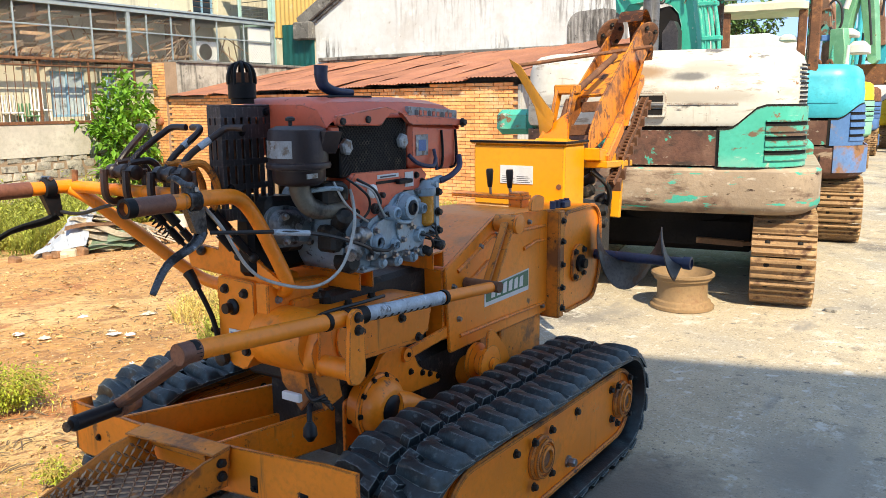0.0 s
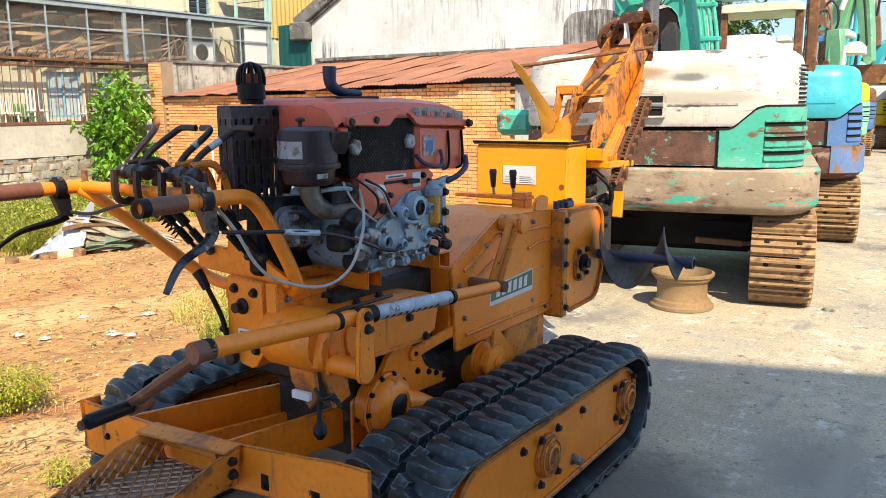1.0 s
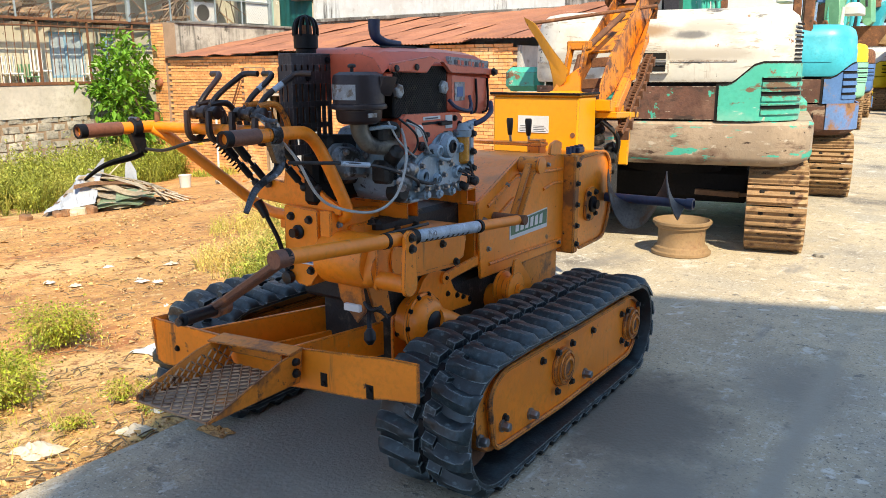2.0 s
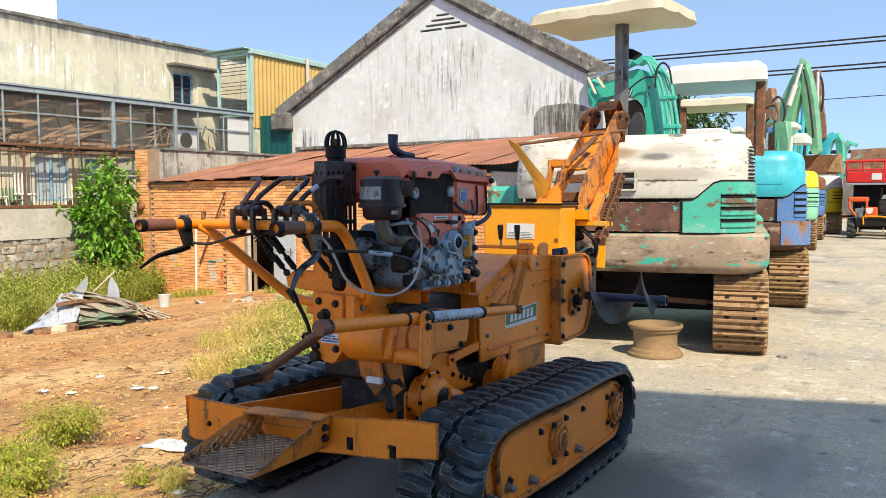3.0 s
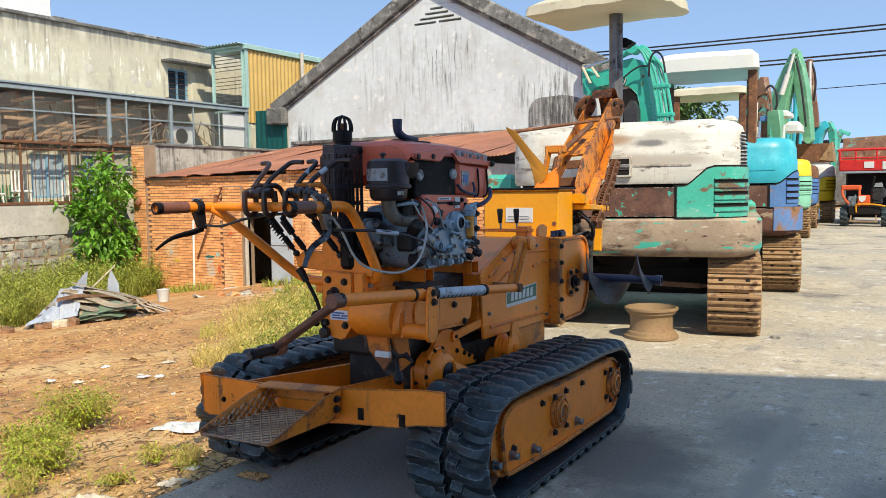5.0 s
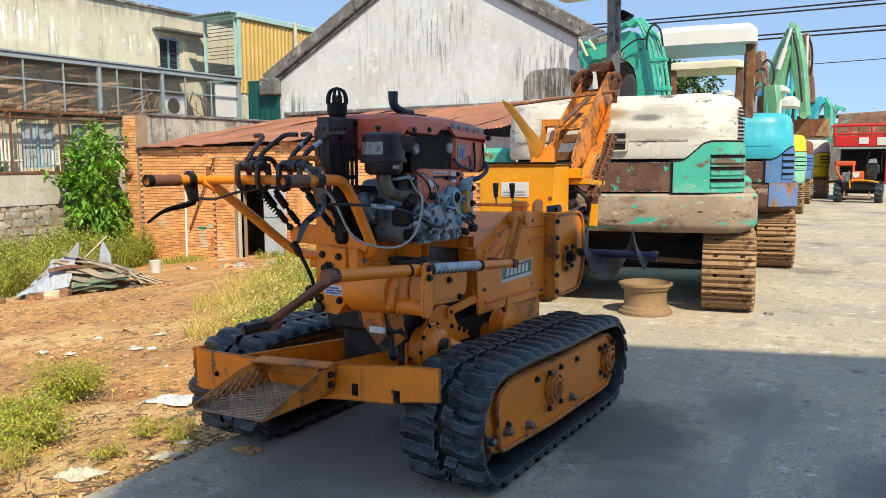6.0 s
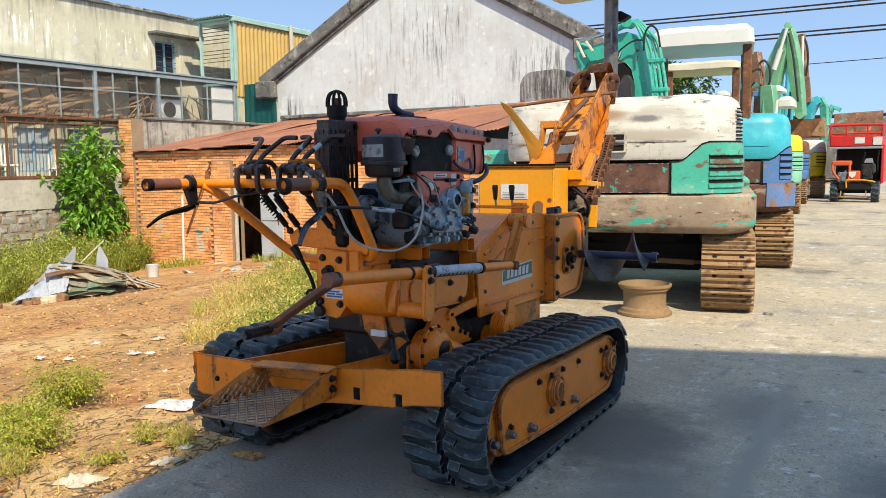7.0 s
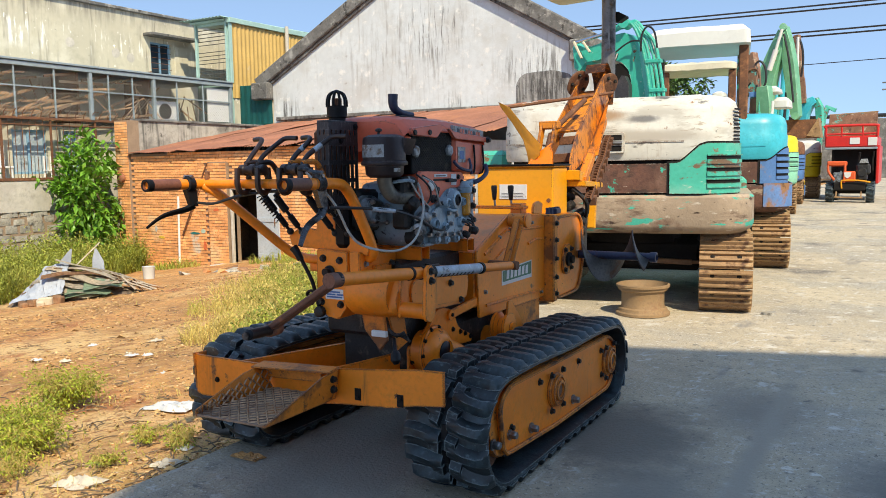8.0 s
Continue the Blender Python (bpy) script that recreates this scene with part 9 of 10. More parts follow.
part("axle_case", bm, DARK, cultivator)
bm = B()
beam(bm, (-1.30, 21.45, 0.14), (-0.66, 21.45, 0.13), 0.06, 0.04, 0.008)
for x in (-1.26, -0.70):
    beam(bm, (x, 21.45, 0.14), (x, 21.6, 0.36), 0.03, 0.03)
part("draw_bar", bm, SHOE, cultivator)

# ---- things on the concrete ----
bm = B()
lathe(bm, (-1.325, 4.62, 0.0), (0, 0, 1), [(0.175, 0.0), (0.19, 0.004), (0.19, 0.022), (0.176, 0.03), (0.17, 0.05), (0.155, 0.058), (0.150, 0.075), (0.150, 0.155), (0.158, 0.175), (0.172, 0.182), (0.176, 0.20), (0.188, 0.205), (0.188, 0.22), (0.172, 0.224), (0.165, 0.20), (0.142, 0.17), (0.138, 0.075), (0.10, 0.06), (0.07, 0.06), (0.06, 0.045)], 40, caps=False)
solo("wheel_rim", bm, RIM, (-1.325, 4.62, 0), "empty ochre rusted steel wheel rim lying flat on the concrete", "wheel rim")
rng = random.Random(11)
bm = B()
hull(bm, [Vector((-0.53 + 0.062 * math.cos(a) * rng.uniform(0.7, 1), 4.98 + 0.05 * math.sin(a) * rng.uniform(0.7, 1), z)) for a in np.linspace(0, 6.0, 9) for z in (0.0, rng.uniform(0.01, 0.035))])
solo("stone", bm, STONE, (-0.53, 4.98, 0), "flat brown stone lying on the concrete", "stone")
bm = B()
beam(bm, (-1.15, 5.35, 0.30), (-0.95, 5.40, 0.31), 0.03, 0.025)
beam(bm, (-1.45, 5.3, 0.31), (-1.15, 5.35, 0.30), 0.04, 0.04)
part("tow_bar", bm, WOOD, ex1)

# ---- overhead cables and their poles ----
def span(y, x0, z0, x1, z1, r, sag, grp):
    bm = B()
    pts = []
    for i in range(25):
        t = i / 24
        pts.append((x0 + (x1 - x0) * t, y, z0 + (z1 - z0) * t - sag * 4 * t * (1 - t)))
    tube(bm, pts, r, 6)
    solo("power_cable", bm, CABLE, pts[0], "black overhead power cable", "cable", grp)


def pole(x, y, h):
    bm = B()
    lathe(bm, (x, y, -0.1), (0, 0, 1), [(0.16, 0), (0.11, h + 0.4)], 12)
    box(bm, (x - 0.6, y - 0.05, h - 0.15), (x + 0.6, y + 0.05, h - 0.05), 0.01)
    solo("utility_pole", bm, COPING, (x, y, -0.1), "dark utility pole with cross arm", "pole", "utility poles")


for x, y, h in ((-16, 30, 6.7), (14, 30, 6.7), (-30, 60, 6.5), (30, 60, 7.3), (14, 46, 3.7), (-9, 46, 3.6)):
    pole(x, y, h)
for z0, z1, r in ((6.55, 6.46, 0.03), (6.42, 6.30, 0.03)):
    span(30.0, -16, z0, 14, z1 + 0.05, r, 0.15, "overhead power cables")
for z0, z1, r in ((5.55, 5.58, 0.03), (5.40, 5.44, 0.03)):
    span(30.0, -16, z0, 14, z1, r, 0.05, "overhead power cables")
span(30.0, -16, 4.30, 14, 4.75, 0.014, 0.1, "overhead power cables")
span(60.0, -30, 4.1, 30, 4.6, 0.03, 0.3, "overhead power cables")
span(46.0, -9, 3.35, 14, 3.5, 0.10, 0.1, "overhead power cables")
for x in (-0.7, 0.3):
    bm = B()
    lathe(bm, (x, 60, -0.06), (0, 0, 1), [(0.16, 0), (0.12, 6.5 + 0.6 * (x > 0))], 12)
    for k in range(2):
        box(bm, (x - 0.7, 59.95, 5.6 + 0.45 * k), (x + 0.7, 60.05, 5.7 + 0.45 * k), 0.01)
    solo("utility_pole", bm, COPING, (x, 60, -0.06), "dark utility pole with cross arms", "pole", "utility poles")

# ---- plants ----
LEAF = surf("broad_green_leaf", (0.15, 0.34, 0.035), 0.40, tone=0.25, tscale=6, spots=[((0.26, 0.42, 0.06), 4, 0.5, 0.7)], bump=0.1, island=0.4, trans=0.3)
WEED = surf("yellow_green_weed", (0.34, 0.38, 0.065), 0.6, tone=0.25, tscale=3, spots=[((0.52, 0.46, 0.12), 1.5, 0.5, 0.7), ((0.16, 0.22, 0.04), 2.4, 0.55, 0.7)], bump=0.0, island=0.45, trans=0.3)
DRYGRASS = surf("dry_straw_grass", (0.66, 0.52, 0.17), 0.7, tone=0.2, tscale=3, spots=[((0.44, 0.44, 0.07), 1.2, 0.48, 0.66)], bump=0.0, island=0.3, trans=0.35)
BUSHLEAF = surf("lime_weed_leaf", (0.38, 0.44, 0.045), 0.5, tone=0.25, tscale=6, spots=[((0.58, 0.50, 0.08), 7, 0.55, 0.7), ((0.15, 0.24, 0.03), 4, 0.52, 0.68)], bump=0.05, island=0.5, trans=0.3)
BARK = surf("grey_brown_bark", (0.16, 0.115, 0.075), 0.9, tone=0.3, tscale=8, bump=0.5, bscale=40)
FARLEAF = surf("distant_tree_leaf", (0.07, 0.15, 0.035), 0.6, tone=0.3, tscale=1, bump=0.0, island=0.4)


class Cloud:
    """Vertices and faces gathered for one mesh of many small leaves."""

    def __init__(self):
        self.v, self.f = [], []

    def leaf(self, p, d, up, length, width, fold=0.25):
        d, up = d.normalized(), up
        s = d.cross(up)
        s = s.normalized() if s.length > 1e-4 else d.orthogonal().normalized()
        n = s.cross(d)
        k = len(self.v)
        mid = p + d * length * 0.5 - n * length * 0.06
        self.v += [p, mid + s * width / 2 + n * width * fold, p + d * length - n * length * 0.2, mid - s * width / 2 + n * width * fold, mid]
        self.f += [(k, k + 1, k + 4), (k, k + 4, k + 3), (k + 1, k + 2, k + 4), (k + 4, k + 2, k + 3)]

    def blade(self, p, d, length, width, bend):
        s = d.cross(Vector((0, 0, 1)))
        s = s.normalized() if s.length > 1e-4 else Vector((1, 0, 0))
        k = len(self.v)
        q = p + d * length * 0.55
        e = p + d * length + bend
        self.v += [p - s * width / 2, p + s * width / 2, q + s * width * 0.4 + bend * 0.3, q - s * width * 0.4 + bend * 0.3, e]
        self.f += [(k, k + 1, k + 2, k + 3), (k + 3, k + 2, k + 4)]

    def mesh(self, mat, origin):
        me = bpy.data.meshes.new("leaves")
        me.from_pydata([v - origin for v in self.v], [], self.f)
        me.materials.append(mat)
        return me


def rnd(rng, s=1.0):
    return Vector((rng.gauss(0, s), rng.gauss(0, s), rng.gauss(0, s)))


def bush(at, h, radius, name, label, leaves, size, seed, mat=LEAF, stems=7):
    """A shrub: several tapered stems with side twigs, leaves clustered along them."""
    rng = random.Random(seed)
    at = Vector(at)
    th = thing(name, at, label, "shrub" if h < 2 else "tree")
    bm = B()
    tips = []
    for i in range(stems):
        a = rng.uniform(0, 2 * math.pi)
        r = radius * rng.uniform(0.2, 0.9)
        top = at + Vector((r * math.cos(a), r * math.sin(a), h * rng.uniform(0.6, 0.98)))
        line = curve([at + Vector((rng.uniform(-0.05, 0.05), rng.uniform(-0.05, 0.05), 0)) * h, at.lerp(top, 0.4) + rnd(rng, 0.05 * h), at.lerp(top, 0.75) + rnd(rng, 0.05 * h), top], 4)
        tube(bm, line, 0.012 * h + (0.004 if h > 0.5 else 0.0), 6, 0.004 if h > 0.5 else 0.001)
        for j in range(3, len(line)):
            tips.append(line[j])
            for s in range(3):
                d = rnd(rng).normalized() * radius * rng.uniform(0.15, 0.5)
                q = line[j] + Vector((d.x, d.y, d.z * 0.5))
                tube(bm, [line[j], line[j].lerp(q, 0.5) + Vector((0, 0, 0.02)), q], 0.005 if h > 0.5 else 0.0011, 4, 0.002 if h > 0.5 else 0.0007)
                tips.append(q)
    part("trunk", bm, BARK if h > 0.5 else DRYGRASS, th)
    c = Cloud()
    for i in range(leaves):
        p = rng.choice(tips) + rnd(rng, 0.05 * h ** 0.5)
        if p.z < at.z + 0.03:
            continue
        out = (p - (at + Vector((0, 0, h * 0.5)))).normalized()
        d = out * 0.8 + rnd(rng, 0.6) + Vector((0, 0, -0.25))
        c.leaf(p, d, Vector((0, 0, 1)) + rnd(rng, 0.3), size * rng.uniform(0.6, 1.25), size * rng.uniform(0.38, 0.55))
    ob = new("foliage", c.mesh(mat, at))
    ob.parent = th
    ORIGIN[ob] = at
    return th


bush((-19.1, 13.15, -1.78), 3.9, 0.95, "tree", "young broad-leaved tree with fresh green leaves against the wall", 2100, 0.26, 3, LEAF, 9)
bush((-18.7, 12.6, -1.75), 1.9, 0.7, "shrub", "low leafy green shrub at the foot of the wall", 500, 0.2, 9, LEAF, 6)
for i, (x, y, h, r) in enumerate(((-3.12, 1.06, 0.19, 0.22), (-2.80, 0.80, 0.10, 0.15), (-3.34, 1.22, 0.17, 0.2), (-3.85, 1.78, 0.24, 0.26), (-2.62, 1.32, 0.07, 0.10), (-2.36, 1.30, 0.08, 0.12), (-2.5, 1.05, 0.05, 0.09))):
    bush((x, y, ground_z(x, y)), h, r, "weed_plant", "low lime-green weed with small yellow leaves in the dirt", 2600 if h > 0.12 else 340, 0.021 if h > 0.12 else 0.019, 40 + i, BUSHLEAF, 16 if h > 0.12 else 8)


def grass_field(name, label, spots, mat, seed, lh, count, width, leafy=3):
    """A patch of weeds: bent blades with small side leaves, thicker towards the patch's middle."""
    rng = random.Random(seed)
    c = Cloud()
    for (x, y, rx, ry, dens) in spots:
        for i in range(int(count * dens)):
            r, a = math.sqrt(rng.random()), rng.uniform(0, 2 * math.pi)
            px, py = x + rx * r * math.cos(a), y + ry * r * math.sin(a)
            if px > -2.25 - (0.25 * (py - 1.3) if py > 1.3 else 0):
                continue
            if noise.noise(Vector((px * 0.9, py * 0.9, seed))) < -0.15:
                continue
            p = Vector((px, py, ground_z(px, py) - 0.01))
            hgt = lh * rng.uniform(0.35, 1.1) * (1.15 - 0.6 * r)
            d = (Vector((0, 0, 1)) + Vector((rng.gauss(0, 0.32), rng.gauss(0, 0.32), 0))).normalized()
            bend = Vector((rng.gauss(0, 0.25), rng.gauss(0, 0.25), -0.15)) * hgt
            c.blade(p, d, hgt, width * rng.uniform(0.6, 1.4), bend)
            if rng.random() < 0.8:
                for k in range(leafy):
                    q = p + d * hgt * rng.uniform(0.2, 0.98) + bend * 0.3
                    c.leaf(q, rnd(rng) + Vector((0, 0, 0.2)), Vector((0, 0, 1)), min(hgt * 0.13, 0.04 + hgt * 0.035), min(hgt * 0.055, 0.016 + hgt * 0.016))
    me = c.mesh(mat, Vector((0, 0, 0)))
    tagged(new(name, me), label, "grass", kind="stuff")


grass_field("weeds", "tall yellow-green weeds growing beside the machine", [(-3.75, 3.7, 0.45, 0.7, 0.5), (-4.4, 4.9, 0.8, 0.9, 0.9), (-5.6, 6.6, 1.1, 1.2, 1.0), (-7.2, 8.8, 1.4, 1.5, 1.0), (-9.6, 11.8, 1.8, 1.2, 0.7)], WEED, 2, 0.42, 2400, 0.006, 8)
grass_field("dry_grass", "dry straw-coloured grass among the weeds", [(-3.9, 3.5, 0.5, 0.6, 0.5), (-4.5, 4.4, 0.9, 0.9, 0.9), (-5.9, 6.2, 1.2, 1.3, 0.9), (-7.6, 8.2, 1.3, 1.3, 0.6)], DRYGRASS, 5, 0.38, 2200, 0.006, 5)
grass_field("wall_weeds", "bright weeds along the foot of the boundary wall", [(-16.8, 8.5, 2.6, 2.0, 1.2), (-18.2, 11.2, 1.5, 2.6, 1.2), (-15.2, 6.8, 2.0, 1.6, 0.9), (-17.9, 13.2, 0.5, 0.5, 0.2)], WEED, 8, 1.35, 3200, 0.014, 16)
grass_field("shed_weeds", "small weeds at the foot of the brick shed", [(-16.4, 13.6, 0.9, 0.4, 0.2), (-12.3, 13.4, 1.2, 0.5, 0.3)], WEED, 13, 0.4, 1200, 0.025)
grass_field("sparse_grass", "sparse dry tufts scattered over the dirt", [(-3.2, 1.6, 1.0, 0.9, 0.25), (-5.0, 2.6, 2.0, 1.4, 0.12), (-2.6, 0.7, 0.4, 0.6, 0.12)], DRYGRASS, 21, 0.10, 2000, 0.004)


def litter():
    """Pebbles, clods, leaf scraps and twigs strewn over the dirt."""
    rng = random.Random(77)
    pb, sc, tw, st = Cloud(), Cloud(), B(), Cloud()
    for i in range(19000):
        t = rng.random() ** 1.5
        x = -2.12 - 9.0 * t
        y = 0.2 + rng.uniform(0, 1) * (1.9 + 7.5 * t) + 2.2 * t
        big = rng.random() ** 7
        r = (0.0022 + 0.011 * big) * (1 + 1.2 * t)
        p = Vector((x, y, ground_z(x, y) + r * 0.3 + 0.004))
        if i < 12000:
            k = len(pb.v)
            a = rng.uniform(0, 6.28)
            for j in range(4):
                q = a + j * 1.57 + rng.uniform(-0.4, 0.4)
                pb.v.append(p + Vector((math.cos(q), math.sin(q), rng.uniform(-0.3, 0.3))) * r * rng.uniform(0.7, 1.4))
            pb.v += [p + Vector((rng.uniform(-0.4, 0.4), rng.uniform(-0.4, 0.4), 0.6)) * r, p - Vector((0, 0, r))]
            for j in range(4):
                pb.f += [(k + j, k + (j + 1) % 4, k + 4), (k + (j + 1) % 4, k + j, k + 5)]
        elif i < 14500:
            r *= 1.3
            sc.leaf(p + Vector((0, 0, 0.004)), Vector((rng.gauss(0, 1), rng.gauss(0, 1), 0.1)), Vector((rng.gauss(0, 0.3), rng.gauss(0, 0.3), 1)), r * rng.uniform(2.5, 4.5), r * rng.uniform(1.3, 2.6))
        elif i < 18200:
            d = Vector((rng.gauss(0, 1), rng.gauss(0, 1), 0.08)).normalized()
            st.blade(p + Vector((0, 0, 0.003)), d, (0.03 + 0.05 * rng.random()) * (1 + t), 0.0022 * (1 + 1.5 * t), rnd(rng, 0.01) + Vector((0, 0, 0.004)))
        else:
            d = Vector((rng.gauss(0, 1), rng.gauss(0, 1), 0.05)).normalized() * (0.04 + 0.08 * rng.random())
            tube(tw, [p, p + d * 0.5 + Vector((0, 0, 0.006)), p + d], 0.003, 5)
    CLOD = surf("pale_dirt_clod", (0.50, 0.31, 0.15), 0.95, tone=0.3, tscale=8, bump=0.3, island=0.5)
    SCRAP = surf("dead_leaf", (0.46, 0.28, 0.11), 0.8, tone=0.3, tscale=8, bump=0.0, island=0.5)
    tagged(new("pebbles", pb.mesh(CLOD, Vector())), "small pale pebbles and clods strewn over the dirt", "pebbles", kind="stuff")
    tagged(new("dead_leaves", sc.mesh(SCRAP, Vector())), "curled brown dead leaves on the dirt", "leaves", kind="stuff")
    tagged(new("straw", st.mesh(DRYGRASS, Vector())), "dry straw stalks lying on the dirt", "straw", kind="stuff")
    tagged(new("twigs", finish(tw, BARK)), "thin dry twigs on the dirt", "twigs", kind="stuff")


litter()


def crumpled(name, at, sx, sy, h, mat, label, cat, seed, n=14):
    """A crumpled sheet lying on the ground."""
    at = Vector(at)
    bm = B()
    g = []
    for j in range(n + 1):
        row = []
        for i in range(n + 1):
            u, v = i / n - 0.5, j / n - 0.5
            edge = 1 + 0.35 * noise.noise(Vector((math.atan2(v, u) * 1.3, seed, 0)))
            z = h * (0.35 + 0.9 * noise.fractal(Vector((u * 5 + seed, v * 5, seed)), 1.0, 2.0, 3)) * max(0.0, 1 - 2 * max(abs(u), abs(v))) ** 0.5
            x, y = at.x + u * sx * edge, at.y + v * sy * edge
            row.append(bm.verts.new((x, y, ground_z(x, y) + 0.006 + max(0, z) if x < -2 else max(0, z) + 0.004)))
        g.append(row)
    for a, b in zip(g, g[1:]):
        for i in range(n):
            bm.faces.new((a[i], a[i + 1], b[i + 1], b[i]))
    solo(name, bm, mat, at, label, cat, smooth=50)


FILM = surf("dirty_white_plastic", (0.62, 0.62, 0.60), 0.35, tone=0.12, tscale=8, spots=[((0.35, 0.27, 0.18), 7, 0.6, 0.75)], bump=0.1)
PAPER = surf("scuffed_pale_paper", (0.60, 0.52, 0.40), 0.8, tone=0.15, tscale=8, spots=[((0.40, 0.25, 0.13), 9, 0.55, 0.7)], bump=0.1)
crumpled("plastic_bag", (-3.1, 1.9, -0.2), 0.34, 0.16, 0.06, FILM, "crumpled dirty white plastic bag on the dirt", "bag", 3.3)
crumpled("paper_scrap", (-2.22, 1.10, -0.1), 0.15, 0.09, 0.03, PAPER, "torn pale paper scrap on the dirt", "paper", 8.1)
crumpled("paper_scrap", (-2.42, 0.84, -0.1), 0.20, 0.12, 0.04, PAPER, "torn pale paper scrap on the dirt", "paper", 5.7)
crumpled("paper_scrap", (-2.32, 1.28, -0.1), 0.07, 0.05, 0.02, FILM, "small torn white scrap on the dirt", "paper", 2.2)
crumpled("paper_scrap", (-4.0, 2.6, -0.3), 0.08, 0.06, 0.02, FILM, "small torn white scrap on the dirt", "paper", 6.2)
for k, (x, y, w) in enumerate(((-5.49, 2.89, 0.10), (-5.00, 3.14, 0.10), (-4.83, 3.15, 0.08), (-5.42, 3.73, 0.12), (-5.89, 2.91, 0.10), (-5.99, 3.51, 0.09), (-5.11, 3.19, 0.06))):
    crumpled("plastic_scrap", (x, y, ground_z(x, y)), w, w * 0.7, 0.03, FILM if k % 3 else PAPER, "small crumpled pale scrap on the dirt", "scrap", 1.3 + 2.1 * k, 7)
crumpled("mud_clump", (-1.82, 1.14, 0), 0.13, 0.06, 0.02, DIRT, "small clump of dried mud on the concrete", "mud", 4.4)


def debris():
    """Heap of torn sheets, boards and cloth by the wall weeds."""
    rng = random.Random(31)
    CLOTH = surf("grey_white_tarp", (0.33, 0.36, 0.41), 0.6, tone=0.12, tscale=3, spots=[((0.35, 0.37, 0.40), 3, 0.55, 0.7)], bump=0.1)
    GREENBOARD = surf("pale_green_board", (0.30, 0.40, 0.27), 0.6, tone=0.15, tscale=3, bump=0.05)
    FELT = surf("dirty_tan_board", (0.58, 0.48, 0.34), 0.8, tone=0.2, tscale=3, spots=[((0.2, 0.15, 0.1), 4, 0.55, 0.7)], bump=0.1)
    c = Vector((-11.6, 7.3, 0))
    ax, ay = Vector((0.79, 0.61, 0)), Vector((-0.61, 0.79, 0))

    def at(u, v, z):
        p = c + ax * (u * 0.74 + 0.03) + ay * (v * 0.72 + 0.16)
        return Vector((p.x, p.y, ground_z(p.x, p.y) + z * 0.92))

    def mound(u, v):
        """Height of the heap under the boards."""
        return 0.58 * max(0.0, 1 - abs((u + 0.55) / (0.95 if u < -0.55 else 2.0)) ** (2 if u < -0.55 else 1.25)) * max(0.0, 1 - (v / 0.62) ** 2)

    bm = B()
    g = [[bm.verts.new(at(-1.6 + 3.0 * i / 24, -0.62 + 1.24 * j / 10, max(-0.02, mound(-1.6 + 3.0 * i / 24, -0.62 + 1.24 * j / 10) - 0.06 + 0.06 * noise.noise(Vector((i * 0.5, j * 0.6, 1)))))) for i in range(25)] for j in range(11)]
    for r, s_ in zip(g, g[1:]):
        for i in range(24):
            bm.faces.new((r[i], r[i + 1], s_[i + 1], s_[i]))
    SCRAPS = surf("mixed_brown_rubbish", (0.16, 0.11, 0.075), 0.9, tone=0.35, tscale=4, spots=[((0.36, 0.28, 0.19), 5, 0.55, 0.66), ((0.05, 0.04, 0.03), 7, 0.52, 0.64)], bump=0.6, bscale=14)
    solo("rubbish_mound", bm, SCRAPS, at(0, 0, 0), "mound of brown rubbish under the boards", "rubbish", kind="stuff")

    def sheet(name, u, v, lu, lv, mat, label, lift=0.0, turn=0.0, bow=0.0, curl=0.0, cat="board"):
        bm = B()
        n, g = 12, []
        for j in range(5):
            row = []
            for i in range(n + 1):
                a, b = (i / n - 0.5) * lu, (j / 4 - 0.5) * lv
                uu, vv = u + a * math.cos(turn) - b * math.sin(turn), v + a * math.sin(turn) + b * math.cos(turn)
                w = mound(uu, v * 0.5 + vv * 0.5) + lift + bow * (1 - (2 * a / lu) ** 2) + curl * max(0, a) ** 2 + 0.035 * noise.noise(Vector((a * 2.2 + u * 7, b * 3, lift * 9)))
                row.append(bm.verts.new(at(uu, vv, max(0.012, w))))
            g.append(row)
        for r, s_ in zip(g, g[1:]):
            for i in range(n):
                bm.faces.new((r[i], r[i + 1], s_[i + 1], s_[i]))
        bmesh.ops.solidify(bm, geom=bm.faces[:], thickness=0.022)
        solo(name, bm, mat, at(u, v, 0), label, cat, "debris heap", smooth=50)

    GREYBOARD = surf("weathered_grey_board", (0.50, 0.43, 0.34), 0.8, tone=0.25, tscale=3, spots=[((0.16, 0.11, 0.08), 5, 0.5, 0.66)], smear=[((0.12, 0.09, 0.07), (3, 3, 3), 0.6, 0.7)], bump=0.1)
    mats = (FELT, PAPER, GREYBOARD, WOOD, FELT, GREYBOARD, PAPER, WOOD)
    for k in range(26):
        v = rng.uniform(-0.52, 0.40)
        sheet("board", rng.uniform(-0.1, 0.55), v, rng.uniform(0.9, 1.9), rng.uniform(0.06, 0.20), mats[k % 8], "warped weathered board thrown on the debris heap", 0.01 + 0.16 * rng.random(), rng.uniform(-0.55, 0.40), rng.uniform(-0.06, 0.07), rng.uniform(-0.1, 0.16))
    sheet("sheet", 0.30, -0.60, 1.0, 0.34, GREENBOARD, "pale green sheet sliding off the debris heap", 0.07, -0.12, 0.03, -0.05, "sheet")
    sheet("sheet", -0.05, -0.66, 1.2, 0.14, PAPER, "bowed pale strip lying before the heap", 0.10, 0.12, 0.05, 0, "sheet")
    sheet("sheet", 0.62, -0.50, 0.8, 0.30, GREENBOARD, "grey-green sheet on the debris heap", 0.14, 0.1, 0.02, -0.08, "sheet")
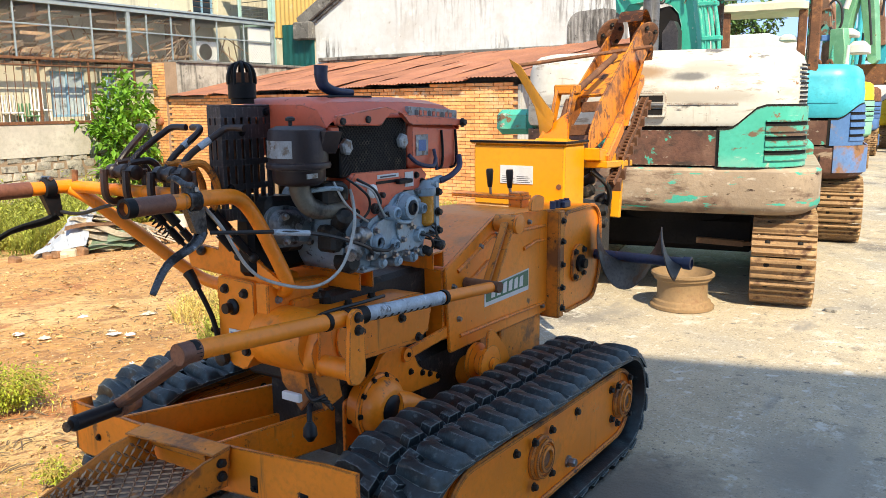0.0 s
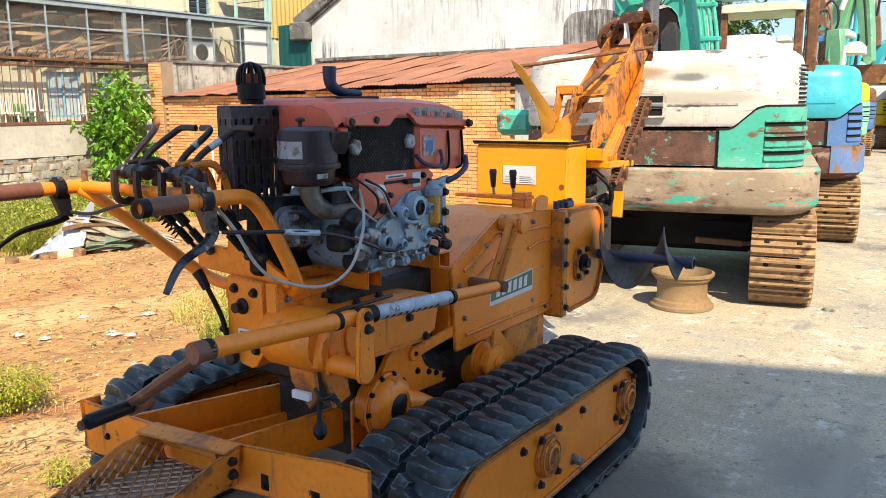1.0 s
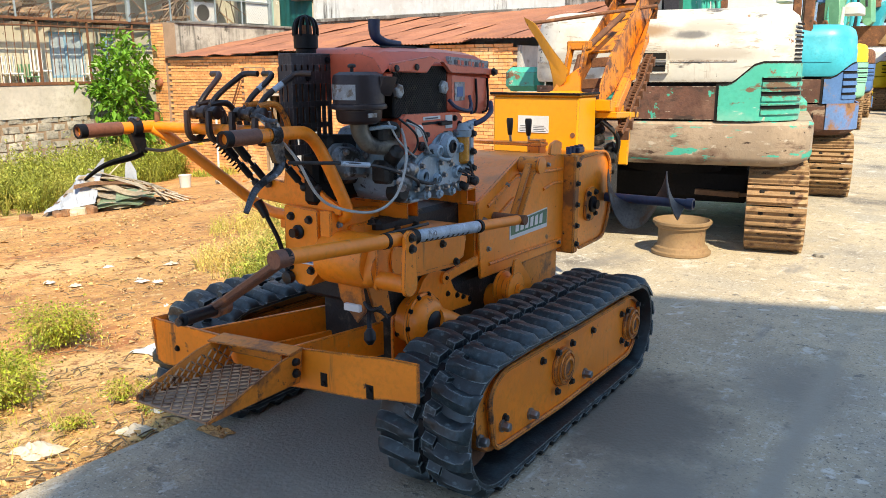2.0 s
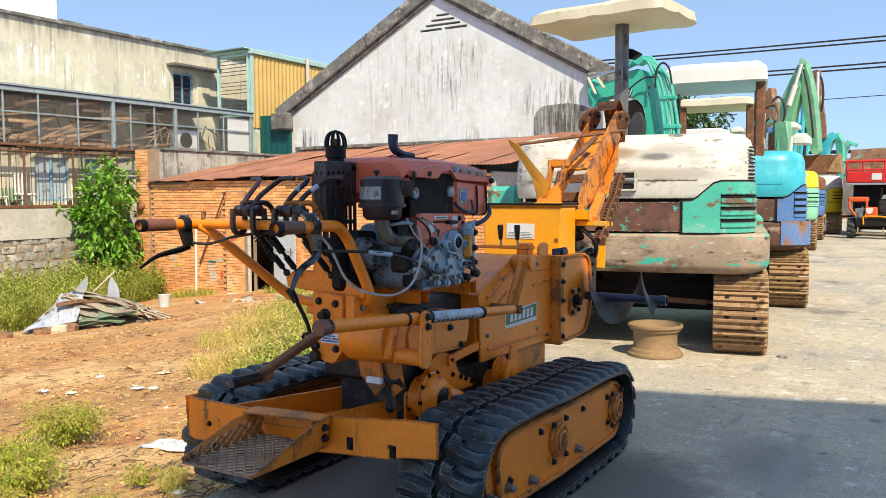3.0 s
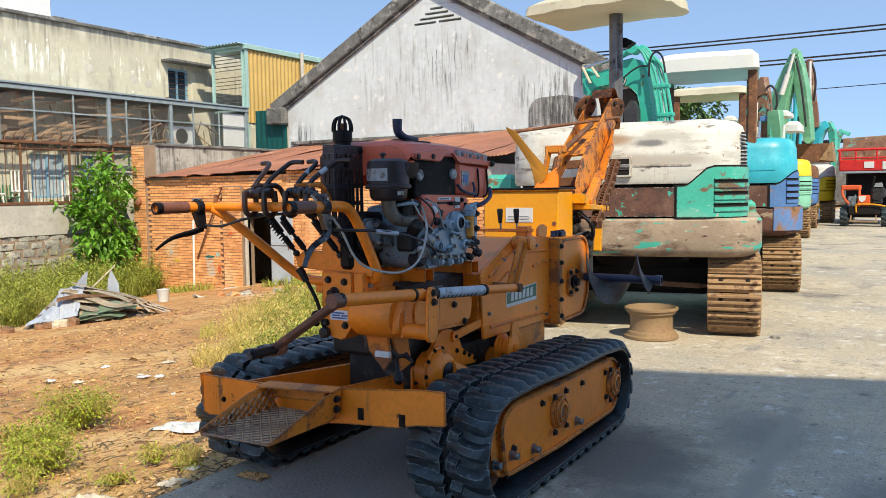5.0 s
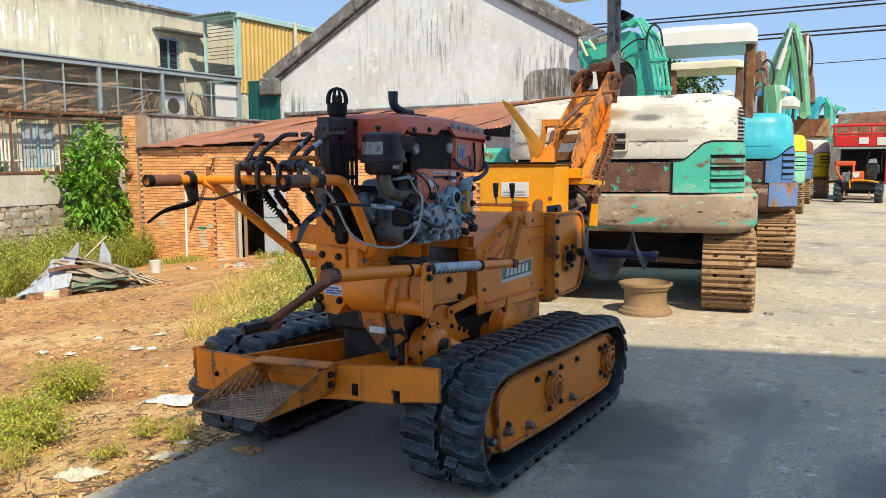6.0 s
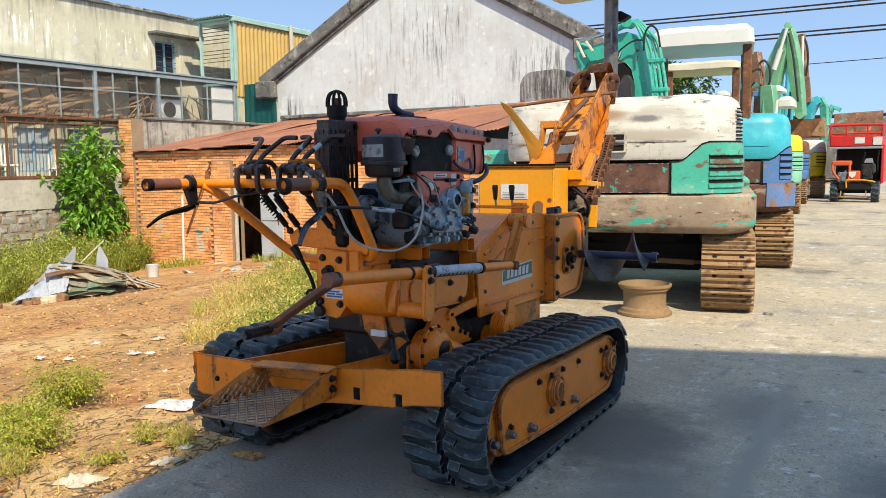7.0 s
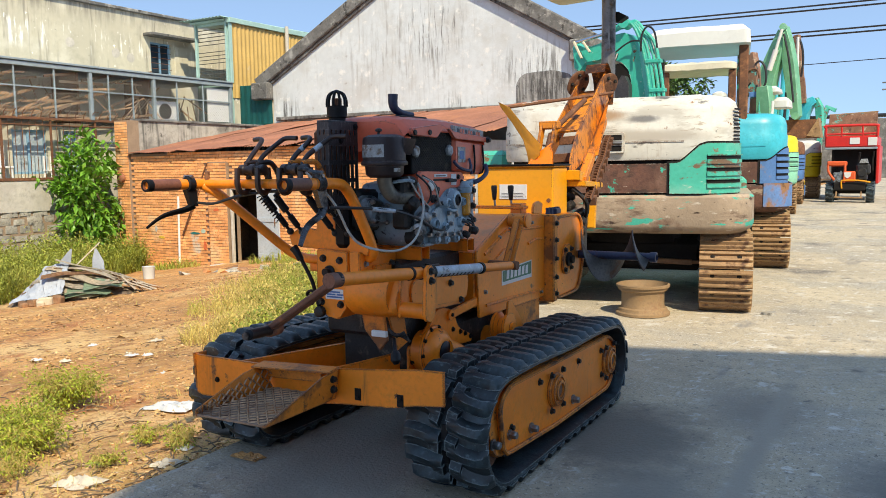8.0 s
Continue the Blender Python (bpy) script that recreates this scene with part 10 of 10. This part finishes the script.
    for u0, u1, lift, seed in ((-1.30, -0.45, 0.05, 2.0), (-0.75, -0.2, 0.08, 5.0)):
        bm = B()
        n, grid = 16, []
        for j in range(n + 1):
            row = []
            for i in range(n + 1):
                uu, vv = u0 + (u1 - u0) * i / n, -0.68 + 1.0 * j / n
                fold = 0.05 * noise.noise(Vector((uu * 5, vv * 5, seed))) + 0.03 * abs(math.sin(uu * 9 + vv * 4 + seed))
                z = (0.50 if seed < 3 else 0.56) * min(1.0, (uu + 1.42) / 0.65) * max(0.0, 1 - abs(vv / 0.70) ** 1.3) + lift + fold
                e = 0.05 * noise.noise(Vector((i * 0.7, j * 0.7, seed)))
                row.append(bm.verts.new(at(uu + e, vv + e, max(0.02, z))))
            grid.append(row)
        for r, s_ in zip(grid, grid[1:]):
            for i in range(n):
                bm.faces.new((r[i], r[i + 1], s_[i + 1], s_[i]))
        solo("tarpaulin", bm, CLOTH, at((u0 + u1) / 2, 0, 0), "creased grey-white tarpaulin draped over the debris heap", "tarpaulin", "debris heap", smooth=18)
    for u, v, hh, lean in ((-0.62, 0.25, 0.92, 0.28), (0.28, 0.3, 0.88, -0.10)):
        bm = slab(B(), [at(u - 0.12, v, 0.3), at(u + 0.14, v, 0.3), at(u + 0.16 + lean * 0.5, v + 0.05, hh * 0.72), at(u + 0.07 + lean, v + 0.03, hh), at(u - 0.02 + lean * 0.6, v, hh * 0.8)], (0.02, 0.03, 0), 0.004)
        solo("torn_sheet", bm, CLOTH, at(u, v, 0.3), "torn white sheet sticking up from the heap", "sheet", "debris heap")
    for k in range(30):
        u, v = rng.uniform(0.3, 1.35), rng.uniform(-0.4, 0.3)
        du, dv = rng.uniform(0.25, 0.6), rng.uniform(-0.2, 0.2)
        bm = B()
        beam(bm, at(u, v, mound(u, v) + 0.05 + 0.004 * k), at(u + du, v + dv, mound(u + du, v + dv) + 0.03), rng.uniform(0.02, 0.045), 0.015, 0.002)
        solo("lath", bm, WOOD if k % 2 else GREYBOARD, at(u, v, 0), "grey-brown broken lath on the heap", "wood", "debris laths")
    bm = B()
    beam(bm, at(-0.25, 0.35, 0.55), at(0.35, 0.4, 0.98), 0.03, 0.02, 0.002)
    solo("lath", bm, PAPER, at(-0.25, 0.35, 0), "pale lath sticking up from the heap", "wood", "debris laths")
    for u, v, col in ((-0.98, -0.78, WOOD), (-0.78, -0.80, WOOD), (-0.60, -0.86, FELT), (-0.46, -0.86, FELT), (-0.26, -0.80, WOOD), (-1.5, -1.15, WOOD)):
        p = at(u, v, 0)
        g = p.z
        bm = B()
        box(bm, (-0.1 * rng.uniform(0.7, 1.3), -0.06, -0.02), (0.1, 0.06, 0.13 * rng.uniform(0.6, 1.0)), 0.02)
        bm.transform(Matrix.Translation((p.x, p.y, g)) @ Matrix.Rotation(rng.uniform(-0.7, 0.7), 4, "Z") @ Matrix.Rotation(rng.uniform(-0.18, 0.18), 4, "Y"))
        solo("block", bm, col, (p.x, p.y, g), "loose masonry block in front of the heap", "block", "loose blocks")
    bm = B()
    x, y = -13.8, 10.6
    g = ground_z(x, y)
    lathe(bm, (x, y, g), (0, 0, 1), [(0.11, 0), (0.135, 0.26), (0.14, 0.27), (0.125, 0.27), (0.10, 0.03)], 20)
    solo("bucket", bm, WHITEROOF, (x, y, g), "small white plastic bucket standing on the dirt", "bucket")
    for k in range(14):
        x, y = -13.2 + k * 0.24 + rng.uniform(-0.1, 0.1), 11.2 + rng.uniform(-0.5, 0.9)
        g = ground_z(x, y)
        bm = hull(B(), [Vector((x, y, g)) + Vector((rng.uniform(-0.17, 0.17), rng.uniform(-0.12, 0.12), rng.uniform(-0.05, 0.09))) for _ in range(12)])
        solo("rubble_stone", bm, (STONE, BRICK, WOOD, STONE)[k % 4], (x, y, g), "broken rubble piece near the shed", "stone", "rubble stones")


debris()

# ---- far trees and roofs behind the row ----
def far_tree(at, h, r, seed):
    rng = random.Random(seed)
    at = Vector(at)
    th = thing("tree", at, "distant rounded green tree", "tree", "distant trees")
    bm = B()
    tube(bm, curve([at, at + Vector((0.1, 0, h * 0.4)), at + Vector((0, 0.1, h * 0.8))], 4), 0.04 * h, 8, 0.01 * h)
    for k in range(5):
        d = Vector((rng.gauss(0, 1), rng.gauss(0, 1), 0.6)).normalized() * r * 0.7
        tube(bm, [at + Vector((0, 0, h * 0.45)), at + Vector((0, 0, h * 0.6)) + d * 0.6, at + Vector((0, 0, h * 0.7)) + d], 0.012 * h, 6, 0.004 * h)
    part("trunk", bm, BARK, th)
    c = Cloud()
    blobs = [at + Vector((rng.gauss(0, 0.45) * r, rng.gauss(0, 0.45) * r, h * rng.uniform(0.55, 0.9))) for _ in range(14)]
    for i in range(4200):
        o = rng.choice(blobs)
        d = rnd(rng).normalized()
        p = o + d * r * 0.42 * rng.uniform(0.5, 1.05)
        c.leaf(p, d + rnd(rng, 0.6), Vector((0, 0, 1)), 0.09 * r + 0.1, 0.07 * r + 0.05)
    ob = new("foliage", c.mesh(FARLEAF, at))
    ob.parent = th


far_tree((-11.6, 42, -0.1), 6.3, 2.1, 4)
far_tree((0.9, 62, -0.1), 6.6, 1.3, 6)
far_tree((3.2, 64, -0.1), 6.2, 1.2, 7)
far_tree((6.0, 58, -0.1), 6.8, 2.0, 8)
bm = B()
slab(bm, xz(52, [(-6.0, -0.1), (2.6, -0.1), (2.6, 3.0), (-1.5, 3.5), (-6.0, 3.0)]), (0, 8, 0), 0.05)
solo("building", bm, COPING, (-2, 52, -0.1), "low dark building closing the far end of the road", "building")
bm = B()
slab(bm, xz(34, [(-9.0, -0.1), (-4.4, -0.1), (-4.4, 2.5), (-7.4, 3.9), (-9.0, 3.9)]), (0, 6, 0), 0.05)
solo("building", bm, WHITEPAINT, (-6.5, 34, -0.1), "plain white building with a sloping roof behind the row", "building")


# ---- things in the porch behind the fence ----
TIMBER = surf("dry_tan_timber", (0.42, 0.26, 0.14), 0.8, tone=0.3, tscale=3, spots=[((0.20, 0.11, 0.06), 4, 0.5, 0.66)], bump=0.15, island=0.5)


def porch():
    rng = random.Random(9)
    bm = B()
    for k in range(70):
        y = rng.uniform(8.2, 15.6)
        z = 2.46 + rng.random() ** 1.4 * 1.25
        ln, up = rng.uniform(0.6, 1.7), abs(rng.gauss(0, 0.28))
        p = Vector((-20.12 - 0.45 * rng.random(), y, z))
        beam(bm, p, p + Vector((-0.2 * rng.random(), ln * math.cos(up), ln * math.sin(up) * 0.7)), rng.uniform(0.025, 0.05), rng.uniform(0.03, 0.09), 0.004)
    for k in range(34):
        y = rng.uniform(7.5, 19.0)
        p = Vector((-20.15 - 0.9 * rng.random(), y, 2.45 + 0.5 * rng.random()))
        beam(bm, p, p + Vector((-0.3, rng.uniform(-1.3, 1.3), rng.uniform(0.5, 1.1))), 0.03, 0.03, 0.003)
    ob = tagged(new("timber_stack", finish(bm, TIMBER)), "brown timber beams and planks stacked behind the mesh", "timber", kind="stuff")
    for y in (9.6, 11.9, 14.3, 16.9):
        bm = B()
        box(bm, (-22.2, y, 2.43), (-21.0, y + 0.08, 3.95), 0.01)
        solo("porch_post", bm, WOOD, (-21.6, y, 2.43), "brown timber post inside the porch", "post", "porch posts")
    bm = B()
    box(bm, (-20.9, 16.75, 2.62), (-20.5, 17.65, 3.25), 0.03)
    ac_ = thing("air_conditioner", (-20.7, 17.2, 2.5), "white outdoor air conditioner unit behind the mesh", "air conditioner")
    part("case", bm, WHITEPAINT, ac_)
    bm = B()
    lathe(bm, (-20.5, 17.1, 2.93), (1, 0, 0), [(0.25, 0), (0.25, 0.01), (0.03, 0.02)], 20)
    part("fan_grille", bm, DARK, ac_)
    for k, (y, h, mat, lab) in enumerate(((10.7, 0.62, WHITEPAINT, "white plastic chairs stacked behind the grille"), (11.1, 0.45, PALEGREEN, "green plastic crate behind the grille"), (11.45, 0.75, WHITEPAINT, "white plastic chairs stacked behind the grille"), (12.9, 0.55, WHITEPAINT, "white plastic table behind the grille"), (10.0, 0.5, PALEGREEN, "green plastic crate behind the grille"))):
        t = thing("plastic_chair" if mat is WHITEPAINT else "crate", (-20.27, y, 0.82), lab, "chair" if mat is WHITEPAINT else "crate")
        bm = B()
        box(bm, (-20.45, y - 0.2, 0.82 + h * 0.45), (-20.08, y + 0.2, 0.82 + h * 0.52), 0.02)
        part("seat", bm, mat, t)
        for dx in (-0.2, 0.2):
            for dy in (-0.17, 0.17):
                bm = B()
                rod(bm, (-20.27 + dx * 0.8, y + dy, 0.82), (-20.27 + dx * 0.75, y + dy * 0.9, 0.82 + h * 0.45), 0.022, n=8)
                part("leg", bm, mat, t)
        for j in range(4):
            bm = B()
            box(bm, (-20.46, y - 0.17 + 0.1 * j, 0.82 + h * 0.5), (-20.43, y - 0.13 + 0.1 * j, 0.82 + h * 1.2), 0.005)
            part("back_slat", bm, mat, t)
    bm = B()
    box(bm, (-22.9, -8, -1.9), (-20.2, 19.5, 0.81), 0.01)
    solo("porch_floor", bm, GREYWALL, (-21.5, 6, -1.9), "raised cement porch floor behind the wall", "floor", kind="structure")


porch()


# ---- bricks of the shed ----
def bricks():
    rng = random.Random(17)
    one = B()
    box(one, (-0.105, -0.02, -0.031), (0.105, 0.02, 0.031), 0.004)
    me = finish(one, BRICK, 0)
    verts, faces = [], []
    made = 0
    z, row = -1.85, 0
    y0 = 14.0

    def add(cx, cy, cz, w):
        nonlocal made
        cy += rng.uniform(-0.004, 0.006)
        if -18.35 < cx < -15.45 and -0.15 < cz < 1.35 and cy > 13.9 and made < 300 and w > 0.18:
            piece("brick", me, SHED_WALL, Matrix.Translation((cx, cy, cz)))
            made += 1
            return
        k = len(verts)
        for dx in (-w / 2, w / 2):
            for dy in (-0.02, 0.02):
                for dz in (-0.031, 0.031):
                    verts.append((cx + dx, cy + dy, cz + dz))
        faces.extend(((k, k + 1, k + 3, k + 2), (k + 4, k + 6, k + 7, k + 5), (k, k + 4, k + 5, k + 1), (k + 2, k + 3, k + 7, k + 6), (k, k + 2, k + 6, k + 4), (k + 1, k + 5, k + 7, k + 3)))

    while z < 2.42:
        off = 0.11 * (row % 2)
        x = -18.93 + off * 0.5
        for c_, w_ in (((-18.80, 0.23), (-18.54, 0.24)) if row % 2 else ((-18.86, 0.11), (-18.67, 0.22), (-18.48, 0.13))):
            add(c_, 13.92, z, w_)
        if z < 1.22:
            x = -15.38 + off * 0.5
            for c_, w_ in (((-15.27, 0.20), (-15.05, 0.21), (-14.83, 0.20)) if row % 2 else ((-15.32, 0.10), (-15.16, 0.20), (-14.94, 0.21), (-14.77, 0.09))):
                add(c_, 13.9, z, w_)
        x = -18.4 + off
        while x < -7.75:
            a, b = x, x + 0.21
            if z < 1.455 + 0.02 * (x + 18.4) and not (a < -13.68 and b > -14.64 and z < 0.6) and not (a < -14.72 and b > -15.38 and z < 1.25):
                add(x + 0.105, y0, z, 0.21)
            x += 0.225
        z += 0.074
        row += 1
    m = bpy.data.meshes.new("bricks")
    m.from_pydata([Vector(v) - ORIGIN[SHED_WALL] for v in verts], [], faces)
    m.materials.append(BRICKS)
    ob = new("brickwork", m)
    ob.parent = SHED_WALL
    tagged(ob, kind="stuff")


bricks()
